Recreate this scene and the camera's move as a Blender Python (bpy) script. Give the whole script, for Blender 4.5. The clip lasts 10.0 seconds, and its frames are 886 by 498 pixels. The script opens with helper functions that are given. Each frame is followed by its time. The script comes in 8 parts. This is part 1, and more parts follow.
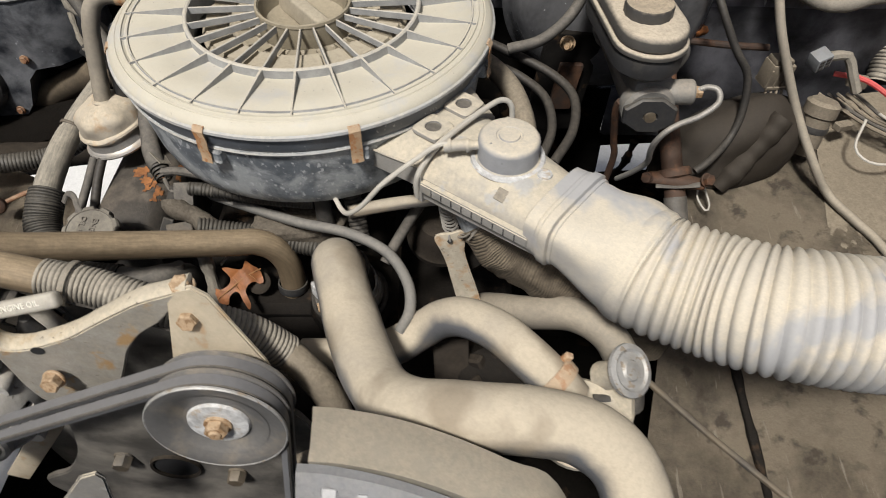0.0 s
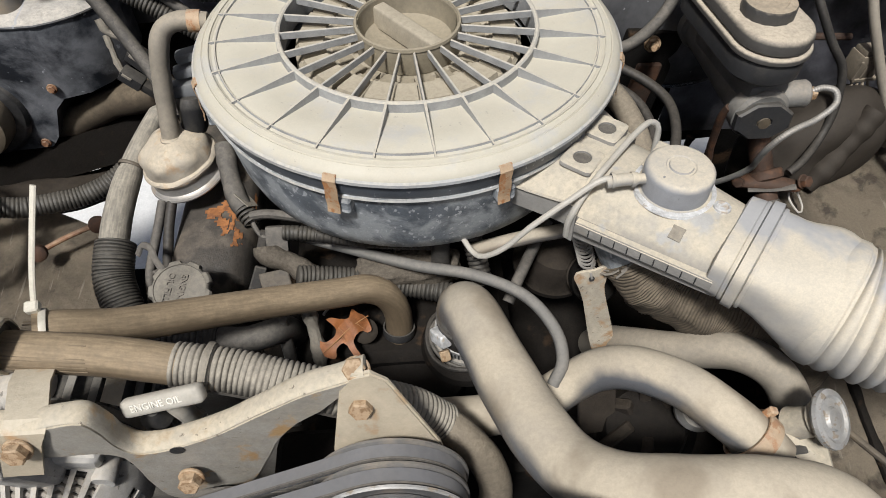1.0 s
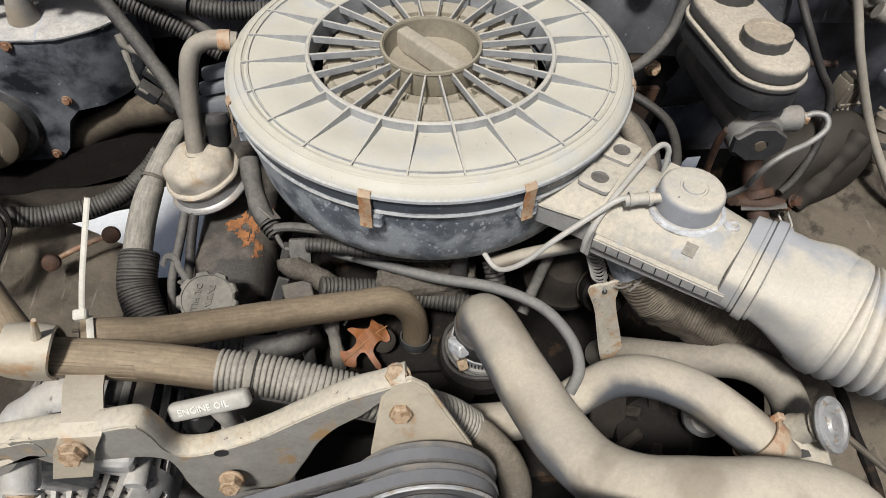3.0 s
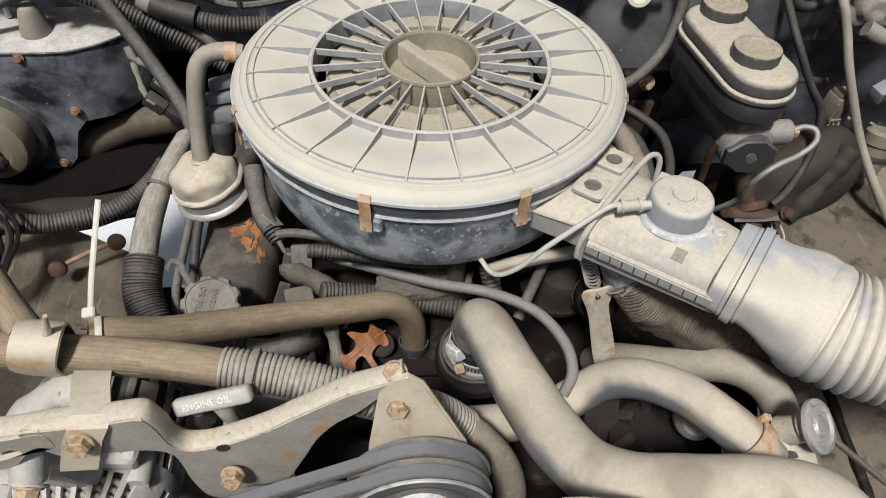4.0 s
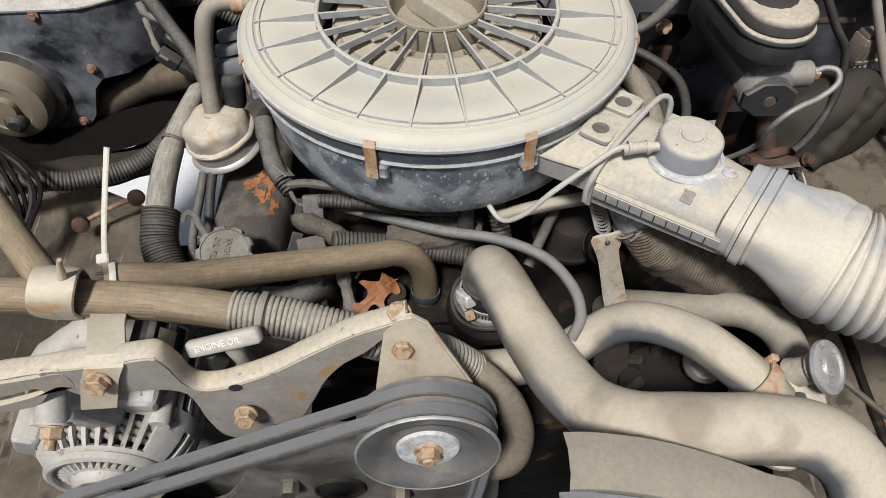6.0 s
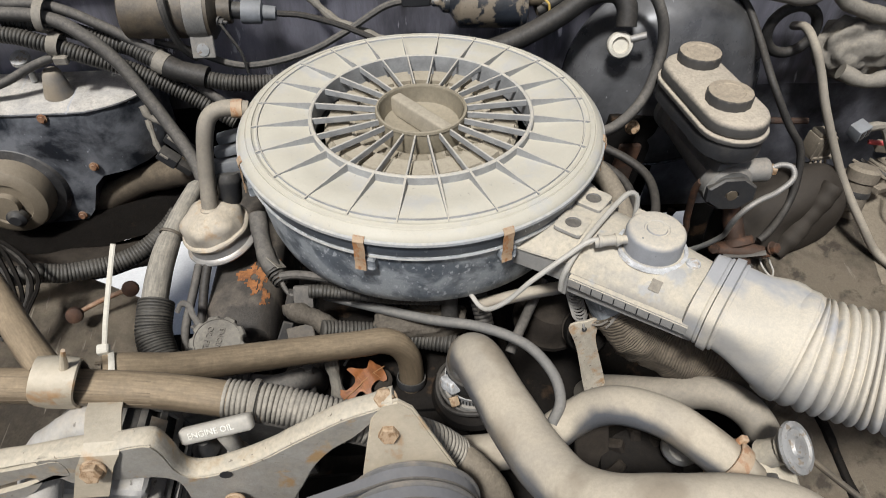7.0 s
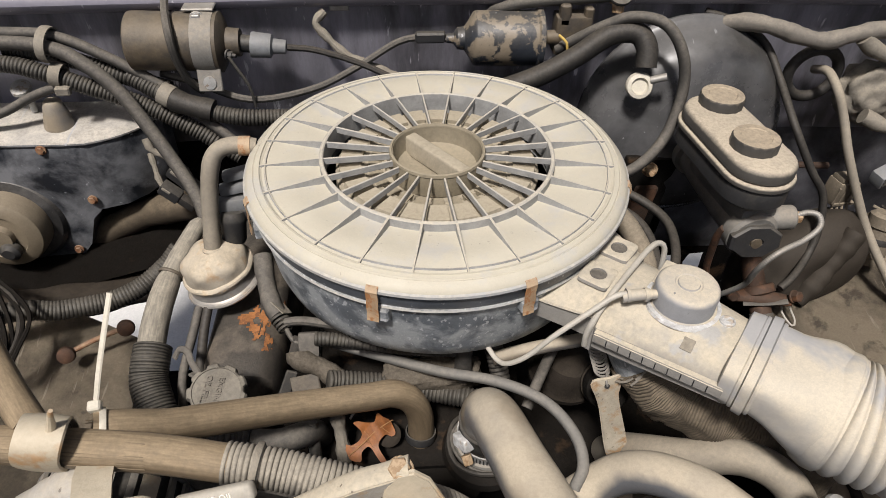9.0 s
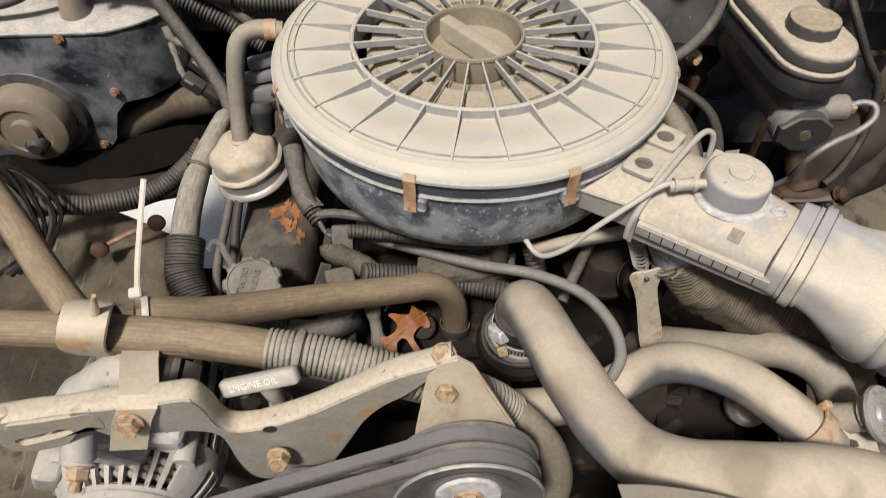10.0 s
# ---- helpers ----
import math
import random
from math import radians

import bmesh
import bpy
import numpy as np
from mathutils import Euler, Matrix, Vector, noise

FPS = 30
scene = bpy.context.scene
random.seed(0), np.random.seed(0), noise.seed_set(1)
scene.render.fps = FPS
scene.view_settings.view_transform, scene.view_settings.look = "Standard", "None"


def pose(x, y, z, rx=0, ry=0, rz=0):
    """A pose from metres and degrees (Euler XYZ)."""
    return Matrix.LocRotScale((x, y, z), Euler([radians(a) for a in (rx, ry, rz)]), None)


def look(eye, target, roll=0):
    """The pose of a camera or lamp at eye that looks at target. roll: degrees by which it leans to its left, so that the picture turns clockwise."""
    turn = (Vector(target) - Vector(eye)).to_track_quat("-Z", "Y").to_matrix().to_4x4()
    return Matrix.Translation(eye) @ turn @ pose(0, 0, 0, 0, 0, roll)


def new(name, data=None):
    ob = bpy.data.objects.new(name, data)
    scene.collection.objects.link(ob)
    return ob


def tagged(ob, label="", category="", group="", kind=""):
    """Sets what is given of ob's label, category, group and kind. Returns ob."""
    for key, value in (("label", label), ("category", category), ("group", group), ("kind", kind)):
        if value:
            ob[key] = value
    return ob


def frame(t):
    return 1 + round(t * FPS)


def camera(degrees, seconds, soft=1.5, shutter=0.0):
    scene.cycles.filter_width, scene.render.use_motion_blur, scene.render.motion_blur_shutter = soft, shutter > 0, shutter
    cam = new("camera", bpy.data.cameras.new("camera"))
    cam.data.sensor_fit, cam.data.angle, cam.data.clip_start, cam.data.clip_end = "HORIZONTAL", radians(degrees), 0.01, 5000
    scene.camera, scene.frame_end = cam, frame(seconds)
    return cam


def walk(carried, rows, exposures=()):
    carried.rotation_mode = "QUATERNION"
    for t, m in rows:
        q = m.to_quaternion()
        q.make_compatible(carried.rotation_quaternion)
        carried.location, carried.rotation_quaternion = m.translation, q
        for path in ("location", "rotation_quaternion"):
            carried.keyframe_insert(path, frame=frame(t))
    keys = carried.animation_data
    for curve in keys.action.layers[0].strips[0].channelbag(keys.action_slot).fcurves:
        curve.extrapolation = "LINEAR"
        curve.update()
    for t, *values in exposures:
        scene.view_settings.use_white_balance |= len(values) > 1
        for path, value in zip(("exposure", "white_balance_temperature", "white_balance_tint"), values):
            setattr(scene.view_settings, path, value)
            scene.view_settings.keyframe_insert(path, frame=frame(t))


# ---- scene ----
# camera: carried by hand over the open engine bay
cam = camera(66.6, 10.0, 0.75, 0.2)
PATH = [
    (0, (0.127, -0.538, 1.3), (0.11, 0.77, -0.213), -0.1),
    (0.5, (0.046, -0.492, 1.295), (0.093, 0.821, -0.213), -0.1),
    (1, (-0.001, -0.466, 1.289), (0.072, 0.803, -0.255), -0.5),
    (1.5, (-0.018, -0.455, 1.292), (0.051, 0.757, -0.298), -1.2),
    (2, (-0.026, -0.463, 1.291), (0.064, 0.668, -0.357), -0.1),
    (2.5, (-0.035, -0.471, 1.293), (0.074, 0.687, -0.334), 1.1),
    (2.7, (-0.037, -0.473, 1.299), (0.086, 0.743, -0.284), 1.7),
    (3.8, (-0.032, -0.494, 1.314), (0.127, 0.861, -0.149), 2.9),
    (4, (-0.035, -0.495, 1.313), (0.106, 0.835, -0.174), 2.5),
    (4.5, (-0.029, -0.497, 1.31), (0.029, 0.756, -0.248), -0.0),
    (5, (-0.035, -0.507, 1.311), (0.005, 0.721, -0.267), -0.7),
    (5.2, (-0.036, -0.509, 1.309), (0.005, 0.713, -0.274), -0.8),
    (6.3, (-0.016, -0.506, 1.307), (0.053, 0.777, -0.226), -0.6),
    (6.5, (-0.015, -0.509, 1.311), (0.063, 0.807, -0.192), -0.5),
    (7, (-0.02, -0.525, 1.331), (0.089, 0.91, -0.057), 0.1),
    (7.5, (-0.02, -0.525, 1.34), (0.109, 0.971, 0.02), 0.5),
    (8, (-0.028, -0.512, 1.339), (0.104, 1.013, 0.052), 0.9),
    (8.5, (-0.027, -0.5, 1.332), (0.096, 1.02, 0.037), 1.1),
    (9, (-0.033, -0.491, 1.322), (0.088, 1.001, -0.004), 1.3),
    (9.5, (-0.037, -0.482, 1.318), (0.062, 0.96, -0.064), 1.0),
    (10, (-0.047, -0.488, 1.304), (0.01, 0.807, -0.219), -0.1),
]
walk(cam, [(t, look(eye, target, roll)) for t, eye, target, roll in PATH],
     [(0, 0, 6400, 10), (0.5, 0, 6200, 10), (1, 0, 6150, 10), (2.5, 0, 6020, 10), (7.5, 0, 6050, 10), (8.4, 0, 6380, 12), (10, 0, 6520, 13)])

# ---- light ----
world = bpy.data.worlds.new("world")
scene.world = world
world.use_nodes = True
wn = world.node_tree
sky = wn.nodes.new("ShaderNodeTexSky")
sky.sky_type, sky.sun_disc = "NISHITA", False
sky.sun_elevation, sky.sun_rotation = radians(59), radians(203)
sky.air_density, sky.dust_density, sky.ozone_density = 1.0, 4.0, 0.6
wn.links.new(sky.outputs[0], wn.nodes["Background"].inputs[0])
wn.nodes["Background"].inputs[1].default_value = 0.054
sun_data = bpy.data.lights.new("sun", "SUN")
sun_data.energy, sun_data.angle, sun_data.color = 4.65, radians(8), (1.0, 0.965, 0.915)
sun = new("sun", sun_data)
sun.matrix_world = look((-0.50, -1.27, 3.08), (0.0, -0.1, 0.95))
scene.view_settings.exposure = 0.0


# ---- materials ----
DUST = (0.46, 0.40, 0.305)


def material(name, base, rough=0.6, metal=0.0, dust=0.0, dust_color=DUST, blotch=45.0, contrast=0.35, bump=0.25,
             grain=900.0, second=None, second_amount=0.0, second_scale=60.0, stretch=None, lean=0.55, specks=0.12, soft=0.04, patchy=0.4,
             fleck=None, fleck_amount=0.0, fleck_scale=260.0, fleck_soft=0.015, stripes=0.0, fall=0.75, gloss=0.5, gritty=0.2, mottle=0.45,
             ragged=0.5, scratch=None, scratch_amount=0.0, scratch_scale=16.0):
    """A worn surface: base colour in two tones, a second colour in patches (rust, bare metal), settled dust on what faces up."""
    m = bpy.data.materials.new(name)
    m.use_nodes = True
    t = m.node_tree
    n, link = t.nodes, t.links.new
    bsdf = n["Principled BSDF"]

    def node(kind, **values):
        made = n.new(kind)
        for key, value in values.items():
            made.inputs[key].default_value = value
        return made

    def mix(fac, a, b):
        k = n.new("ShaderNodeMix")
        k.data_type = "RGBA"
        for socket, value in ((k.inputs[0], fac), (k.inputs[6], a), (k.inputs[7], b)):
            if hasattr(value, "is_output"):
                link(value, socket)
            else:
                socket.default_value = value
        return k.outputs[2]

    def math_node(op, a, b=0.0, clamp=False):
        k = n.new("ShaderNodeMath")
        k.operation, k.use_clamp = op, clamp
        for socket, value in zip(k.inputs, (a, b)):
            if hasattr(value, "is_output"):
                link(value, socket)
            else:
                socket.default_value = value
        return k.outputs[0]

    def ramp(value, low, high):
        k = n.new("ShaderNodeMapRange")
        link(value, k.inputs[0])
        k.inputs[1].default_value, k.inputs[2].default_value = low, high
        return k.outputs[0]

    bsdf.inputs["Specular IOR Level"].default_value = gloss
    specks *= 0.75
    coord = n.new("ShaderNodeTexCoord").outputs["Object"]
    if stretch:
        mapping = n.new("ShaderNodeMapping")
        mapping.inputs["Scale"].default_value = stretch
        link(coord, mapping.inputs[0])
        coord = mapping.outputs[0]
    noises = []
    for scale, detail in ((blotch, 5.0), (grain, 3.0), (second_scale, 6.0), (blotch * 4.5, 4.0), (grain * 0.36, 5.0)):
        k = node("ShaderNodeTexNoise", Scale=scale, Detail=detail, Roughness=0.62, Distortion=0.0 if scale == grain else 0.25)
        link(coord, k.inputs["Vector"])
        noises.append(k.outputs[0])
    big, fine, patch, mid, grit = noises
    dark = tuple(c * (1 - contrast) for c in base) + (1,)
    color = mix(ramp(big, 0.35, 0.65), base + (1,), dark)
    rough_out = rough
    metal_out = metal
    if second:
        where = ramp(patch, 0.66 - soft - 0.3 * second_amount, 0.66 + soft - 0.3 * second_amount)
        color = mix(where, color, second + (1,))
        metal_out = math_node("MULTIPLY", math_node("SUBTRACT", 1.0, where), metal)
    if dust > 0:
        normal = n.new("ShaderNodeNewGeometry").outputs["Normal"]
        split = n.new("ShaderNodeSeparateXYZ")
        link(normal, split.inputs[0])
        ragged_up = math_node("ADD", split.outputs[2], math_node("MULTIPLY", math_node("SUBTRACT", math_node("ADD", big, math_node("MULTIPLY", mid, 0.6)), 0.8), ragged))
        up = ramp(ragged_up, -0.15 + 0.5 * (1 - lean), fall)
        uneven = ramp(mid, 0.30, 0.62)
        broad = ramp(big, 0.25, 0.55)
        cover = math_node("MULTIPLY", math_node("MULTIPLY", up, math_node("ADD", math_node("MULTIPLY", uneven, mottle), 1.0 - mottle)),
                          math_node("ADD", math_node("MULTIPLY", broad, patchy), 1.0 - patchy))
        cover = math_node("MULTIPLY", cover, math_node("ADD", math_node("MULTIPLY", ramp(grit, 0.36, 0.56), gritty), 1.0 - gritty))
        cover = math_node("MULTIPLY", cover, dust, True)
        tone = mix(ramp(fine, 0.3, 0.7), dust_color + (1,), tuple(c * 0.82 for c in dust_color) + (1,))
        color = mix(cover, color, tone)
        rough_out = math_node("ADD", math_node("MULTIPLY", cover, 0.95 - rough), rough)
        metal_out = math_node("MULTIPLY", math_node("SUBTRACT", 1.0, cover), metal_out)
    lines = None
    if stripes:
        uv = n.new("ShaderNodeTexCoord").outputs["UV"]
        mapping = n.new("ShaderNodeMapping")
        mapping.inputs["Scale"].default_value = (34.0, 5.0, 1.0)
        link(uv, mapping.inputs[0])
        k = node("ShaderNodeTexNoise", Scale=1.0, Detail=3.0, Roughness=0.6)
        link(mapping.outputs[0], k.inputs["Vector"])
        lines = ramp(k.outputs[0], 0.36, 0.62)
        color = mix(math_node("MULTIPLY", lines, stripes), color, tuple(c * 0.35 for c in base) + (1,))
    if fleck:
        k = node("ShaderNodeTexNoise", Scale=fleck_scale, Detail=4.0, Roughness=0.6, Distortion=0.2)
        link(coord, k.inputs["Vector"])
        spots = ramp(k.outputs[0], 0.715 - fleck_soft - 0.2 * fleck_amount, 0.715 + fleck_soft - 0.2 * fleck_amount)
        color = mix(math_node("MULTIPLY", spots, 0.85), color, fleck + (1,))
    if scratch:
        for spin in (0.5, 2.2):
            mapping = n.new("ShaderNodeMapping")
            mapping.inputs["Rotation"].default_value = (spin * 0.6, 0.3, spin)
            mapping.inputs["Scale"].default_value = (scratch_scale * 16, scratch_scale, scratch_scale * 10)
            link(coord, mapping.inputs[0])
            k = node("ShaderNodeTexNoise", Scale=1.0, Detail=2.0, Roughness=0.55)
            link(mapping.outputs[0], k.inputs["Vector"])
            marks = ramp(k.outputs[0], 0.69 - 0.1 * scratch_amount, 0.74 - 0.1 * scratch_amount)
            color = mix(math_node("MULTIPLY", marks, 0.7), color, scratch + (1,))
    speck = ramp(math_node("ADD", math_node("MULTIPLY", fine, 0.5), math_node("MULTIPLY", grit, 0.5)), 0.36, 0.64)
    shade = math_node("ADD", math_node("MULTIPLY", speck, 2 * specks), 1 - specks)
    k = n.new("ShaderNodeVectorMath")
    k.operation = "SCALE"
    link(color, k.inputs[0])
    link(shade, k.inputs["Scale"])
    link(k.outputs[0], bsdf.inputs["Base Color"])
    for key, value in (("Roughness", rough_out), ("Metallic", metal_out)):
        if hasattr(value, "is_output"):
            link(value, bsdf.inputs[key])
        else:
            bsdf.inputs[key].default_value = value
    height = math_node("ADD", math_node("ADD", math_node("MULTIPLY", fine, 0.5), math_node("MULTIPLY", grit, 0.7)), mid)
    if lines is not None:
        height = math_node("SUBTRACT", height, math_node("MULTIPLY", lines, 0.6))
    b = node("ShaderNodeBump", Strength=min(1.0, bump), Distance=0.0010)
    link(height, b.inputs["Height"])
    link(b.outputs[0], bsdf.inputs["Normal"])
    return m


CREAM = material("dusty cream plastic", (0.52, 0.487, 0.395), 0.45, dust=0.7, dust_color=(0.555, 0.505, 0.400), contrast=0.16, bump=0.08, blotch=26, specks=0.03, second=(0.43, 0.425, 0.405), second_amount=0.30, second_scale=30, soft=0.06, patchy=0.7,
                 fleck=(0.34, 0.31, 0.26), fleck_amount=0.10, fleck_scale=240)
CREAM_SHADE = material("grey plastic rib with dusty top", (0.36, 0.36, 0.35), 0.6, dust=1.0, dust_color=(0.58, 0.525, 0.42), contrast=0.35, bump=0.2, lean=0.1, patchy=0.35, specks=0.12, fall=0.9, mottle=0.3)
LID_CAP = material("brown dusty lid cap", (0.25, 0.215, 0.15), 0.6, dust=0.75, dust_color=(0.39, 0.335, 0.24), contrast=0.3, bump=0.25, blotch=60, specks=0.12)
FILTER_TAN = material("tan dusty filter cover", (0.36, 0.315, 0.235), 0.65, dust=0.7, dust_color=(0.47, 0.41, 0.305), contrast=0.3, bump=0.25, blotch=50, specks=0.14)
BLUE_GREY = material("scuffed blue grey plastic", (0.140, 0.158, 0.178), 0.5, dust=0.6, dust_color=(0.42, 0.40, 0.35), contrast=0.5, blotch=22, scratch=(0.50, 0.51, 0.52), scratch_amount=0.5, scratch_scale=14.0,
                     second=(0.32, 0.338, 0.345), second_amount=0.58, second_scale=34, bump=0.25, lean=0.8, soft=0.07, patchy=0.8, specks=0.16, fleck=(0.50, 0.50, 0.49), fleck_amount=0.08, fleck_scale=150, gritty=0.6)
DUCT = material("dusty grey duct plastic", (0.30, 0.288, 0.265), 0.6, dust=1.0, dust_color=(0.58, 0.51, 0.385), contrast=0.35, blotch=26, bump=0.2, lean=0.62, patchy=0.35, specks=0.09, mottle=0.3, ragged=0.8,
                fleck=(0.36, 0.355, 0.34), fleck_amount=0.45, fleck_scale=28, fleck_soft=0.03)
BOOT = material("light grey rubber boot", (0.345, 0.340, 0.330), 0.5, dust=1.0, dust_color=(0.61, 0.545, 0.430), contrast=0.3, blotch=9, bump=0.06, lean=1.0, fall=0.50, patchy=0.35, specks=0.05,
                fleck=(0.34, 0.342, 0.348), fleck_amount=0.56, fleck_scale=17, fleck_soft=0.05, mottle=0.10, gritty=0.10, ragged=1.0)
HOSE_GREY = material("dusty grey rubber hose", (0.135, 0.138, 0.145), 0.36, dust=1.0, dust_color=(0.515, 0.445, 0.335), contrast=0.25, blotch=7, bump=0.16, lean=0.22, specks=0.10,
                     second=(0.17, 0.145, 0.11), second_amount=0.45, second_scale=9, soft=0.10, patchy=0.62, fleck=(0.26, 0.215, 0.155), fleck_amount=0.75, fleck_scale=9, fleck_soft=0.05, fall=0.62, mottle=0.05, gritty=0.05, ragged=0.8)
TUBE_TAN = material("tan grey dusty rubber tube", (0.19, 0.17, 0.14), 0.45, dust=0.9, dust_color=(0.40, 0.345, 0.26), contrast=0.3, blotch=30, bump=0.2, lean=1.0, specks=0.08, patchy=0.3, mottle=0.25)
TUBE_GREY = material("dusty grey steel tube", (0.13, 0.128, 0.12), 0.5, dust=0.8, dust_color=(0.27, 0.25, 0.215), contrast=0.3, blotch=30, bump=0.2, lean=0.6, specks=0.1, patchy=0.4)
HOSE_LINED = material("cream dusty hose with moulding lines", (0.20, 0.185, 0.155), 0.6, dust=0.9, dust_color=(0.47, 0.42, 0.33), contrast=0.3, blotch=30, bump=0.3, lean=1.0, specks=0.1, stripes=0.4, patchy=0.4)
SHROUD = material("dusty beige moulded plastic", (0.36, 0.335, 0.28), 0.5, dust=1.0, dust_color=(0.56, 0.49, 0.375), contrast=0.2, blotch=18, bump=0.2, lean=0.9, specks=0.07, patchy=0.25, mottle=0.3)
LABEL_BLUE = material("blue grey worn plastic strip", (0.38, 0.39, 0.41), 0.5, dust=0.6, dust_color=(0.55, 0.53, 0.49), contrast=0.3, bump=0.2, blotch=40, lean=0.7, specks=0.1)
CONNECTOR = material("pale grey connector plastic", (0.20, 0.21, 0.22), 0.5, dust=0.5, dust_color=(0.29, 0.275, 0.245), contrast=0.3, bump=0.2, blotch=40, lean=0.7, specks=0.1)
DUSTY_BROWN = material("brown dusty plastic", (0.13, 0.108, 0.08), 0.65, dust=0.8, dust_color=(0.34, 0.285, 0.205), contrast=0.35, bump=0.35, blotch=70, lean=0.8, specks=0.14)
GREASY = material("greasy grey steel", (0.10, 0.094, 0.086), 0.5, 0.1, dust=0.4, dust_color=(0.17, 0.145, 0.11), contrast=0.5, bump=0.4, blotch=22, lean=0.9, specks=0.14, second=(0.20, 0.185, 0.16), second_amount=0.30, second_scale=18, soft=0.12)
BLOWER = material("brown dusty motor drum", (0.22, 0.18, 0.125), 0.45, 0.1, dust=0.5, dust_color=(0.36, 0.30, 0.215), contrast=0.4, bump=0.25, blotch=16, lean=0.9, specks=0.12)
LIP = material("worn pale plastic edge", (0.30, 0.31, 0.32), 0.5, dust=0.8, dust_color=(0.60, 0.56, 0.47), contrast=0.4, bump=0.2, blotch=30, lean=1.0, specks=0.12, patchy=0.7)
HOSE_BROWN = material("brown dusty rubber hose", (0.150, 0.112, 0.070), 0.5, dust=0.8, dust_color=(0.405, 0.308, 0.190), contrast=0.25, blotch=30, bump=0.15, lean=0.45, stripes=0.30, patchy=0.3, specks=0.05, mottle=0.18)
CONDUIT_TAN = material("dusty split conduit", (0.060, 0.055, 0.047), 0.6, dust=1.0, dust_color=(0.39, 0.350, 0.280), contrast=0.25, bump=0.2, lean=0.6, specks=0.1, mottle=0.15, patchy=0.25)
CONDUIT_GREY = material("grey dusty split conduit", (0.024, 0.023, 0.021), 0.42, dust=0.6, dust_color=(0.165, 0.146, 0.115), contrast=0.3, bump=0.2, lean=0.8, specks=0.14, gloss=0.5)
CONDUIT = material("black split conduit", (0.024, 0.023, 0.022), 0.5, dust=0.3, dust_color=(0.24, 0.21, 0.165), contrast=0.3, bump=0.2, lean=0.6, specks=0.2, gloss=0.3)
RUBBER = material("black rubber", (0.022, 0.021, 0.020), 0.5, dust=0.3, dust_color=(0.22, 0.19, 0.15), contrast=0.3, bump=0.2, lean=0.7, specks=0.2, gloss=0.3)
RUBBER_DUSTY = material("grey dusty rubber", (0.045, 0.043, 0.040), 0.5, dust=0.7, dust_color=(0.235, 0.21, 0.175), contrast=0.3, bump=0.25, lean=0.8, specks=0.1, gloss=0.3)
# base is lightened and slightly blue to hold the belts' sheen
BELT = material("worn belt rubber paled for sheen", (0.155, 0.156, 0.162), 0.36, dust=0.1, contrast=0.15, bump=0.06, blotch=60, specks=0.06)
PULLEY = material("dark pulley steel", (0.17, 0.167, 0.163), 0.42, 0.35, dust=0.3, dust_color=(0.42, 0.365, 0.28), contrast=0.2, bump=0.1, blotch=24, second=(0.25, 0.21, 0.155), second_amount=0.15, second_scale=30, soft=0.12)
BRACKET = material("dusty zinc bracket", (0.36, 0.335, 0.29), 0.45, 0.15, dust=1.0, dust_color=(0.57, 0.495, 0.365), contrast=0.35, bump=0.3, lean=0.9, mottle=0.3, patchy=0.3, specks=0.13,
                   second=(0.34, 0.215, 0.10), second_amount=0.14, second_scale=40, fleck=(0.17, 0.14, 0.105), fleck_amount=0.12, fleck_scale=200, ragged=0.8)
TAN_STEEL = material("tan dusty steel", (0.48, 0.41, 0.30), 0.55, 0.0, dust=0.6, dust_color=(0.62, 0.555, 0.43), contrast=0.25, bump=0.25, specks=0.08,
                     second=(0.38, 0.23, 0.11), second_amount=0.16, second_scale=45, soft=0.06)
LEVER = material("rust stained grey lever", (0.50, 0.445, 0.35), 0.55, 0.05, dust=0.5, dust_color=(0.60, 0.53, 0.41), contrast=0.35, bump=0.3, specks=0.14,
                 second=(0.36, 0.22, 0.11), second_amount=0.34, second_scale=70, soft=0.06, fleck=(0.13, 0.10, 0.075), fleck_amount=0.30, fleck_scale=180, fleck_soft=0.03)
BOLT = material("brown rusted bolt", (0.30, 0.18, 0.09), 0.6, 0.2, dust=0.5, dust_color=(0.44, 0.34, 0.22), contrast=0.35, bump=0.4, second=(0.40, 0.28, 0.17), second_amount=0.6, second_scale=200)
RUST_PATCH = material("orange bare rust", (0.40, 0.165, 0.055), 0.8, contrast=0.5, bump=0.6, blotch=70, second=(0.20, 0.085, 0.035), second_amount=0.4, second_scale=120, specks=0.2)
RUST = material("rusty steel", (0.22, 0.095, 0.042), 0.8, dust=0.3, contrast=0.45, bump=0.5, second=(0.31, 0.19, 0.105), second_amount=0.3, second_scale=90, soft=0.1, specks=0.15)
RUST_DARK = material("oily dark rust", (0.085, 0.040, 0.020), 0.8, contrast=0.5, bump=0.5, blotch=60, second=(0.03, 0.02, 0.014), second_amount=0.5, second_scale=40, soft=0.1, specks=0.15)
# dark base holds the shade that falls on the steering shaft
RUST_SHADED = material("brown rust with shade in its colour", (0.060, 0.031, 0.018), 0.75, dust=0.25, dust_color=(0.11, 0.080, 0.054), contrast=0.4, bump=0.4, blotch=30, second=(0.145, 0.062, 0.027), second_amount=0.22, second_scale=50, soft=0.1, specks=0.1)
RUST_CLIP = material("rusty spring clip", (0.52, 0.36, 0.22), 0.65, 0.1, dust=0.4, contrast=0.3, bump=0.4, second=(0.36, 0.17, 0.07), second_amount=0.40, second_scale=120)
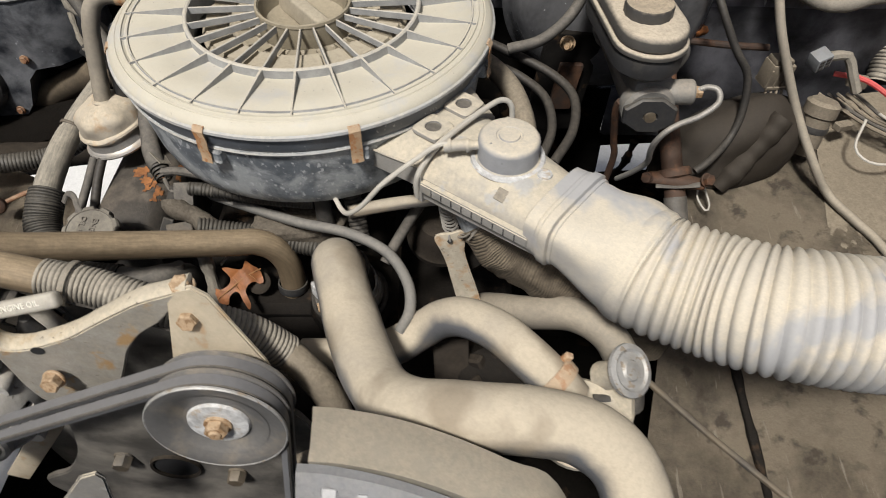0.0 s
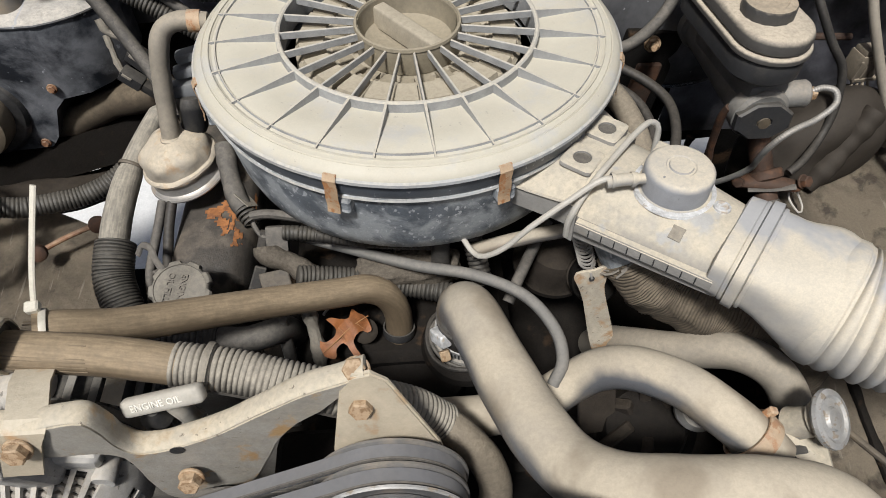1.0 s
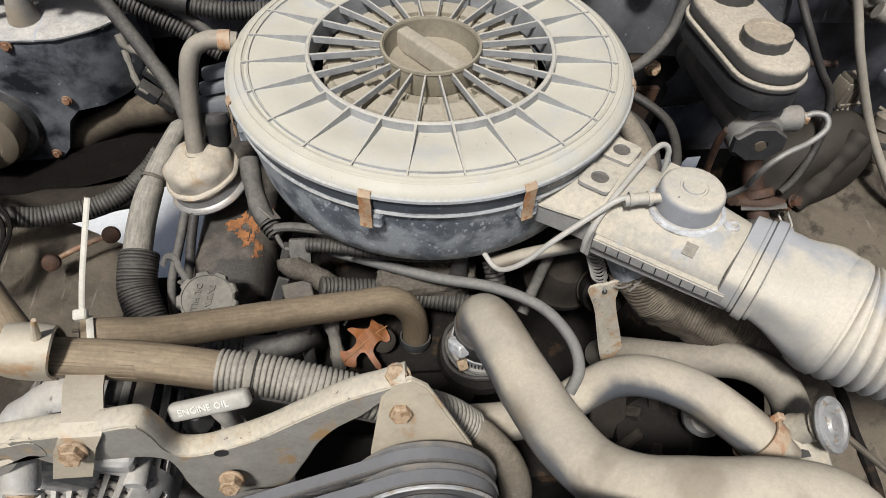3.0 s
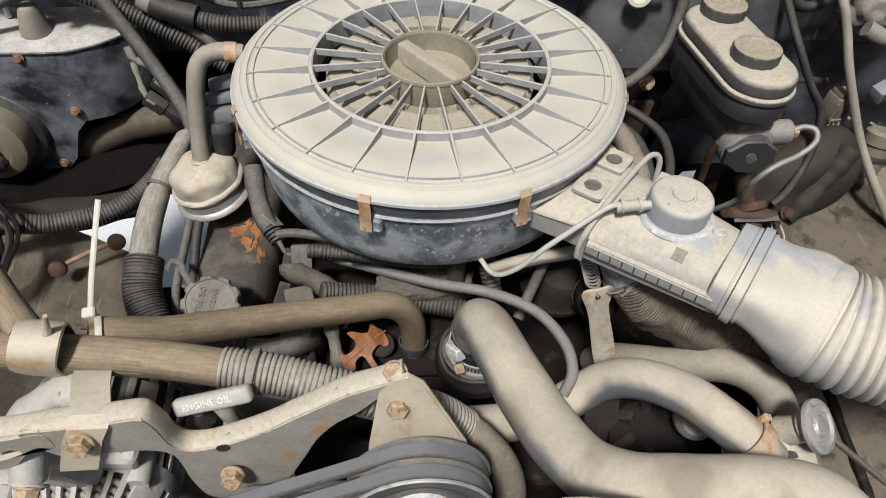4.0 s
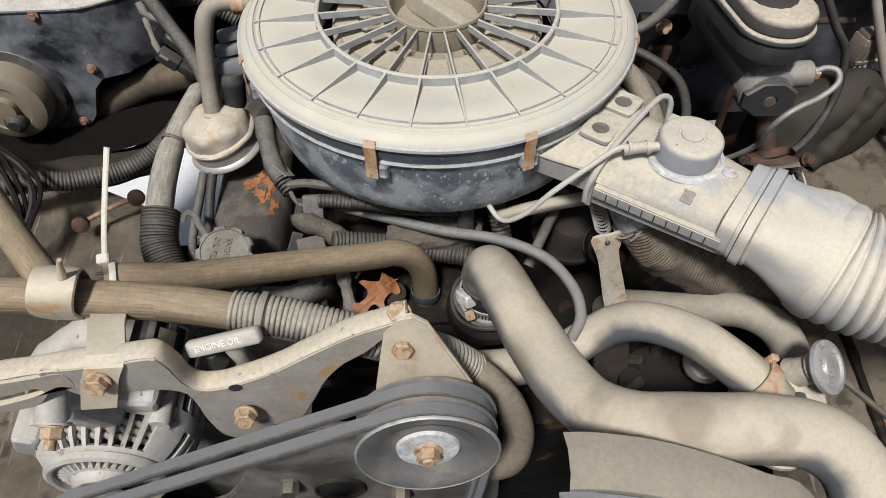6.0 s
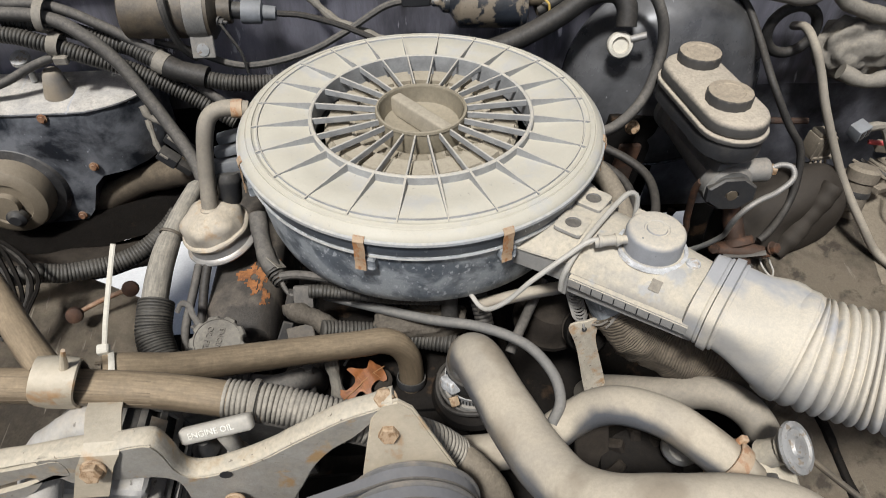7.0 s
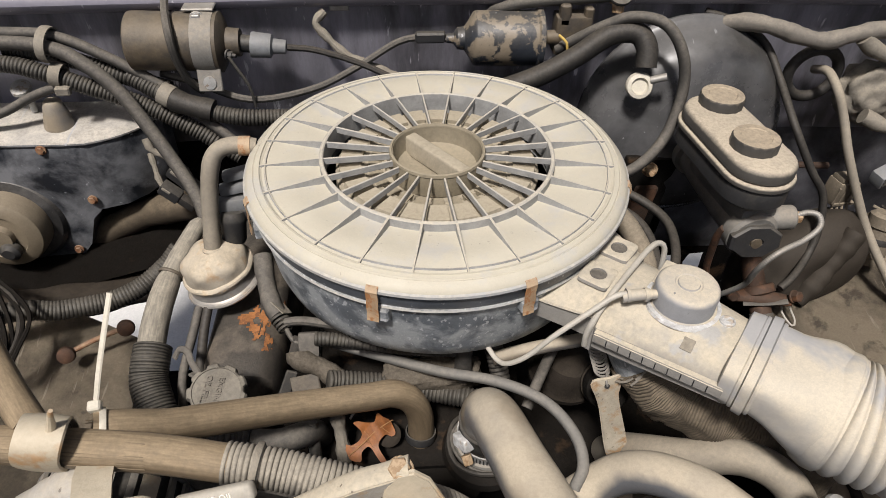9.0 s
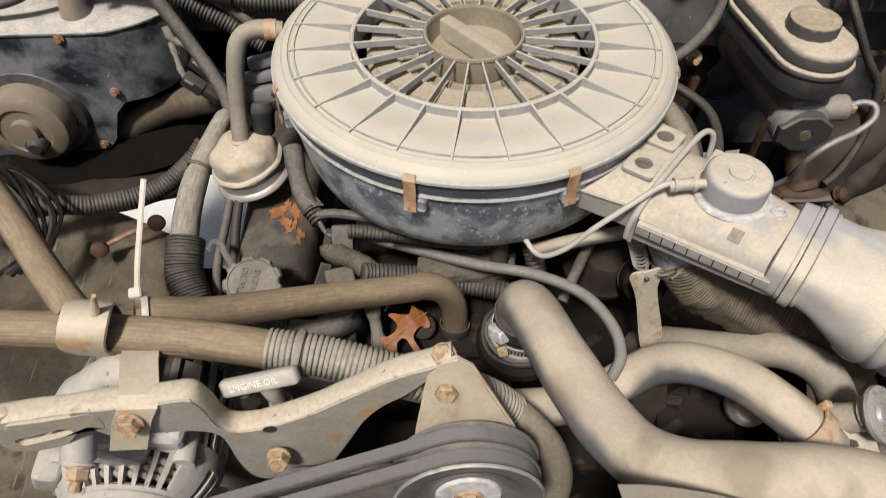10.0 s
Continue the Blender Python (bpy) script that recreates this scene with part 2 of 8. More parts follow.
ALUMINIUM = material("cast aluminium", (0.54, 0.525, 0.495), 0.42, 0.25, dust=0.75, dust_color=(0.50, 0.44, 0.345), contrast=0.45, bump=0.35, blotch=30, lean=0.8, specks=0.14, patchy=0.7, fleck=(0.16, 0.14, 0.115), fleck_amount=0.24, fleck_scale=120, fleck_soft=0.03)
ZINC = material("spotted zinc plate", (0.50, 0.50, 0.49), 0.4, 0.6, dust=0.35, contrast=0.35, bump=0.3, second=(0.20, 0.16, 0.12), second_amount=0.25, second_scale=160)
BLACK_STEEL = material("black painted steel", (0.020, 0.021, 0.024), 0.35, dust=0.35, dust_color=(0.30, 0.265, 0.21), contrast=0.4, bump=0.25, blotch=18, lean=0.8, specks=0.16,
                       second=(0.085, 0.083, 0.082), second_amount=0.35, second_scale=22, soft=0.10, fleck=(0.30, 0.29, 0.28), fleck_amount=0.03, fleck_scale=170)
BOOSTER = material("black painted booster with dusty scuffs", (0.018, 0.019, 0.022), 0.20, dust=0.3, scratch=(0.30, 0.30, 0.30), scratch_amount=-0.35, scratch_scale=9.0, dust_color=(0.22, 0.205, 0.18), contrast=0.5, bump=0.08, blotch=10, lean=0.9, specks=0.03,
                   second=(0.135, 0.135, 0.138), second_amount=0.52, second_scale=9, soft=0.16)
BOX_STEEL = material("black fender box with dusty top", (0.018, 0.021, 0.027), 0.36, dust=1.0, dust_color=(0.58, 0.535, 0.46), contrast=0.4, bump=0.3, blotch=14, lean=0.05, specks=0.08, mottle=0.35, patchy=0.5,
                     second=(0.165, 0.170, 0.180), second_amount=0.56, second_scale=16, soft=0.10, scratch=(0.35, 0.36, 0.38), scratch_amount=-0.25, scratch_scale=9.0)
# near-black base and low gloss also stand for shade deep in the bay
ENGINE_DARK = material("oily cast iron with bay shade in its black", (0.010, 0.009, 0.008), 0.7, 0.0, dust=0.30, dust_color=(0.040, 0.031, 0.022), contrast=0.5, bump=0.6, blotch=35, lean=0.4,
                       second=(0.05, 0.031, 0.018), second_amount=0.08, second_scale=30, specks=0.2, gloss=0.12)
ENGINE_BROWN = material("brown grimy block", (0.026, 0.021, 0.017), 0.75, dust=0.5, dust_color=(0.070, 0.055, 0.038), contrast=0.5, bump=0.6, blotch=30, lean=0.7, specks=0.16, gloss=0.2)
UNDER_BROWN = material("brown dusty rubber under the box", (0.060, 0.047, 0.033), 0.7, dust=0.7, dust_color=(0.20, 0.158, 0.105), contrast=0.4, bump=0.3, blotch=18, lean=0.8, specks=0.08, gloss=0.25)
COVER = material("flaking dark valve cover paint", (0.040, 0.036, 0.032), 0.42, dust=0.45, dust_color=(0.15, 0.128, 0.10), contrast=0.5, bump=0.6, blotch=24, lean=0.5,
                 second=(0.12, 0.10, 0.078), second_amount=0.40, second_scale=20, soft=0.05, specks=0.16, patchy=0.8, gloss=0.4)
FENDER = material("dusty inner fender", (0.060, 0.050, 0.040), 0.75, dust=0.4, dust_color=(0.25, 0.205, 0.145), contrast=0.5, bump=0.7, blotch=22, lean=0.6, specks=0.16, patchy=0.8,
                  second=(0.30, 0.248, 0.18), second_amount=0.56, second_scale=8, soft=0.10, fleck=(0.085, 0.070, 0.054), fleck_amount=0.50, fleck_scale=30, fleck_soft=0.05, scratch=(0.38, 0.33, 0.26), scratch_amount=0.1, scratch_scale=9.0, gloss=0.3)
APRON = material("smooth dark apron under brown dust", (0.028, 0.022, 0.016), 0.7, dust=0.5, dust_color=(0.078, 0.065, 0.050), contrast=0.3, bump=0.25, blotch=14, lean=0.5, specks=0.06, patchy=0.5, gloss=0.3)
SUNLIT_DUST = material("pale tan dust in a sunlit tone", (0.16, 0.134, 0.098), 0.9, dust=0.7, dust_color=(0.33, 0.278, 0.203), contrast=0.45, bump=0.7, blotch=20, lean=0.7, specks=0.14, patchy=0.6, gloss=0.15, fleck=(0.15, 0.12, 0.085), fleck_amount=0.25, fleck_scale=60, fleck_soft=0.04)
PAINT = material("lavender grey body paint", (0.19, 0.182, 0.222), 0.32, 0.1, scratch=(0.50, 0.49, 0.53), scratch_amount=-0.1, scratch_scale=16.0, dust=0.35, dust_color=(0.46, 0.44, 0.45), contrast=0.2, bump=0.08, blotch=9, lean=0.2, specks=0.06, fleck=(0.55, 0.54, 0.56), fleck_amount=0.0, fleck_scale=160)
# lavender paint in a darker tone than the upper firewall
PAINT_DARK = material("dark lavender paint", (0.17, 0.168, 0.182), 0.5, dust=0.4, dust_color=(0.17, 0.155, 0.13), contrast=0.5, bump=0.3, blotch=16, lean=0.6, specks=0.12,
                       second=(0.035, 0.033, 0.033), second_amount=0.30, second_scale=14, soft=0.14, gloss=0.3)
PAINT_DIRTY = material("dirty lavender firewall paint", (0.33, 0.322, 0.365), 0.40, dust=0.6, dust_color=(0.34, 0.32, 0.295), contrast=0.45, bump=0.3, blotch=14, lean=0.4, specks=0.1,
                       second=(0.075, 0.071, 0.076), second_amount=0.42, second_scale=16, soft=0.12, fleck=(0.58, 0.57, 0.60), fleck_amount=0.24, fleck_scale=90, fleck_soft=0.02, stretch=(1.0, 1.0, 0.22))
TIN = material("dusty tin breather", (0.40, 0.36, 0.30), 0.40, 0.25, dust=1.0, dust_color=(0.58, 0.495, 0.365), contrast=0.35, bump=0.2, blotch=40, lean=1.0, specks=0.1,
               second=(0.40, 0.26, 0.14), second_amount=0.16, second_scale=50, patchy=0.3, fleck=(0.38, 0.26, 0.15), fleck_amount=0.42, fleck_scale=45, fleck_soft=0.06)
PARTS_BLACK = material("black moulded plastic", (0.030, 0.030, 0.031), 0.45, dust=0.35, dust_color=(0.27, 0.24, 0.19), contrast=0.3, bump=0.15, lean=0.5, gloss=0.35)
RESERVOIR_CAP = material("dusty screw cap", (0.060, 0.057, 0.053), 0.5, dust=1.0, dust_color=(0.45, 0.37, 0.265), contrast=0.25, bump=0.3, lean=0.15, specks=0.08, fall=0.85, patchy=0.3, mottle=0.25)
RESERVOIR = material("dusty reservoir lid", (0.075, 0.070, 0.063), 0.5, dust=1.0, dust_color=(0.54, 0.465, 0.355), contrast=0.25, bump=0.2, lean=0.15, specks=0.05, fall=0.85, patchy=0.25, mottle=0.15)
FILTER_GREY = material("grey cast brake body", (0.21, 0.205, 0.19), 0.55, 0.2, dust=0.75, dust_color=(0.38, 0.33, 0.26), contrast=0.3, bump=0.4, lean=0.8)
OIL_CAP = material("dark dusty filler cap", (0.11, 0.10, 0.085), 0.6, dust=0.85, dust_color=(0.30, 0.27, 0.215), contrast=0.3, bump=0.3, lean=0.5, specks=0.12)
PULL = material("grimy grey plastic pull", (0.43, 0.405, 0.35), 0.5, dust=0.6, dust_color=(0.52, 0.47, 0.38), contrast=0.3, bump=0.15, blotch=60, specks=0.12)
OFFWHITE = material("off white nylon", (0.62, 0.58, 0.48), 0.45, dust=0.3, contrast=0.12, bump=0.05)
CORRODED = material("white corroded alloy", (0.70, 0.70, 0.69), 0.4, 0.15, dust=0.2, contrast=0.45, bump=0.6, blotch=120, second=(0.42, 0.36, 0.29), second_amount=0.18, second_scale=150, specks=0.12)
TUBE_WHITE = material("dirty white vacuum tube", (0.47, 0.45, 0.40), 0.45, dust=0.5, contrast=0.15, bump=0.05)
PAPER_HOSE = material("torn foil paper hose", (0.085, 0.068, 0.048), 0.7, dust=0.6, dust_color=(0.27, 0.215, 0.145), contrast=0.5, bump=0.5, lean=0.7, specks=0.2, blotch=40)
LEAF_VEIN = material("pale leaf vein", (0.36, 0.185, 0.075), 0.6, contrast=0.3, bump=0.1)
LEAF = material("dry oak leaf", (0.33, 0.120, 0.034), 0.55, contrast=0.5, bump=0.3, blotch=90, specks=0.15)
TAPE = material("grey wrapped tape", (0.22, 0.20, 0.165), 0.7, dust=0.6, dust_color=(0.38, 0.33, 0.25), contrast=0.4, bump=0.5, lean=0.8, specks=0.16, blotch=70)
WIRE_STEEL = material("dull steel wire", (0.34, 0.33, 0.31), 0.45, 0.5, dust=0.4, contrast=0.3, bump=0.2)
TAPE_PALE = material("pale dusty wrapped tape", (0.16, 0.145, 0.125), 0.7, dust=0.8, dust_color=(0.34, 0.30, 0.24), contrast=0.5, bump=0.6, lean=0.5, specks=0.1, blotch=22, mottle=0.5, patchy=0.7)
TIN_BRIGHT = material("worn bright tin", (0.52, 0.50, 0.47), 0.34, 0.65, dust=0.35, dust_color=(0.55, 0.47, 0.35), contrast=0.35, bump=0.15, blotch=30, lean=0.4, specks=0.1, second=(0.40, 0.29, 0.18), second_amount=0.14, second_scale=40, soft=0.08)
BROWN_CAN = material("brown oxidised can", (0.155, 0.122, 0.082), 0.5, 0.3, dust=0.45, dust_color=(0.26, 0.22, 0.165), contrast=0.4, bump=0.25, lean=0.7, blotch=24, specks=0.12,
                     second=(0.030, 0.028, 0.027), second_amount=0.46, second_scale=26, soft=0.12)
CAN_GREY = material("worn blue grey can", (0.27, 0.275, 0.285), 0.45, dust=1.0, dust_color=(0.60, 0.53, 0.41), contrast=0.25, blotch=30, bump=0.12, lean=0.25, fall=0.8, specks=0.06, patchy=0.25, mottle=0.15,
                    fleck=(0.16, 0.165, 0.175), fleck_amount=0.10, fleck_scale=120, ragged=0.5)
# blue plastic in a darker tone than the bowl
SKIRT = material("dark blue plastic band", (0.095, 0.107, 0.124), 0.42, dust=0.5, dust_color=(0.40, 0.38, 0.34), contrast=0.35, blotch=20, bump=0.12, lean=0.6, specks=0.1, scratch=(0.36, 0.37, 0.38), scratch_amount=0.2, scratch_scale=16.0)
MUD = material("caked grey brown mud", (0.10, 0.085, 0.066), 0.9, dust=0.6, dust_color=(0.20, 0.172, 0.135), contrast=0.5, bump=0.9, blotch=60, lean=0.8, specks=0.3, gloss=0.15)
CHIPPED = material("chipped blue black can paint", (0.028, 0.033, 0.042), 0.35, dust=0.3, dust_color=(0.26, 0.225, 0.17), contrast=0.4, bump=0.3, blotch=30, lean=0.7, specks=0.12,
                   second=(0.20, 0.165, 0.12), second_amount=0.46, second_scale=38, soft=0.02, fleck=(0.40, 0.40, 0.40), fleck_amount=0.05, fleck_scale=120)
HOSE_SEAM = material("dark moulding line of the hose", (0.150, 0.110, 0.068), 0.6, dust=0.6, dust_color=(0.31, 0.245, 0.160), contrast=0.3, bump=0.2)
RED_WIRE = material("red wire insulation", (0.55, 0.06, 0.06), 0.5, dust=0.2, contrast=0.1, bump=0.05)
YELLOW_WIRE = material("yellow wire insulation", (0.55, 0.38, 0.10), 0.5, contrast=0.1, bump=0.05)
LETTER = material("raised off white letters", (0.78, 0.75, 0.66), 0.5, contrast=0.08, bump=0.03)
GROUND = material("pale concrete floor", (0.66, 0.65, 0.62), 0.8, contrast=0.15, bump=0.2, blotch=3, grain=200)


# ---- building helpers ----
def thing(name, label, category, at=(0, 0, 0), group="", kind=""):
    ob = new(name)
    ob.location, ob.empty_display_size = at, 0.02
    return tagged(ob, label, category, group, kind)


def home(parent):
    """The inverse of the whole chain of a parent's places, so that its parts are built in room coordinates."""
    m = Matrix.Identity(4)
    while parent is not None:
        m = Matrix.Translation(parent.location) @ m if parent.type == "EMPTY" else m
        parent = parent.parent
    return m.inverted()


def part(name, data, mat, parent=None, label="", smooth=35):
    if isinstance(data, bmesh.types.BMesh):
        mesh = bpy.data.meshes.new(name)
        bmesh.ops.recalc_face_normals(data, faces=data.faces[:])
        data.to_mesh(mesh)
        data.free()
    else:
        mesh = data
    for p in mesh.polygons:
        p.use_smooth = True
    if smooth:
        mesh.set_sharp_from_angle(angle=radians(smooth))
    mesh.materials.append(mat)
    ob = new(name, mesh)
    if parent is not None:
        ob.parent = parent
        if parent.type == "EMPTY":
            ob.matrix_parent_inverse = home(parent)
    if label:
        ob["label"] = label
    return ob


def again(ob, m):
    """One more object on the same mesh, moved by m."""
    made = ob.copy()
    scene.collection.objects.link(made)
    made.matrix_basis = m
    return made


def curve_points(points, step, closed=False):
    """Points along a smooth line through the given ones, about step apart."""
    ps = [Vector(p) for p in points]
    ext = [ps[-1]] + ps + ps[:2] if closed else [2 * ps[0] - ps[1]] + ps + [2 * ps[-1] - ps[-2]]
    out = []
    for a, b, c, d in zip(ext, ext[1:], ext[2:], ext[3:]):
        n = max(2, int((c - b).length / step))
        for i in range(n):
            s = i / n
            out.append(0.5 * (2 * b + (c - a) * s + (2 * a - 5 * b + 4 * c - d) * s * s + (3 * b - a - 3 * c + d) * s**3))
    if not closed:
        out.append(ps[-1])
    return out


def sweep(points, radius, sides=16, step=0.004, shape=None, closed=False, flat=1.0):
    """A tube along a smooth line; shape(distance, share) scales the radius. Its ends are closed."""
    line = curve_points(points, step, closed)
    total = sum((b - a).length for a, b in zip(line, line[1:]))
    bm = bmesh.new()
    along = (line[1] - line[0]).normalized()
    side = along.orthogonal().normalized() if abs(along.z) > 0.9 else along.cross(Vector((0, 0, 1))).normalized()
    rings, runs, run = [], [], 0.0
    for i, p in enumerate(line):
        if closed:
            ahead = line[(i + 1) % len(line)] - line[i - 1]
        else:
            ahead = line[min(i + 1, len(line) - 1)] - line[max(i - 1, 0)]
        ahead = ahead.normalized() if ahead.length > 1e-9 else along
        side = (side - ahead * side.dot(ahead)).normalized()
        up = side.cross(ahead)
        if i:
            run += (p - line[i - 1]).length
        runs.append(run)
        r = radius * (shape(run, run / total) if shape else 1.0)
        rings.append([bm.verts.new(p + r * (math.cos(a) * side + flat * math.sin(a) * up)) for a in (2 * math.pi * k / sides for k in range(sides))])
    uv = bm.loops.layers.uv.new("UVMap")
    for i, (a, b) in enumerate(zip(rings, rings[1:] + ([rings[0]] if closed else []))):
        far = runs[i + 1] if i + 1 < len(runs) else total
        for k in range(sides):
            face = bm.faces.new((a[k], a[(k + 1) % sides], b[(k + 1) % sides], b[k]))
            for loop, u, v in zip(face.loops, (k, k + 1, k + 1, k), (runs[i], runs[i], far, far)):
                loop[uv].uv = (u / sides, v * 10)
    if not closed:
        bm.faces.new(rings[0][::-1])
        bm.faces.new(rings[-1])
    return bm


def ribbed(pitch, depth, sharp=1.0):
    """For sweep: a corrugated wall."""
    def shape(run, share):
        return 1.0 - depth + depth * abs(math.sin(math.pi * run / pitch)) ** sharp
    return shape


def wavy(amount, length):
    """For sweep: the slight unevenness of old rubber."""
    def shape(run, share):
        return 1.0 + amount * math.sin(run / length) + 0.5 * amount * math.sin(2.7 * run / length + 1.0)
    return shape


def lathe(profile, at=(0, 0, 0), axis=(0, 0, 1), sides=48):
    """Turns (radius, height) pairs about an axis through at."""
    turn = Vector((0, 0, 1)).rotation_difference(Vector(axis).normalized()).to_matrix()
    bm = bmesh.new()
    rings = []
    for r, h in profile:
        rings.append([bm.verts.new(Vector(at) + turn @ Vector((max(r, 1e-5) * math.cos(a), max(r, 1e-5) * math.sin(a), h)))
                      for a in (2 * math.pi * k / sides for k in range(sides))])
    for a, b in zip(rings, rings[1:]):
        for k in range(sides):
            bm.faces.new((a[k], a[(k + 1) % sides], b[(k + 1) % sides], b[k]))
    for ring, flip, r in ((rings[0], True, profile[0][0]), (rings[-1], False, profile[-1][0])):
        if r < 1e-4:
            bm.faces.new(ring[::-1] if flip else ring)
    return bm


def box(size, at=(0, 0, 0), turn=(0, 0, 0), bevel=0.002, segments=2):
    bm = bmesh.new()
    bmesh.ops.create_cube(bm, size=1.0, matrix=pose(*at, *turn) @ Matrix.Diagonal((*size, 1)))
    if bevel:
        bmesh.ops.bevel(bm, geom=bm.edges[:], offset=bevel, segments=segments, affect="EDGES", profile=0.6)
    return bm


def plate(outline, thickness, at, turn, bevel=0.0012):
    """A flat sheet with the outline (x, y), pushed to its thickness along its own z."""
    bm = bmesh.new()
    vs = [bm.verts.new((x, y, 0)) for x, y in outline]
    face = bm.faces.new(vs)
    grown = bmesh.ops.extrude_face_region(bm, geom=[face])["geom"]
    bmesh.ops.translate(bm, verts=[v for v in grown if isinstance(v, bmesh.types.BMVert)], vec=(0, 0, thickness))
    bmesh.ops.recalc_face_normals(bm, faces=bm.faces[:])
    if bevel:
        edges = [e for e in bm.edges if len(e.link_faces) == 2 and e.calc_face_angle(0) > 0.9 and abs(e.verts[0].co.z - e.verts[1].co.z) < 1e-6]
        bmesh.ops.bevel(bm, geom=edges, offset=bevel, segments=2, affect="EDGES")
    bm.transform(pose(*at, *turn))
    return bm


def smooth_outline(points, step=0.004):
    return [(p.x, p.y) for p in curve_points([(x, y, 0) for x, y in points], step, True)]


def join(*bms):
    """Several shapes as one mesh."""
    out = bmesh.new()
    for bm in bms:
        mesh = bpy.data.meshes.new("joined")
        bmesh.ops.recalc_face_normals(bm, faces=bm.faces[:])
        bm.to_mesh(mesh)
        bm.free()
        out.from_mesh(mesh)
        bpy.data.meshes.remove(mesh)
    return out


def hexbolt(at, axis=(0, -1, 0), across=0.013, height=0.006, washer=0.010, stud=0.0):
    """A hexagon head on a washer, with a stud's end where it has one."""
    r = across / math.sqrt(3)
    head = lathe([(0, 0), (r, 0), (r, height * 0.85), (r * 0.86, height), (0, height)], Vector(at) + Vector(axis) * 0.0015, axis, 6)
    parts = [head, lathe([(0, 0), (washer, 0), (washer, 0.0012), (washer * 0.93, 0.0018), (0, 0.0018)], at, axis, 20)]
    if stud:
        parts.append(lathe([(0, 0), (r * 0.55, 0), (r * 0.55, stud), (r * 0.45, stud + 0.001), (0, stud + 0.001)], Vector(at) + Vector(axis) * height, axis, 14))
    return join(*parts)


def clamp_band(center, axis, radius, width, thick=0.0012):
    return lathe([(radius, -width / 2), (radius + thick, -width / 2), (radius + thick * 1.4, 0), (radius + thick, width / 2), (radius, width / 2), (radius, -width / 2)],
                 center, axis, 32)


def lettering(text, size, m, depth=0.0006):
    """Raised letters as a mesh, laid by m."""
    font = bpy.data.curves.new("letters", "FONT")
    font.body, font.size, font.extrude, font.align_x, font.align_y = text, size, depth, "CENTER", "CENTER"
    font.resolution_u = 2
    holder = bpy.data.objects.new("letters", font)
    mesh = bpy.data.meshes.new_from_object(holder)
    bpy.data.objects.remove(holder)
    mesh.transform(m)
    return mesh


def bar(a, b, width, height, bevel=0.002):
    """A box laid from one point to another."""
    a, b = Vector(a), Vector(b)
    along = (b - a).normalized()
    side = along.cross(Vector((0, 0, 1))).normalized()
    turn = Matrix((along, side, along.cross(side) * -1)).transposed().to_4x4()
    bm = box(((b - a).length, width, height), (0, 0, 0), (0, 0, 0), bevel, 2)
    bm.transform(Matrix.Translation((a + b) / 2) @ turn)
    return bm


def cable(name, points, radius, mat, label, category="cable", sides=8, step=0.008, shape=None, group=""):
    """A wire, line or hose that is one thing of one piece."""
    ob = part(name, sweep(points, radius, sides, step, shape), mat)
    return tagged(ob, label, category, group)


# ---- setting ----
def sheet(name, corners, mat, label, category, nx=24, ny=24, rough=0.004, thick=0.003, kind="structure", scale=7.0):
    """A pressed panel between four corners, uneven by a few millimetres."""
    bm = bmesh.new()
    a, b, c, d = (Vector(p) for p in corners)
    normal = (b - a).cross(d - a).normalized()
    grid = []
    for j in range(ny + 1):
        row = []
        for i in range(nx + 1):
            s, t = i / nx, j / ny
            p = (a * (1 - s) + b * s) * (1 - t) + (d * (1 - s) + c * s) * t
            row.append(bm.verts.new(p + normal * rough * noise.noise(p * scale)))
        grid.append(row)
    for j in range(ny):
        for i in range(nx):
            bm.faces.new((grid[j][i], grid[j][i + 1], grid[j + 1][i + 1], grid[j + 1][i]))
    if thick:
        bmesh.ops.solidify(bm, geom=bm.faces[:], thickness=thick)
    return tagged(part(name, bm, mat), label, category, kind=kind)


ground = sheet("ground", ((-60, -60, 0), (60, -60, 0), (60, 60, 0), (-60, 60, 0)), GROUND, "pale bare concrete floor under the vehicle", "floor", 4, 4, 0, 0)
wall_lower = sheet("wall_lower", ((0.36, 0.286, 0.62), (0.80, 0.286, 0.62), (0.80, 0.281, 0.862), (0.36, 0.281, 0.862)), PAINT_DARK, "dark lavender-grey lower firewall panel", "firewall", 20, 12, 0.006, 0.003)
# near-black sheet over the lower firewall, darker than the paint above
wall_black = sheet("wall_black", ((-0.80, 0.286, 0.62), (0.36, 0.286, 0.62), (0.36, 0.281, 0.862), (-0.80, 0.281, 0.862)), ENGINE_DARK, "black sheet over the lower firewall", "insulation", 40, 12, 0.008, 0.004)
wall_firewall = sheet("wall_firewall", ((-0.80, 0.279, 0.84), (0.80, 0.279, 0.84), (0.80, 0.272, 1.035), (-0.80, 0.272, 1.035)), PAINT_DIRTY,
                      "dirty lavender painted firewall behind the engine", "firewall", 60, 24, 0.006, 0.004)
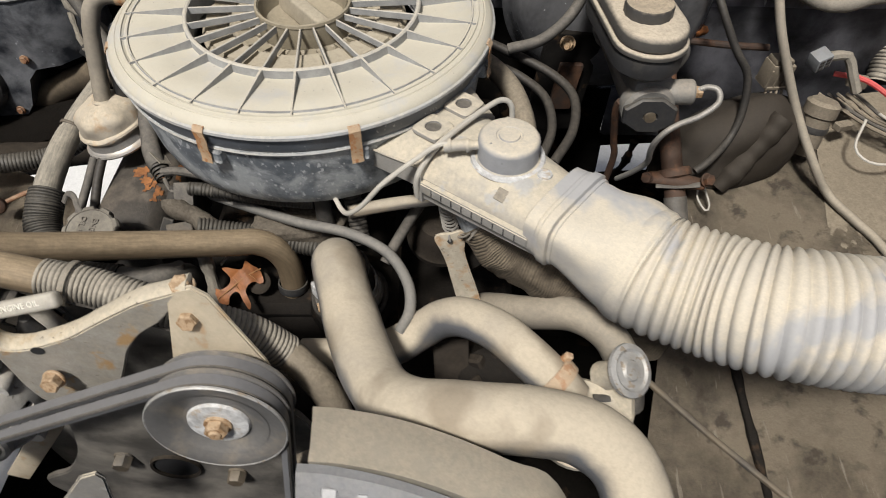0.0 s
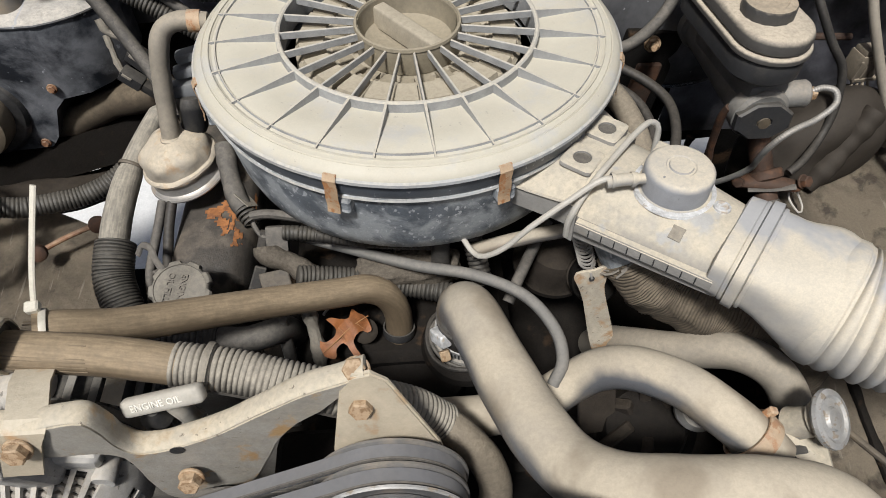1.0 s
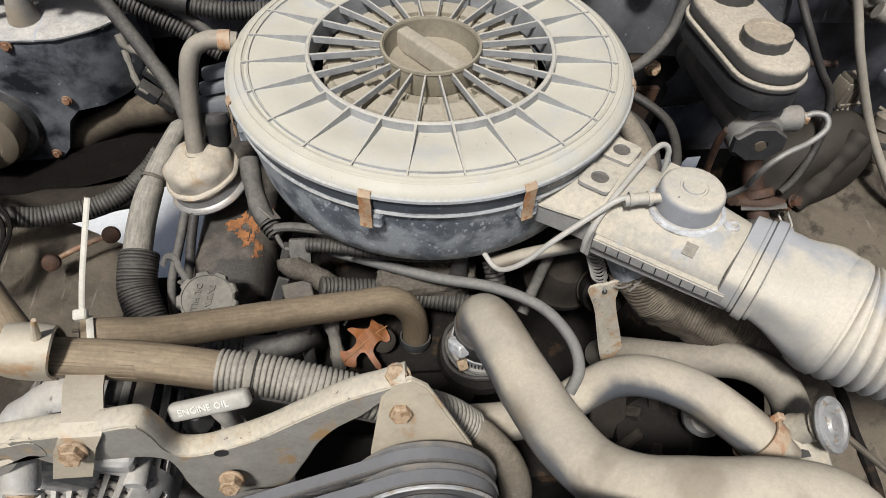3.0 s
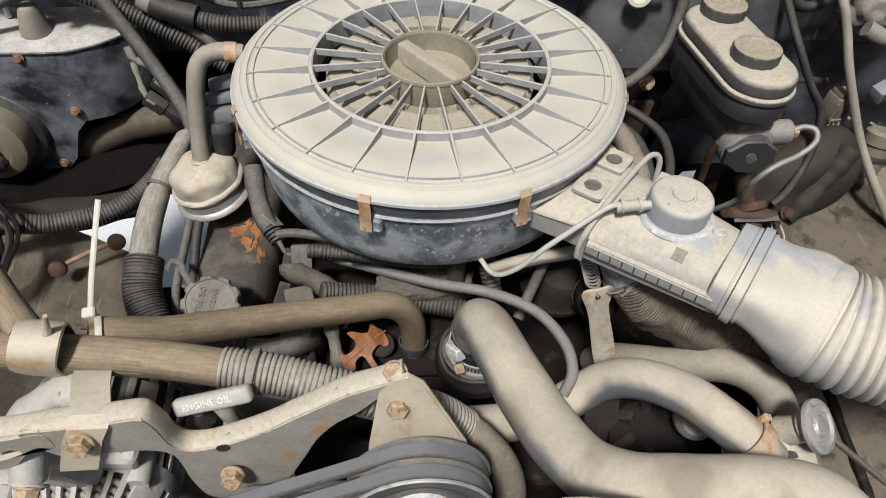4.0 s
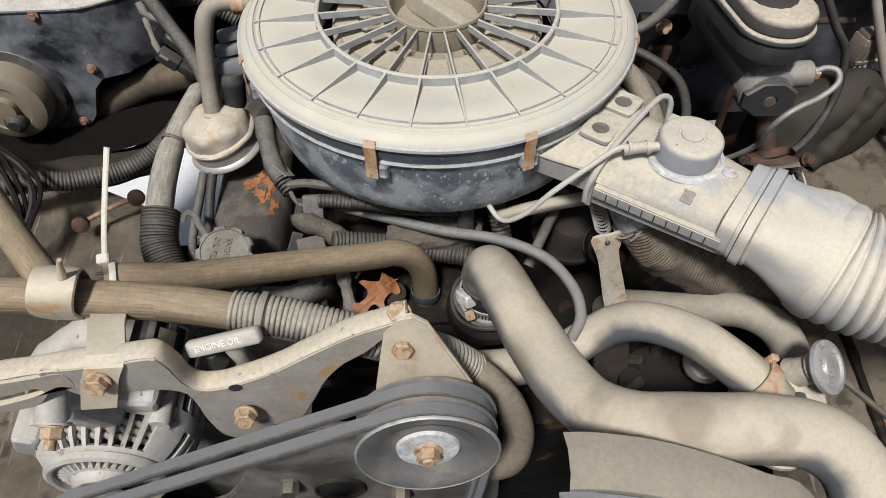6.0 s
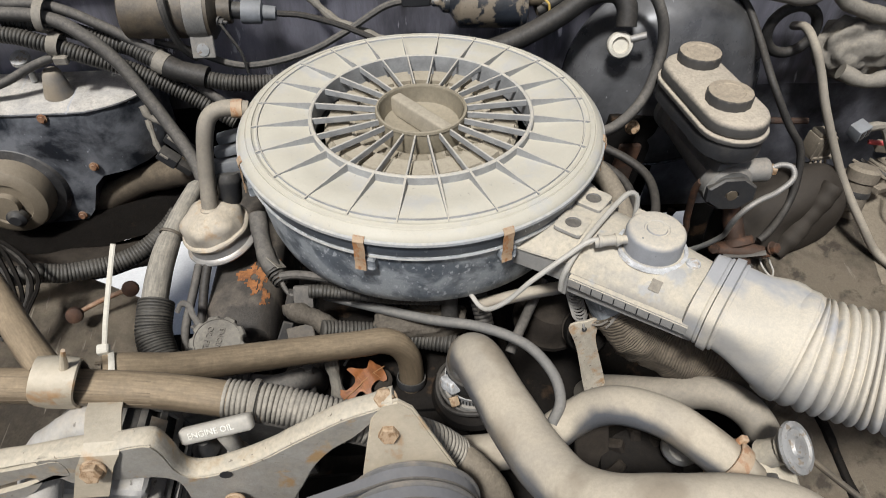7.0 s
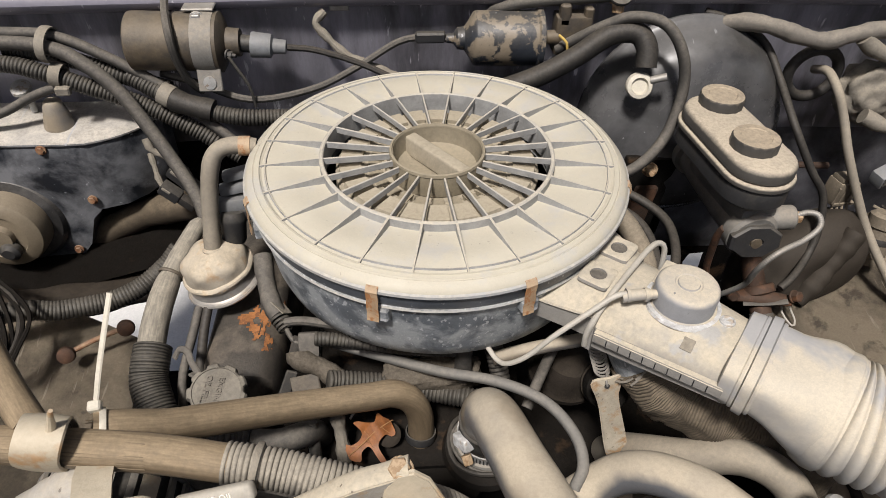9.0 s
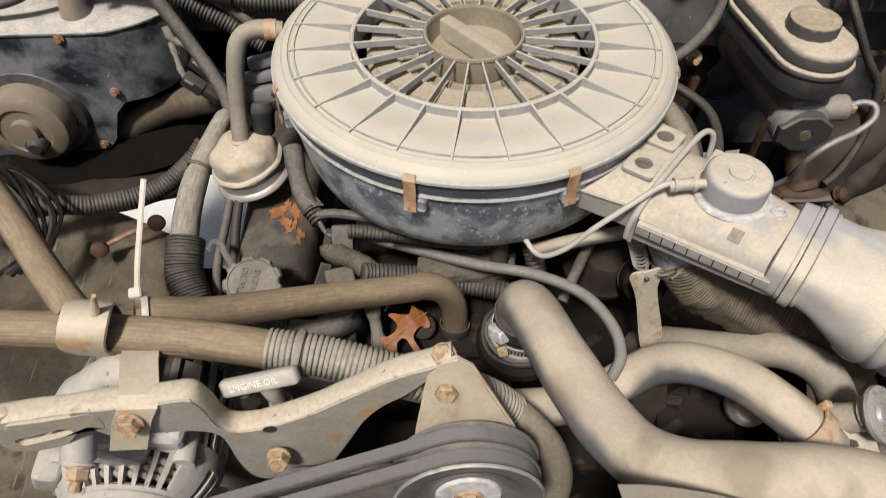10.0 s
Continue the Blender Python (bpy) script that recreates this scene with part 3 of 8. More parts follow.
# the cowl lip over the firewall and the panel behind it
part_lip = sweep([(-0.80, 0.274, 1.022), (-0.3, 0.274, 1.032), (0.1, 0.274, 1.036), (0.80, 0.274, 1.028)], 0.025, 16, 0.04, None, False, 0.62)
cowl_lip = tagged(part("cowl_lip", part_lip, PAINT), "rounded lavender painted cowl lip above the firewall", "cowl", kind="structure")
cowl_panel = sheet("cowl_panel", ((-0.80, 0.292, 1.055), (0.80, 0.292, 1.060), (0.80, 0.40, 1.08), (-0.80, 0.40, 1.075)), PAINT,
                   "lavender painted cowl panel with bolt holes", "cowl", 30, 6, 0.001, 0.002)
fender_left = sheet("fender_left", ((-0.95, -0.75, 0.66), (-0.36, -0.75, 0.60), (-0.335, 0.062, 0.692), (-0.95, 0.34, 0.74)), FENDER,
                    "brown dusty inner fender apron", "fender", 30, 40, 0.02, 0.003)
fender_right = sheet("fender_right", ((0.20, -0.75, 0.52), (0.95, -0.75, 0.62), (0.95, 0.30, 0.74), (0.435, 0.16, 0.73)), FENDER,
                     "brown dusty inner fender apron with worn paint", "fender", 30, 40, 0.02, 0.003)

# pale dust on the right apron's outer part, ragged-edged and toned as if sunlit
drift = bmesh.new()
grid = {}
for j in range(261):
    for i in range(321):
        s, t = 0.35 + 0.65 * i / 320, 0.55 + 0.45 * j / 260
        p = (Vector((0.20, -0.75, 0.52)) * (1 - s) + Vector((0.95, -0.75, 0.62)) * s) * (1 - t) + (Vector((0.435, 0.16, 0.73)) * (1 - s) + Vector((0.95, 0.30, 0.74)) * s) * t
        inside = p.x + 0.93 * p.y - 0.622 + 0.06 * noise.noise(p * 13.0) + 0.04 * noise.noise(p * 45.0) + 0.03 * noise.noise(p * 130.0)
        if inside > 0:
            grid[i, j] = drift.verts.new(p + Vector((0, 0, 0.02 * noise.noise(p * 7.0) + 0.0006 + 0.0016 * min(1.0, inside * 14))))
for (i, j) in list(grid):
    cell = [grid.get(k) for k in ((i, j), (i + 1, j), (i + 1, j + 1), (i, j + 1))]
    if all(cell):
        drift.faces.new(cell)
tagged(part("sunlit_dust", drift, SUNLIT_DUST, None, "", 180), "pale tan dust on the inner apron, toned as if sunlit", "dust", kind="stuff")

# unseen raised hood overhead, added to block sky light
sheet("unseen_hood", ((-0.76, 0.385, 1.10), (0.76, 0.385, 1.10), (0.74, -0.10, 2.08), (-0.74, -0.10, 2.08)), PAINT_DARK, "dark underside of the unseen raised hood", "hood", 12, 12, 0.006, 0.02)

sheet("apron_patch", ((0.545, -0.225, 0.6425), (0.66, -0.245, 0.6575), (0.68, -0.125, 0.6755), (0.545, -0.165, 0.6490)), PAINT_DIRTY, "bare lavender paint where the apron is worn clean", "panel", 10, 10, 0.004)

# unseen walls added to keep light out: wings, radiator panel, floor shield
for nm, x in (("unseen_wing_left", -0.80), ("unseen_wing_right", 0.80)):
    sheet(nm, ((x, -0.90, 0.30), (x, 0.45, 0.30), (x, 0.45, 0.98), (x, -0.90, 0.98)), PAINT_DIRTY, "unseen lavender wing panel that keeps side light out", "wing", 6, 6, 0.002)
sheet("unseen_front_panel", ((-0.80, -0.62, 0.30), (0.80, -0.62, 0.30), (0.80, -0.62, 0.88), (-0.80, -0.62, 0.88)), BLACK_STEEL, "unseen black radiator panel that keeps front light out", "panel", 6, 6, 0.002)
sheet("light_shield", ((-0.50, -0.62, 0.36), (0.80, -0.62, 0.36), (0.80, 0.29, 0.36), (-0.50, 0.29, 0.36)), ENGINE_DARK, "dark shield added against light from the floor", "shield", 8, 8, 0.004)

# sheets added to shut out floor light, with one opening left
for corners, label in ((((-0.30, 0.287, 0.36), (0.370, 0.287, 0.36), (0.366, 0.287, 0.63), (-0.30, 0.287, 0.63)), "dark sheet closing the lower firewall under the engine"),
                       (((0.446, 0.287, 0.36), (0.80, 0.287, 0.36), (0.80, 0.287, 0.63), (0.450, 0.287, 0.63)), "dark sheet closing the lower firewall beside the steering shaft"),
                       (((0.366, 0.289, 0.596), (0.452, 0.289, 0.604), (0.452, 0.289, 0.650), (0.366, 0.289, 0.650)), "dark sheet over the floor opening"),
                       (((0.366, 0.289, 0.36), (0.452, 0.289, 0.36), (0.452, 0.289, 0.548), (0.366, 0.289, 0.540)), "dark sheet below the floor opening")):
    sheet("toe_filler", corners, ENGINE_DARK, label, "firewall", 8, 6, 0.004)
# added dark rod splits the bright opening in two
cable("gap_divider", [(0.392, 0.282, 0.535), (0.408, 0.280, 0.570), (0.416, 0.282, 0.612)], 0.0058, ENGINE_DARK, "dark rod added across the floor opening", "brace", 10, 0.006, wavy(0.3, 0.006))
# added dark sheet gives the void behind the hose its shade
sheet("void_sheet", ((-0.62, 0.085, 0.700), (-0.335, 0.165, 0.730), (-0.305, 0.270, 0.760), (-0.62, 0.250, 0.740)), ENGINE_DARK, "dark sheet standing for the void behind the ribbed hose", "ledge", 12, 8, 0.006)

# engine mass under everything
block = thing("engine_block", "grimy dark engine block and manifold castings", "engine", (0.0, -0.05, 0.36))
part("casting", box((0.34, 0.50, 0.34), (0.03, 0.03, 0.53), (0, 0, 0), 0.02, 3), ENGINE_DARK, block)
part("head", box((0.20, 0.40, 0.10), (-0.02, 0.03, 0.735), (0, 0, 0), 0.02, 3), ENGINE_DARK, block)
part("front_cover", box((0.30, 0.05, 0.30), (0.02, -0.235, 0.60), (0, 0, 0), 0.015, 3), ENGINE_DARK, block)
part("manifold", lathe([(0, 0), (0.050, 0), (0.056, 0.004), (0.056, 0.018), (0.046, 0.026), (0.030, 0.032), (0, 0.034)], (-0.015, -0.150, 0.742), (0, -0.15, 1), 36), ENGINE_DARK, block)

# ---- air cleaner ----
cleaner = thing("air_cleaner", "round air cleaner with dusty cream lid and blue-grey bowl", "air cleaner", (0, 0, 0.9))
bowl = part("bowl", lathe([(0.0, 0.893), (0.118, 0.893), (0.138, 0.897), (0.147, 0.905), (0.151, 0.918), (0.155, 0.945), (0.1575, 0.9655), (0.1600, 0.9665),
                           (0.1605, 0.9690), (0.158, 0.9700), (0.150, 0.970), (0, 0.970)], sides=96), BLUE_GREY, cleaner, "scuffed blue-grey plastic bowl")
skirt = part("skirt", lathe([(0.150, 0.9705), (0.1602, 0.9705), (0.1618, 0.974), (0.1625, 0.9830), (0.160, 0.985), (0.150, 0.985)], sides=96), SKIRT, cleaner, "dark blue band under the lid")
lid = part("lid", lathe([(0.1010, 0.975), (0.1010, 0.9930), (0.104, 0.9931), (0.125, 0.9950), (0.1435, 0.9966), (0.1455, 0.9955), (0.1475, 0.9958), (0.1490, 0.9952),
                         (0.1510, 0.9962), (0.1555, 0.9955), (0.1562, 0.9945), (0.1570, 0.9950), (0.1605, 0.9932), (0.1632, 0.9905), (0.1640, 0.9886), (0.1635, 0.9870), (0.160, 0.984), (0.150, 0.9845), (0.120, 0.985), (0.1010, 0.975)],
                        sides=120), CREAM, cleaner, "dusty cream lid with raised spokes")
part("lid_lip", lathe([(0.1600, 0.9845), (0.1648, 0.9842), (0.1660, 0.9856), (0.1656, 0.9876), (0.1640, 0.9886), (0.1600, 0.9880), (0.1600, 0.9845)], sides=120), LIP, lid, "worn grey lip round the lid")
part("flange_line", lathe([(0.1570, 0.9660), (0.1606, 0.9664), (0.1613, 0.9676), (0.1606, 0.9688), (0.1570, 0.9690), (0.1570, 0.9660)], sides=120), LIP, bowl, "pale worn flange of the bowl")
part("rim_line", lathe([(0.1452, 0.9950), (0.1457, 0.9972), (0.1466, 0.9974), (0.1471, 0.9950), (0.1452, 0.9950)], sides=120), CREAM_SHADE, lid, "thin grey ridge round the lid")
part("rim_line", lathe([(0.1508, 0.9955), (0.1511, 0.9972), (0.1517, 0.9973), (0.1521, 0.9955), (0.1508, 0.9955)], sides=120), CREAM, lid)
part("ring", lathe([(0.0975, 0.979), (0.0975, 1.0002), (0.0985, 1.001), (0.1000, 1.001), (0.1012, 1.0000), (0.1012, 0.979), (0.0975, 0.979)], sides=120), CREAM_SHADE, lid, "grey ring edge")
part("filter_cover", lathe([(0, 0.979), (0.040, 0.979), (0.0445, 0.9795), (0.0455, 0.9825), (0.0495, 0.9830), (0.0505, 0.9805), (0.0550, 0.9805), (0.0565, 0.9850), (0.0620, 0.9860), (0.064, 0.9875), (0.086, 0.9870), (0.0885, 0.984), (0.0890, 0.968), (0, 0.968)],
                           sides=96), FILTER_TAN, lid, "tan filter cover under the spokes")
# black ring paints the gap inside the lid ring dark
part("dark_gap", lathe([(0.085, 0.966), (0.100, 0.966), (0.100, 0.970), (0.085, 0.970), (0.085, 0.966)], sides=64), PARTS_BLACK, lid)
# the raised pads on the filter cover
pad = bmesh.new()
vs = []
for r, z in ((0.066, 0.987), (0.066, 0.9912), (0.0845, 0.9908), (0.0865, 0.986)):
    vs.append([pad.verts.new((r * math.cos(a), r * math.sin(a), z)) for a in (radians(d) for d in (-6.0, -3, 0, 3, 6.0))])
for a, b in zip(vs, vs[1:]):
    for k in range(4):
        pad.faces.new((a[k], a[k + 1], b[k + 1], b[k]))
for k in (0, 4):
    pad.faces.new([row[k] for row in vs])
PHI = 245.0
low_pad = bmesh.new()
vs = []
for r, z in ((0.0470, 0.980), (0.0480, 0.9846), (0.0600, 0.9862), (0.0625, 0.984)):
    vs.append([low_pad.verts.new((r * math.cos(a), r * math.sin(a), z)) for a in (radians(d) for d in (-5.2, -2.6, 0, 2.6, 5.2))])
for a, b in zip(vs, vs[1:]):
    for k in range(4):
        low_pad.faces.new((a[k], a[k + 1], b[k + 1], b[k]))
for k in (0, 4):
    low_pad.faces.new([row[k] for row in vs])
low_pad = part("inner_pad", low_pad, LID_CAP, lid)
low_pad.matrix_basis = pose(0, 0, 0, 0, 0, PHI + 7.5)
for k in range(1, 24):
    again(low_pad, pose(0, 0, 0, 0, 0, PHI + 7.5 + 15 * k))
pad = part("pad", pad, FILTER_TAN, lid)
pad.matrix_basis = pose(0, 0, 0, 0, 0, PHI + 7.5)
for k in range(1, 24):
    again(pad, pose(0, 0, 0, 0, 0, PHI + 7.5 + 15 * k))
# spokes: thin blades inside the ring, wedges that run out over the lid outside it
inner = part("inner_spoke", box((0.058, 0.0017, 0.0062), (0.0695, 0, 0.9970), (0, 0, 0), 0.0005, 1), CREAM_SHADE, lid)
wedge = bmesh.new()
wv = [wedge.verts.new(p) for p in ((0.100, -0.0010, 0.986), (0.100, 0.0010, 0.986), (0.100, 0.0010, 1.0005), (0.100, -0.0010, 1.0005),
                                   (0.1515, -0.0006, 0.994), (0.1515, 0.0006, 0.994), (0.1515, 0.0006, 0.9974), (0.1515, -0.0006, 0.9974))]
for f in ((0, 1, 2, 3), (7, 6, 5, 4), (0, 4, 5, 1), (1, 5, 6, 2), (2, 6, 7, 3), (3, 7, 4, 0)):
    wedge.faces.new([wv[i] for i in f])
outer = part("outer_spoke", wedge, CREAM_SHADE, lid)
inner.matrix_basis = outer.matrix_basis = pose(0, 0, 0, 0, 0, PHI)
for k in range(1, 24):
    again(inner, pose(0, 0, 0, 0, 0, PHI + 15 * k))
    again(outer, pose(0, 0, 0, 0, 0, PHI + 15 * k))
hub = part("lid_cap", lathe([(0, 0.9815), (0.028, 0.9825), (0.0345, 0.9860), (0.0376, 0.9975), (0.0378, 1.0000), (0.0381, 0.9985), (0.0386, 1.0008), (0.0405, 1.0), (0.0412, 0.997), (0.0412, 0.980), (0, 0.980)], sides=72), LID_CAP, lid, "round brown dusty lid cap")
grip = box((0.074, 0.0135, 0.016), (0, 0, 0), (0, 0, 0), 0.0025, 3)
for v in grip.verts:
    v.co.y *= 1.0 - 0.25 * (v.co.z / 0.008) + 2.0 * abs(v.co.x)
grip.transform(pose(0.0, 0.001, 0.9905, 0, 0, -52))
part("grip", grip, FILTER_TAN, hub, "tan grip bar across the cap")
part("cap_rim", lathe([(0.0385, 1.0), (0.0395, 1.0022), (0.0412, 1.0018), (0.0418, 0.9995), (0.0405, 0.9985), (0.0385, 1.0)], sides=72), LID_CAP, hub)
# spring clips round the rim
clip_line = [(0.1600, 0, 0.9905), (0.1648, 0, 0.9905), (0.1672, 0, 0.9868), (0.1660, 0, 0.978), (0.1668, 0, 0.970), (0.1657, 0, 0.964), (0.1668, 0, 0.9575)]
clip = bmesh.new()
rows = []
for p, q in zip(clip_line, clip_line[1:] + [(0.1668, 0, 0.954)]):
    d = Vector((q[0] - p[0], 0, q[2] - p[2])).normalized()
    off = Vector((-d.z, 0, d.x)) * -0.0008
    rows.append([clip.verts.new(Vector((p[0], y, p[2])) + s * off) for y, s in ((-0.0045, 0), (0.0045, 0), (0.0045, 1), (-0.0045, 1))])
for a, b in zip(rows, rows[1:]):
    for k in range(4):
        clip.faces.new((a[k], a[(k + 1) % 4], b[(k + 1) % 4], b[k]))
clip.faces.new(rows[0])
clip.faces.new(rows[-1][::-1])
clip = part("clip", clip, RUST_CLIP, cleaner, "rusty spring clip")
clip.matrix_basis = pose(0, 0, 0, 0, 0, 250.5)
seat = part("clip_seat", box((0.009, 0.014, 0.012), (0.1595, 0.0035, 0.961), (0, 0, 0), 0.0015, 1), BLUE_GREY, cleaner)
seat.matrix_basis = pose(0, 0, 0, 0, 0, 250.5)
for deg in (290.5, 345.0, 45.0, 108.0, 198.0):
    again(clip, pose(0, 0, 0, 0, 0, deg))
    again(seat, pose(0, 0, 0, 0, 0, deg))


# ---- intake duct: u runs out from the cleaner, v across ----
def duct(u, v, z):
    return Vector((0.773 * u + 0.634 * v, -0.634 * u + 0.773 * v, z))


def loft(sections, closed_ends=True):
    """A skin over rings of equally many points."""
    bm = bmesh.new()
    rings = [[bm.verts.new(p) for p in ring] for ring in sections]
    n = len(rings[0])
    for a, b in zip(rings, rings[1:]):
        for k in range(n):
            bm.faces.new((a[k], a[(k + 1) % n], b[(k + 1) % n], b[k]))
    if closed_ends:
        bm.faces.new(rings[0][::-1])
        bm.faces.new(rings[-1])
    return bm


def squircle(u, v0, v1, z0, z1, power=5.0, n=40):
    """One section of the duct: a rounded rectangle; power 2 is an oval."""
    out = []
    for k in range(n):
        a = 2 * math.pi * k / n
        c, s = math.cos(a), math.sin(a)
        r = (abs(c) ** power + abs(s) ** power) ** (-1 / power)
        out.append(duct(u, (v0 + v1) / 2 + (v1 - v0) / 2 * r * c, (z0 + z1) / 2 + (z1 - z0) / 2 * r * s))
    return out


def domed(u, v0, v1, z0, z1, drop, n=22):
    """One section of the duct with a top that falls away to both sides."""
    mid_v, half = (v0 + v1) / 2, (v1 - v0) / 2
    ring = [duct(u, mid_v + half * s, z1 - drop * abs(s) ** 3.2) for s in (1 - 2 * k / n for k in range(n + 1))]
    return ring + [duct(u, v0, z0), duct(u, v0 + 0.3 * half, z0 - 0.002), duct(u, v1 - 0.3 * half, z0 - 0.002), duct(u, v1, z0)]


snorkel = thing("intake_snorkel", "dusty grey plastic intake snorkel joined to the air cleaner", "air intake", duct(0.22, -0.015, 0.92))
part("neck", loft([domed(u, a, b, c, d, 0.011) for u, a, b, c, d in
                   ((0.125, -0.066, 0.054, 0.938, 0.966), (0.150, -0.0640, 0.046, 0.939, 0.968), (0.172, -0.0605, 0.034, 0.938, 0.969), (0.186, -0.0580, 0.028, 0.936, 0.969))]), DUCT, snorkel)
part("neck_seam", sweep([duct(0.128, -0.0655, 0.9555), duct(0.150, -0.0645, 0.9572), duct(0.170, -0.0615, 0.9580), duct(0.184, -0.0588, 0.9580)], 0.0012, 6, 0.006), DUCT, snorkel)
part("duct", loft([domed(u, a, b, c, d, e) for u, a, b, c, d, e in
                   ((0.1865, -0.0590, 0.0245, 0.931, 0.9670, 0.015), (0.189, -0.0605, 0.0265, 0.930, 0.9700, 0.0190), (0.235, -0.0580, 0.0210, 0.931, 0.9705, 0.0190), (0.287, -0.0550, 0.0090, 0.932, 0.9700, 0.0185))]), DUCT, snorkel)
part("edge_flange", loft([squircle(u, v - 0.0035, v + 0.003, 0.9486, 0.9505, 8, 16) for u, v in ((0.1895, -0.0612), (0.2835, -0.0560))]), DUCT, snorkel)
part("flange_lip", loft([squircle(u, v - 0.0042, v - 0.0020, 0.9410, 0.9493, 8, 16) for u, v in ((0.1895, -0.0612), (0.2835, -0.0560))]), DUCT, snorkel)
notch = box((0.0008, 0.0020, 0.0066), duct(0.200, -0.0644, 0.9452), (0, 0, -39.4), 0.0002, 1)
notch = part("notch", notch, PARTS_BLACK, snorkel)
for k in range(1, 9):
    again(notch, Matrix.Translation(duct(0.0092 * k, 0.00051 * k, 0)))
# two square lugs, each with a round hole
for v in (-0.0285, 0.0085):
    lug = bmesh.new()
    loops = []
    for half, power, z in ((0.0126, 7.0, 0.9690), (0.0124, 7.0, 0.9718), (0.0114, 6.0, 0.9727), (0.0070, 2.0, 0.9727), (0.0064, 2.0, 0.9721), (0.0064, 2.0, 0.9690)):
        loops.append([])
        for a in (2 * math.pi * k / 40 for k in range(40)):
            cu, cv = math.cos(a), math.sin(a)
            grow = half / (abs(cu) ** power + abs(cv) ** power) ** (1 / power)
            loops[-1].append(lug.verts.new(duct(0.1715 + cu * grow, v + cv * grow, z)))
    for low, high in zip(loops, loops[1:]):
        for k in range(40):
            lug.faces.new((low[k], low[(k + 1) % 40], high[(k + 1) % 40], high[k]))
    part("lug", lug, DUCT, snorkel, "square lug with a round hole")
    part("hole_floor", lathe([(0, 0.9697), (0.0066, 0.9697), (0.0066, 0.9704), (0, 0.9704)], duct(0.1715, v, 0), (0, 0, 1), 20), RUBBER_DUSTY, snorkel)
part("joint_band", loft([domed(u, -0.0622, 0.0290, 0.927, 0.9718, 0.0165) for u in (0.1838, 0.1880)]), DUCT, snorkel)
part("pocket", box((0.012, 0.030, 0.002), duct(0.213, 0.004, 0.9705), (0, 0, -39.4), 0.0006, 1), DUCT, snorkel)
# darker square stands for a shallow recess and its shade
part("recess_patch", box((0.0085, 0.0095, 0.0016), duct(0.2506, -0.0470, 0.96255), (38, 0, -39.4), 0.0003, 1), TAPE, snorkel)
part("rivet", lathe([(0, 0), (0.0058, 0), (0.0054, 0.0018), (0.0040, 0.0022), (0.0036, 0.0012), (0, 0.0016)], duct(0.2665, -0.0170, 0.9698), (0, 0, 1), 20), CORRODED, snorkel, "white corroded rivet")
# bail wire across the joint
bail = thing("bail_wire", "dusty wire bail across the snorkel joint", "wire clip", duct(0.19, 0, 0.97))
part("wire", sweep([duct(0.1835, -0.062, 0.930), duct(0.184, -0.0635, 0.945), duct(0.186, -0.0610, 0.958), duct(0.188, -0.050, 0.9685), duct(0.190, -0.03, 0.9750), duct(0.192, 0.01, 0.9765), duct(0.195, 0.028, 0.9755),
                    duct(0.200, 0.034, 0.968), duct(0.202, 0.034, 0.945)], 0.0023, 10, 0.003), TUBE_WHITE, bail)

# vacuum motor on the duct
vac = thing("vacuum_motor", "round grey vacuum motor with a white sealing ring", "vacuum motor", duct(0.238, -0.0155, 0.969))
VC = Vector((0.1700, -0.1610, -0.0045))
part("can", lathe([(0, 0.968), (0.0240, 0.968), (0.0240, 0.973), (0.0224, 0.975), (0.0227, 0.9885), (0.0222, 0.9910), (0.0204, 0.9930), (0.0188, 0.9934), (0.0100, 0.9936), (0.0092, 0.9928), (0.0080, 0.9928),
                   (0.0074, 0.9940), (0, 0.9943)], VC, (0, 0, 1), 56), CAN_GREY, vac, "grey dusty round can")
part("seal_ring", lathe([(0.0235, 0.9715), (0.0272, 0.9715), (0.0280, 0.9728), (0.0272, 0.9748), (0.0244, 0.9752), (0.0235, 0.9715)], VC, (0, 0, 1), 56), CORRODED, vac, "white corroded sealing ring")
part("nozzle", sweep([VC + Vector((-0.020, -0.001, 0.9845)), VC + Vector((-0.032, -0.001, 0.9845)), VC + Vector((-0.036, -0.001, 0.9845))], 0.0036, 12, 0.003), DUCT, vac)
cable("vacuum_tube", [VC + Vector((-0.040, -0.001, 0.9845)), (0.122, -0.1622, 0.9815), (0.1145, -0.1628, 0.978), (0.103, -0.1655, 0.970), (0.0900, -0.1680, 0.9600), (0.075, -0.1695, 0.946), (0.059, -0.1675, 0.923), (0.046, -0.161, 0.907), (0.039, -0.153, 0.9030), (0.033, -0.143, 0.906)],
      0.0021, TUBE_WHITE, "dirty white vacuum tube looping from the snorkel cap", "vacuum tube", 10, 0.003)
sleeve = thing("tube_sleeve", "dusty rubber sleeve on the vacuum tube end", "sleeve", VC + Vector((-0.036, -0.001, 0.98)))
part("tube", sweep([VC + Vector((-0.027, -0.001, 0.9845)), VC + Vector((-0.036, -0.001, 0.9845)), VC + Vector((-0.047, -0.001, 0.9828))], 0.0043, 14, 0.003), DUCT, sleeve)
for dx in (-0.0300, -0.0430):
    part("collar", clamp_band(VC + Vector((dx, -0.001, 0.9844)), (1, 0, 0.05), 0.0043, 0.0024, 0.0008), DUCT, sleeve)

# boot and flexible intake hose
def smooth_rise(s):
    s = min(1.0, max(0.0, s))
    return s * s * (3 - 2 * s)


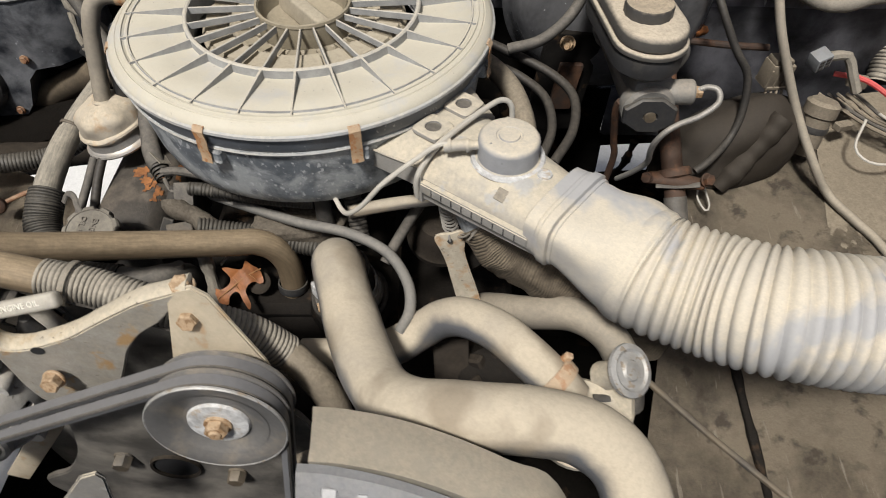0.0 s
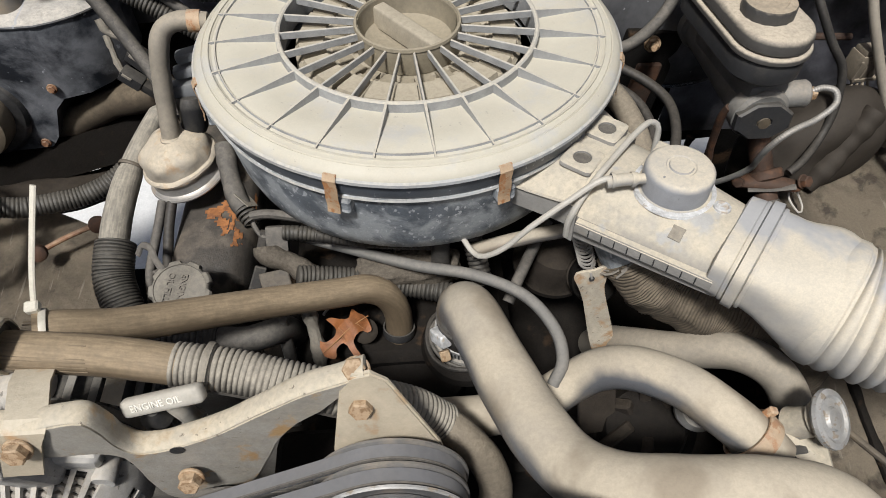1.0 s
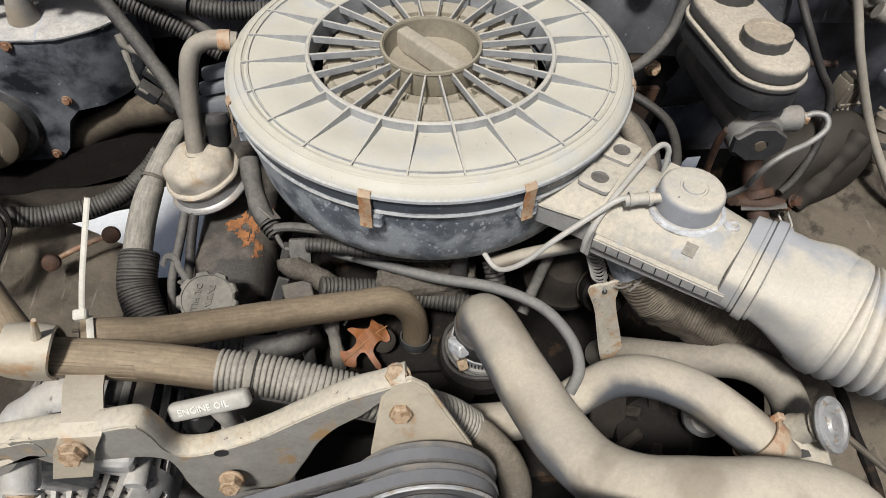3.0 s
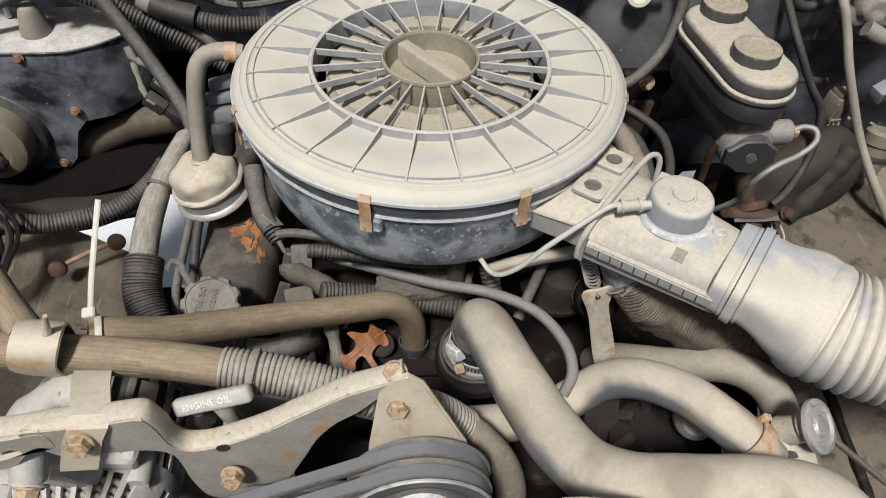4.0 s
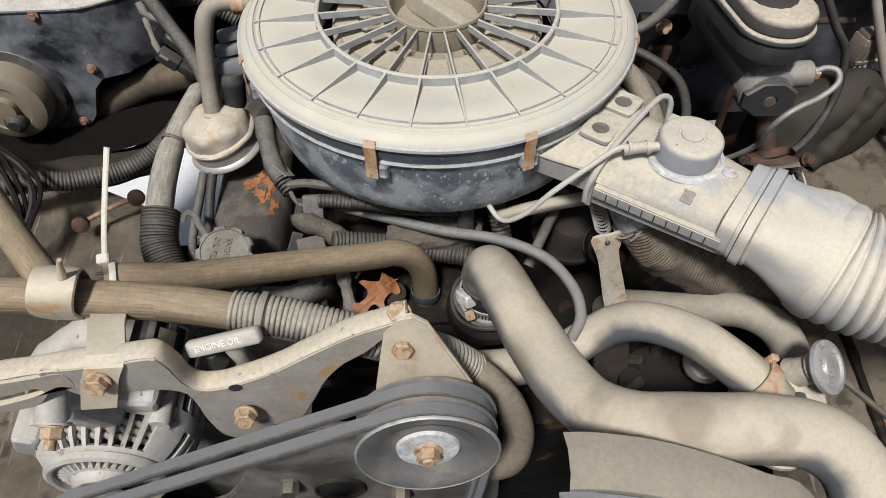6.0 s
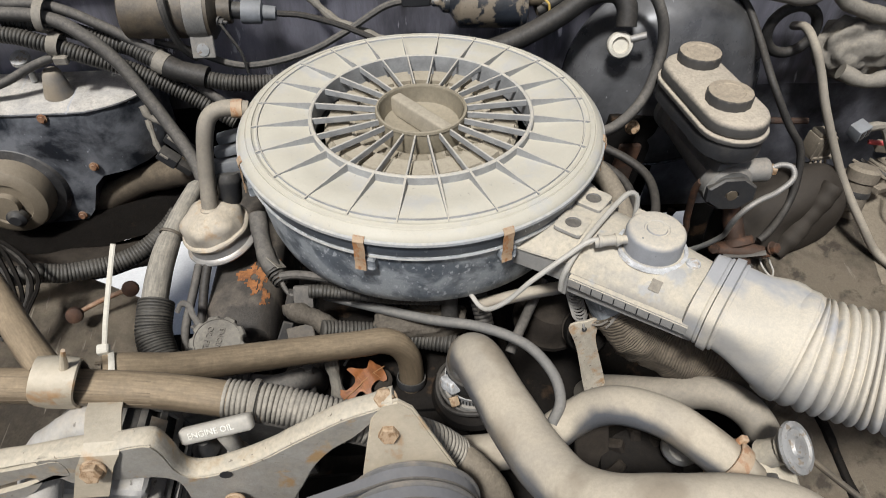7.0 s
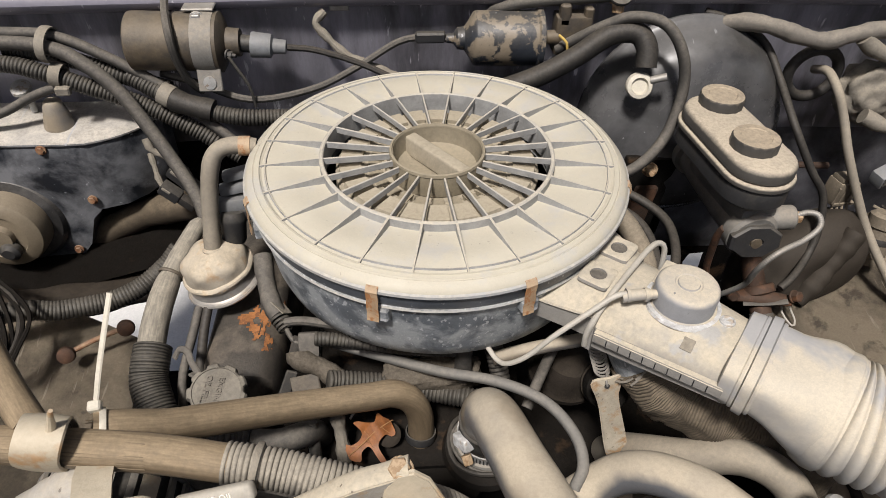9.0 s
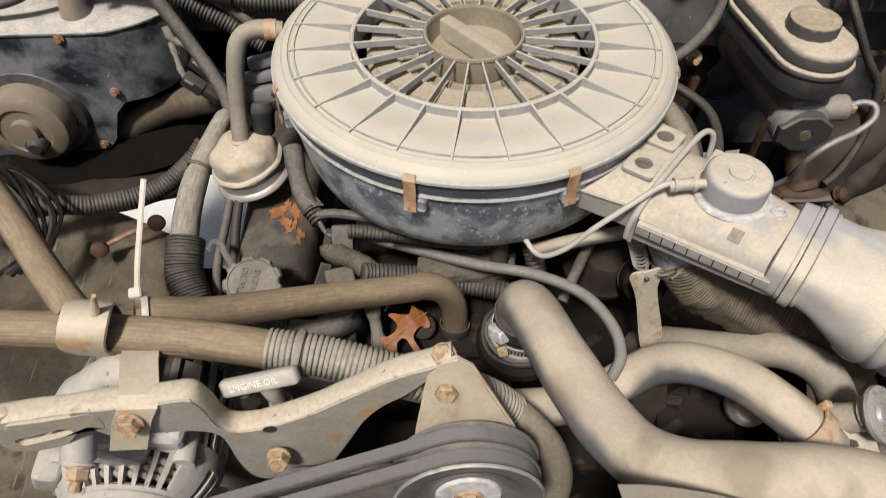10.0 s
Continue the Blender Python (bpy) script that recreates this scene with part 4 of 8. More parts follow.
boot = thing("intake_boot", "light grey rubber boot flaring from snorkel to round hose", "rubber boot", duct(0.32, -0.014, 0.90))
secs = []
for u, g in ((0.278, 0.0006), (0.279, 0.0024), (0.288, 0.0030), (0.2895, 0.0016), (0.2915, 0.0016), (0.2925, 0.0050), (0.2990, 0.0054), (0.3000, 0.0022), (0.3030, 0.0022)):
    secs.append(squircle(u, -0.0565 - g, 0.0100 + g, 0.932 - g, 0.9690 + g, 4.2))
for i in range(1, 11):
    s = i / 10
    s2 = s * s * (3 - 2 * s)
    q = 1 - s2
    secs.append(squircle(0.303 + 0.055 * s, -0.0590 * q - 0.0520 * s2, 0.0125 + 0.0205 * smooth_rise((s - 0.15) / 0.62), 0.9294 * q + 0.8835 * s2, 0.9712 * q + 0.9685 * s2, 4.2 - 2.1 * s2))
part("body", loft(secs), BOOT, boot)
for u, g in ((0.2902, 0.0036), (0.3015, 0.0036)):
    part("collar_ridge", loft([squircle(u + d, -0.0565 - g + e, 0.0100 + g - e, 0.932 - g + e, 0.9690 + g - e, 4.2) for d, e in ((-0.0016, 0.003), (-0.0013, 0.0004), (0, 0), (0.0013, 0.0004), (0.0016, 0.003))]), BOOT, boot)
HL = [duct(0.350, -0.0095, 0.926), duct(0.368, -0.0090, 0.926), (0.3080, -0.2570, 0.929), (0.332, -0.2725, 0.936), (0.355, -0.2820, 0.941), (0.395, -0.2890, 0.942), (0.450, -0.288, 0.938), (0.53, -0.277, 0.93), (0.62, -0.26, 0.91)]
hose = thing("intake_hose", "light grey dusty corrugated intake hose", "corrugated hose", (0.42, -0.28, 0.87))
part("hose_wall", sweep(HL, 0.0440, 44, 0.0007, ribbed(0.0074, 0.092, 0.7)), BOOT, hose)
part("cuff", sweep([duct(0.339, -0.0095, 0.9262), duct(0.348, -0.0095, 0.926), duct(0.3580, -0.0094, 0.926)], 0.0448, 44, 0.003, lambda run, share: 0.925 + 0.075 * min(1.0, share * 2.2, (1.0 - share) * 6)), BOOT, hose, "smooth raised cuff where boot and hose meet")

# warm air hose below the snorkel
warm = thing("warm_air_hose", "torn finely ribbed paper warm-air hose under the snorkel", "hose", (0.22, -0.18, 0.84))
part("stub", sweep([(0.146, -0.134, 0.932), (0.153, -0.142, 0.912), (0.162, -0.152, 0.893), (0.172, -0.159, 0.882)], 0.0262, 28, 0.004), BLUE_GREY, warm, "blue-grey plastic stub")
paper = sweep([(0.160, -0.1500, 0.8960), (0.172, -0.160, 0.880), (0.200, -0.174, 0.866), (0.235, -0.187, 0.855), (0.268, -0.198, 0.841), (0.31, -0.205, 0.812)], 0.0285, 40, 0.0004,
              lambda run, share: 0.97 + 0.03 * abs(math.sin(math.pi * run / 0.0021)))
for v in paper.verts:
    q = v.co.copy()
    v.co += noise.noise_vector(q * 42.0) * 0.0045 + noise.noise_vector(q * 120.0) * 0.0016
part("hose", paper, PAPER_HOSE, warm)
rng = random.Random(11)
axis = Vector((0.60, -0.50, -0.62)).normalized()
one = axis.cross(Vector((0, 0, 1))).normalized()
two = axis.cross(one)
for k in range(26):
    a = 2 * math.pi * k / 26 + rng.uniform(-0.1, 0.1)
    c = Vector((0.160, -0.1500, 0.8960)) + axis * rng.uniform(-0.002, 0.004)
    turn, reach = rng.uniform(0.15, 0.45), rng.uniform(0.0275, 0.0300)
    pts = [c + (reach + 0.0016 * j) * (one * math.cos(a + turn * j / 2) + two * math.sin(a + turn * j / 2)) + axis * rng.uniform(-0.0035, 0.0025) for j in range(3)]
    part("torn_strip", sweep(pts, 0.0010, 6, 0.002, None, False, 0.45), TAPE_PALE, warm, "pale torn paper edge")

# ---- breather, valve cover and oil cap ----
cover = thing("valve_cover", "dark valve cover with flaking rusty paint", "valve cover", (-0.165, 0.0, 0.74))
part("shell", loft([[Vector((x0 + w * math.copysign(abs(math.cos(a)) ** 0.5, math.cos(a)), y, z0 + h * math.copysign(abs(math.sin(a)) ** 0.6, math.sin(a)))) for a in (2 * math.pi * k / 28 for k in range(28))]
                    for x0, y, z0, w, h in ((-0.188, -0.105, 0.775, 0.026, 0.038), (-0.188, -0.097, 0.775, 0.034, 0.050), (-0.188, -0.075, 0.775, 0.039, 0.057), (-0.186, 0.20, 0.775, 0.039, 0.057), (-0.186, 0.22, 0.775, 0.034, 0.05))]),
     COVER, cover)
def cover_point(a, y, out=0.0):
    c, s = math.cos(a), math.sin(a)
    return Vector((-0.188 + (0.039 + out) * math.copysign(abs(c) ** 0.5, c), y, 0.775 + (0.057 + out) * abs(s) ** 0.6))


def flake(name, a0, y0, wa, wy, seed, mat, out, cut):
    """A ragged patch lying on the valve cover."""
    bm = bmesh.new()
    n = 26
    grid = [[(a0 + wa * (2 * i / n - 1), y0 + wy * (2 * j / n - 1)) for i in range(n + 1)] for j in range(n + 1)]
    made = {}
    for j in range(n):
        for i in range(n):
            u, v = 2 * (i + 0.5) / n - 1, 2 * (j + 0.5) / n - 1
            if noise.noise(Vector((u * 2.2 + seed, v * 2.2, seed))) + 0.4 * noise.noise(Vector((u * 6, v * 6 + seed, 0))) + cut - (u * u + v * v) * 0.9 < 0:
                continue
            loop = []
            for jj, ii in ((j, i), (j, i + 1), (j + 1, i + 1), (j + 1, i)):
                if (jj, ii) not in made:
                    made[jj, ii] = bm.verts.new(cover_point(*grid[jj][ii], out))
                loop.append(made[jj, ii])
            bm.faces.new(loop)
    part(name, bm, mat, cover, "bare rusty patch in the paint")


flake("bare_rust", 1.38, -0.034, 0.24, 0.030, 1.7, RUST_PATCH, 0.0007, 0.38)
flake("bare_rust", 1.15, -0.062, 0.22, 0.014, 4.1, RUST_PATCH, 0.0007, 0.30)
flake("bare_rust", 0.75, -0.020, 0.26, 0.020, 7.3, RUST_PATCH, 0.0007, 0.25)
def dented(bm):
    """Small dents beaten into the dome's shoulder."""
    for v in bm.verts:
        if v.co.z > 0.874:
            v.co += 0.0016 * noise.noise_vector(v.co * 55)
    return bm


breather = thing("crankcase_breather", "dusty dented tin breather can on the valve cover", "breather", (-0.221, -0.004, 0.83))
BB, BA = (-0.2065, -0.0025, 0.8515), (-0.20, -0.04, 1)
SLIM = Matrix.Translation(BB) @ Matrix.Scale(0.925, 4) @ Matrix.Translation(-Vector(BB))


def slimmed(bm):
    """The breather is a little smaller than its turning profiles."""
    bm.transform(SLIM)
    return bm


def six_sided(bm, at, axis, low, high, amount):
    """Presses flats into a turned shape between two heights."""
    ax = Vector(axis).normalized()
    sx = ax.orthogonal().normalized()
    sy = ax.cross(sx)
    for v in bm.verts:
        d = v.co - Vector(at)
        h = d.dot(ax)
        if low < h < high:
            out = d - ax * h
            a = math.atan2(out.dot(sy), out.dot(sx))
            v.co -= out * amount * (0.5 + 0.5 * math.cos(6 * a)) * min(1.0, (h - low) / 0.006)
    return bm


part("skirt", slimmed(lathe([(0, 0.0000), (0.0321, 0.0000), (0.0362, 0.0012), (0.0387, 0.0040), (0.0392, 0.0064), (0.0381, 0.0086), (0.0360, 0.0100), (0.0351, 0.0130), (0.0345, 0.0190), (0.0349, 0.0215), (0, 0.0215)], BB, BA, 56)), TIN_BRIGHT, breather, "worn bright lower skirt")
part("dome", slimmed(dented(six_sided(lathe([(0, 0.0205), (0.0340, 0.0205), (0.0370, 0.0215), (0.0377, 0.0238), (0.0368, 0.0258), (0.0345, 0.0272), (0.0340, 0.0300), (0.0345, 0.0340), (0.0340, 0.0390), (0.0321, 0.0425), (0.0280, 0.0458), (0.0230, 0.0490), (0.0182, 0.0508), (0.0128, 0.0516), (0, 0.0518)], BB, BA, 60), BB, BA, 0.030, 0.051, 0.10))), TIN, breather, "tan dusty dented dome")
part("rim_bead", slimmed(lathe([(0.0353, 0.0030), (0.0394, 0.0038), (0.0402, 0.0056), (0.0392, 0.0074), (0.0353, 0.0078), (0.0353, 0.0030)], BB, BA, 56)), TIN_BRIGHT, breather)
btube = thing("breather_tube", "grey dusty bent breather tube from cap to air cleaner", "hose", (-0.2114, -0.004, 0.902))
part("tube", sweep([(-0.2105, -0.0041, 0.8960), (-0.2097, 0.0010, 0.910), (-0.2080, 0.010, 0.934), (-0.2035, 0.019, 0.966), (-0.1965, 0.026, 0.984), (-0.182, 0.029, 0.9905), (-0.160, 0.030, 0.988)], 0.0079, 20, 0.003, wavy(0.02, 0.006)), TUBE_TAN, btube)
part("ferrule", lathe([(0, 0), (0.0090, 0), (0.0094, 0.0015), (0.0084, 0.0035), (0, 0.0035)], (-0.2105, -0.0046, 0.8970), (0.0, 0.25, 1), 24), TIN, btube, "rusty ferrule at the breather")
part("rust_end", clamp_band((-0.170, 0.0298, 0.9895), (1, 0.05, -0.08), 0.0081, 0.010, 0.0006), RUST_CLIP, btube, "rusty tube end at the air cleaner")
oil_cap = thing("oil_filler", "scalloped dark oil filler cap with raised words", "oil filler", (-0.188, -0.137, 0.85))
OC, OA = Vector((-0.1905, -0.1375, 0.8520)), Vector((0.10, -0.35, 1)).normalized()
bm = lathe([(0, 0), (0.0235, 0), (0.0245, 0.002), (0.0245, 0.0085), (0.0230, 0.0105), (0.0200, 0.0112), (0.0195, 0.0104), (0, 0.0106)], OC, OA, 72)
for v in bm.verts:
    d = v.co - OC
    h = d.dot(OA)
    flat_d = d - OA * h
    if flat_d.length > 0.0215:
        a = math.atan2(flat_d.dot(OA.orthogonal().normalized()), flat_d.dot(OA.cross(OA.orthogonal()).normalized()))
        v.co -= flat_d * 0.095 * (1 if math.sin(9 * a) > 0.35 else 0)
part("cap", bm, OIL_CAP, oil_cap)
part("neck", lathe([(0, -0.03), (0.019, -0.03), (0.019, 0.001), (0, 0.001)], OC, OA, 28), ENGINE_DARK, oil_cap)
run_x = Vector((-0.14, -0.99, 0.0))
run_x = (run_x - OA * run_x.dot(OA)).normalized()
run_y = OA.cross(run_x)
oil_m = Matrix.Translation(OC + OA * 0.0109) @ Matrix((run_x, run_y, OA)).transposed().to_4x4()
for word, shift in (("ENGINE", 0.0015), ("OIL FILL", -0.0085)):
    part("word", lettering(word, 0.0068, oil_m @ pose(0, shift, 0), 0.0008), TAPE_PALE, oil_cap, "raised word " + word.lower(), 0)

# ---- hoses at the left ----
def heater_shape(run, share):
    """Thin at its far end, crimped once, fuller towards the sleeve."""
    s = min(1.0, run / 0.085)
    return (0.66 + 0.34 * s) * (1 - 0.10 * math.exp(-((run - 0.066) / 0.004) ** 2)) * (1 + 0.015 * math.sin(run * 60)) * min(1.0, 0.55 + run / 0.012)


heater = thing("heater_hose", "grey dusty heater hose in a ribbed sleeve", "hose", (-0.26, -0.04, 0.84))
part("hose", sweep([(-0.2380, 0.062, 0.8810), (-0.2460, 0.045, 0.8735), (-0.2560, 0.020, 0.8630), (-0.2640, -0.008, 0.8530), (-0.2665, -0.040, 0.8460), (-0.2655, -0.075, 0.838), (-0.264, -0.100, 0.824), (-0.254, -0.124, 0.810), (-0.242, -0.15, 0.79)], 0.0124, 20, 0.003, heater_shape), HOSE_LINED, heater)
part("crimp", clamp_band((-0.2605, 0.0060, 0.8578), (-0.25, -0.80, -0.30), 0.0112, 0.0030, 0.0012), BROWN_CAN, heater, "small rusty crimp")
tagged(part("hose_sleeve", sweep([(-0.2638, -0.070, 0.8398), (-0.2645, -0.083, 0.8340), (-0.264, -0.100, 0.824), (-0.254, -0.124, 0.810), (-0.242, -0.15, 0.79)], 0.0172, 24, 0.0005, ribbed(0.0029, 0.09, 0.6)), CONDUIT_GREY), "black ribbed sleeve round the heater hose", "hose sleeve")


def lined_hose(name, label, points, radius, base_at, offsets):
    """A moulded hose with raised lines along it."""
    ob = thing(name, label, "hose", base_at)
    part("hose", sweep(points, radius, 24, 0.004), HOSE_BROWN, ob)
    for dy, dz in offsets:
        k = (radius - 0.0001) / math.hypot(dy, dz)
        part("moulding_line", sweep([(x, y + dy * k, z + dz * k) for x, y, z in points[:-2]], 0.00042, 6, 0.004), HOSE_SEAM, ob)
    return ob


lined_hose("coolant_hose", "brown dusty coolant hose with a bend", [(-0.232, -0.234, 0.950), (-0.218, -0.229, 0.944), (-0.195, -0.217, 0.926), (-0.173, -0.203, 0.911), (-0.119, -0.173, 0.880), (-0.063, -0.149, 0.856), (-0.045, -0.142, 0.8495), (-0.0300, -0.139, 0.836), (-0.0215, -0.140, 0.812), (-0.0215, -0.146, 0.772)],
           0.0118, (-0.12, -0.17, 0.86), ((-0.95, 0.25), (-0.8, 0.6), (-0.65, 0.75), (-0.25, 0.97), (-0.1, 1.0)))
lined_hose("brown_hose", "brown dusty rubber hose held by a band clamp", [(-0.46, -0.220, 0.938), (-0.36, -0.230, 0.942), (-0.306, -0.237, 0.945), (-0.253, -0.246, 0.951), (-0.191, -0.253, 0.950), (-0.149, -0.258, 0.944), (-0.12, -0.262, 0.938)],
           0.0122, (-0.25, -0.245, 0.93), ((-0.98, 0.1), (-0.92, 0.35), (-0.8, 0.6), (-0.68, 0.73), (-0.1, 1.0)))
tagged(part("side_hose", sweep([(-0.42, -0.06, 0.955), (-0.365, -0.118, 0.958), (-0.329, -0.160, 0.955), (-0.295, -0.202, 0.954), (-0.268, -0.233, 0.954)], 0.0108, 18, 0.005), HOSE_BROWN), "brown rubber hose running into the band clamp", "hose")
spc = thing("split_conduit", "dusty grey split conduit around the hose", "conduit", (-0.07, -0.265, 0.91))
part("tube", sweep([(-0.147, -0.2580, 0.943), (-0.114, -0.262, 0.938), (-0.079, -0.2685, 0.930), (-0.043, -0.273, 0.918), (-0.012, -0.273, 0.900), (0.010, -0.274, 0.876)], 0.0139, 22, 0.00042,
                                   ribbed(0.0034, 0.17, 0.30)), CONDUIT_TAN, spc)
part("slit", sweep([(-0.147, -0.2710, 0.9405), (-0.114, -0.2755, 0.9350), (-0.079, -0.2820, 0.9270), (-0.043, -0.2865, 0.9140), (-0.016, -0.2865, 0.8980)], 0.0011, 6, 0.006), RUBBER, spc, "dark slit along the conduit")

tagged(part("under_conduit", sweep([(-0.150, -0.252, 0.927), (-0.114, -0.256, 0.921), (-0.079, -0.2625, 0.914), (-0.048, -0.268, 0.903), (-0.02, -0.27, 0.888)], 0.0105, 20, 0.0008, ribbed(0.0045, 0.17, 0.55)), CONDUIT), "dark split conduit below the dusty one", "conduit")
ctie = thing("conduit_tie", "pale cable tie round the split conduit", "cable tie", (-0.124, -0.265, 0.94))
part("loop", clamp_band((-0.1275, -0.2605, 0.9405), (0.93, -0.12, -0.2), 0.0146, 0.0040, 0.0010), TAPE, ctie)
part("buckle", box((0.006, 0.005, 0.005), (-0.1290, -0.2750, 0.9415), (20, 10, 0), 0.0008, 1), TAPE, ctie)

# ---- belts, pulleys, bracket, alternator ----
def shear(bm):
    for v in bm.verts:
        v.co.y += 0.013 * max(0.0, (v.co.x + 0.20) / 0.16)
    return bm


bracket = thing("alternator_bracket", "dusty zinc alternator bracket with a rolled top edge", "bracket", (-0.15, -0.30, 0.86))
top = [(-0.296, 0.942), (-0.279, 0.946), (-0.251, 0.951), (-0.232, 0.955), (-0.205, 0.958), (-0.190, 0.960), (-0.180, 0.958), (-0.1755, 0.944), (-0.1735, 0.928), (-0.168, 0.917), (-0.158, 0.9145), (-0.144, 0.917), (-0.120, 0.926), (-0.097, 0.940), (-0.068, 0.957), (-0.047, 0.964), (-0.033, 0.969)]
low = [(-0.030, 0.960), (-0.045, 0.952), (-0.060, 0.936), (-0.074, 0.926), (-0.088, 0.908), (-0.100, 0.882), (-0.118, 0.850), (-0.148, 0.836), (-0.168, 0.846), (-0.1735, 0.872), (-0.174, 0.895), (-0.176, 0.912), (-0.184, 0.920), (-0.196, 0.923), (-0.214, 0.923), (-0.237, 0.922), (-0.240, 0.934), (-0.244, 0.941), (-0.254, 0.934), (-0.268, 0.918), (-0.285, 0.912), (-0.300, 0.909), (-0.304, 0.920)]
web_top = [p for p in top if p[0] > -0.255]
web_low = [p for p in low if p[0] > -0.2395]
part("web", shear(plate(smooth_outline(web_top + web_low, 0.006), 0.004, (0, -0.300, 0.004), (90, 0, 0))), BRACKET, bracket)


def evenly(outline, count):
    """The closed outline as a given number of points, the same way apart, from its right-hand end."""
    ps = [Vector((x, y)) for x, y in outline]
    start = max(range(len(ps)), key=lambda i: ps[i].x)
    ps = ps[start:] + ps[:start + 1]
    runs = [0.0]
    for a, b in zip(ps, ps[1:]):
        runs.append(runs[-1] + (b - a).length)
    out = []
    for k in range(count):
        want = runs[-1] * k / count
        i = max(j for j in range(len(runs) - 1) if runs[j] <= want)
        out.append(ps[i].lerp(ps[i + 1], (want - runs[i]) / max(1e-9, runs[i + 1] - runs[i])))
    return out


arm_out = evenly(smooth_outline([(-0.236, 0.9380), (-0.2370, 0.9545), (-0.255, 0.9510), (-0.275, 0.9470), (-0.2890, 0.9450), (-0.3000, 0.9390), (-0.3040, 0.9260), (-0.3000, 0.9130), (-0.285, 0.9120), (-0.266, 0.9190), (-0.252, 0.9350), (-0.244, 0.9400)], 0.003), 56)
ends = (Vector((-0.2895, 0.9240)), Vector((-0.2600, 0.9345)))
slot_in = evenly([(c.x + 0.0042 * math.cos(a), c.y + 0.0042 * math.sin(a)) for c, a0 in ((ends[1], -math.pi / 2), (ends[0], math.pi / 2)) for a in (a0 + 0.33 + math.pi * k / 10 for k in range(11))], 56)
arm = bmesh.new()
rings = [[arm.verts.new((p.x, y, p.y)) for p in ring] for ring, y in ((arm_out, -0.3005), (arm_out, -0.3043), (slot_in, -0.3043), (slot_in, -0.3005))]
for ring_a, ring_b in zip(rings, rings[1:] + rings[:1]):
    for k in range(56):
        arm.faces.new((ring_a[k], ring_a[(k + 1) % 56], ring_b[(k + 1) % 56], ring_b[k]))
part("slotted_arm", arm, BRACKET, bracket, "slotted adjusting arm")
rim = sweep([(x, -0.2970, z + 0.0045) for x, z in top], 0.0068, 12, 0.003, wavy(0.03, 0.01), False, 0.30)
part("rolled_edge", shear(rim), BRACKET, bracket)
part("end_curl", lathe([(0, 0), (0.0058, 0), (0.0064, 0.002), (0.0064, 0.006), (0.0055, 0.008), (0, 0.008)], (-0.2925, -0.2960, 0.9440), (0.55, -0.75, 0.25), 24), BRACKET, bracket)
# flat black disc on the web; the hole's depth is only colour
part("hole", shear(lathe([(0, 0), (0.0042, 0), (0.0042, 0.0004), (0, 0.0004)], (-0.1450, -0.3042, 0.9180), (0, -1, 0), 20)), PARTS_BLACK, bracket)
for at in ((-0.037, -0.292, 0.948), (-0.1440, -0.3045, 0.8900)):
    tagged(part("bolt", hexbolt(at, (0, -0.95, 0.3), 0.0115, 0.007, 0.0078), BOLT), "brown rusted hexagon bolt in the bracket", "bolt", "bracket bolts")
tri = thing("idler_bracket", "rust-stained triangular idler bracket", "bracket", (-0.03, -0.29, 0.87))
gus = plate([(-0.047, 0.964), (-0.040, 0.973), (-0.030, 0.975), (-0.021, 0.968), (0.006, 0.912), (0.018, 0.86), (-0.060, 0.86), (-0.056, 0.912)], 0.004, (0, -0.288, 0), (90, 0, 0))
for v in gus.verts:
    v.co.y -= 0.20 * (0.966 - v.co.z)
part("gusset", gus, TAN_STEEL, tri)
part("boss", hexbolt((-0.038, -0.283, 0.9670), (-0.1, -0.35, 0.94), 0.0115, 0.006, 0.0082), BOLT, tri)

PX, PZ = -0.0246, 0.8870


def nose_up(bm):
    """The belt drive's axis rises a little towards the front."""
    bm.transform(Matrix.Translation((PX, -0.3388, PZ)) @ Matrix.Rotation(radians(-5.8), 4, "X") @ Matrix.Translation((-PX, 0.3388, -PZ)))
    return bm


pulley = thing("idler_pulley", "dark double-groove belt pulley with a spotted zinc hub", "pulley", (PX, -0.33, PZ))
prof = [(0, -0.050), (0.038, -0.050), (0.0470, -0.048), (0.0470, -0.0465), (0.0385, -0.043), (0.0385, -0.0385), (0.0465, -0.0345), (0.0465, -0.0330), (0.0385, -0.029), (0.0385, -0.0245), (0.0462, -0.021),
        (0.0468, -0.0200), (0.0460, -0.0190), (0.0430, -0.0192), (0.0380, -0.0205), (0.0300, -0.0240), (0.0240, -0.0262), (0, -0.0270)]
part("wheel", nose_up(lathe(prof, (PX, -0.3588, PZ), (0, -1, 0), 72)), PULLEY, pulley)
part("dish", nose_up(lathe([(0.0185, -0.0258), (0.0245, -0.0255), (0.0305, -0.0235), (0.0340, -0.0218), (0.0335, -0.0222), (0.0185, -0.0272), (0.0185, -0.0258)], (PX, -0.3588, PZ), (0, -1, 0), 64)), PULLEY, pulley, "rust-stained dish round the hub")
part("face_edge", nose_up(lathe([(0.0452, -0.0192), (0.0462, -0.0186), (0.0470, -0.0194), (0.0472, -0.0206), (0.0452, -0.0206), (0.0452, -0.0192)], (PX, -0.3588, PZ), (0, -1, 0), 72)), ZINC, pulley, "thin bright worn edge")
part("hub_plate", nose_up(lathe([(0, 0), (0.0200, 0), (0.0210, 0.0012), (0.0200, 0.0034), (0.0145, 0.0044), (0.0110, 0.0036), (0, 0.0036)], (PX, -0.3322, PZ), (0, -1, 0), 48)), CORRODED, pulley, "spotted zinc hub plate")
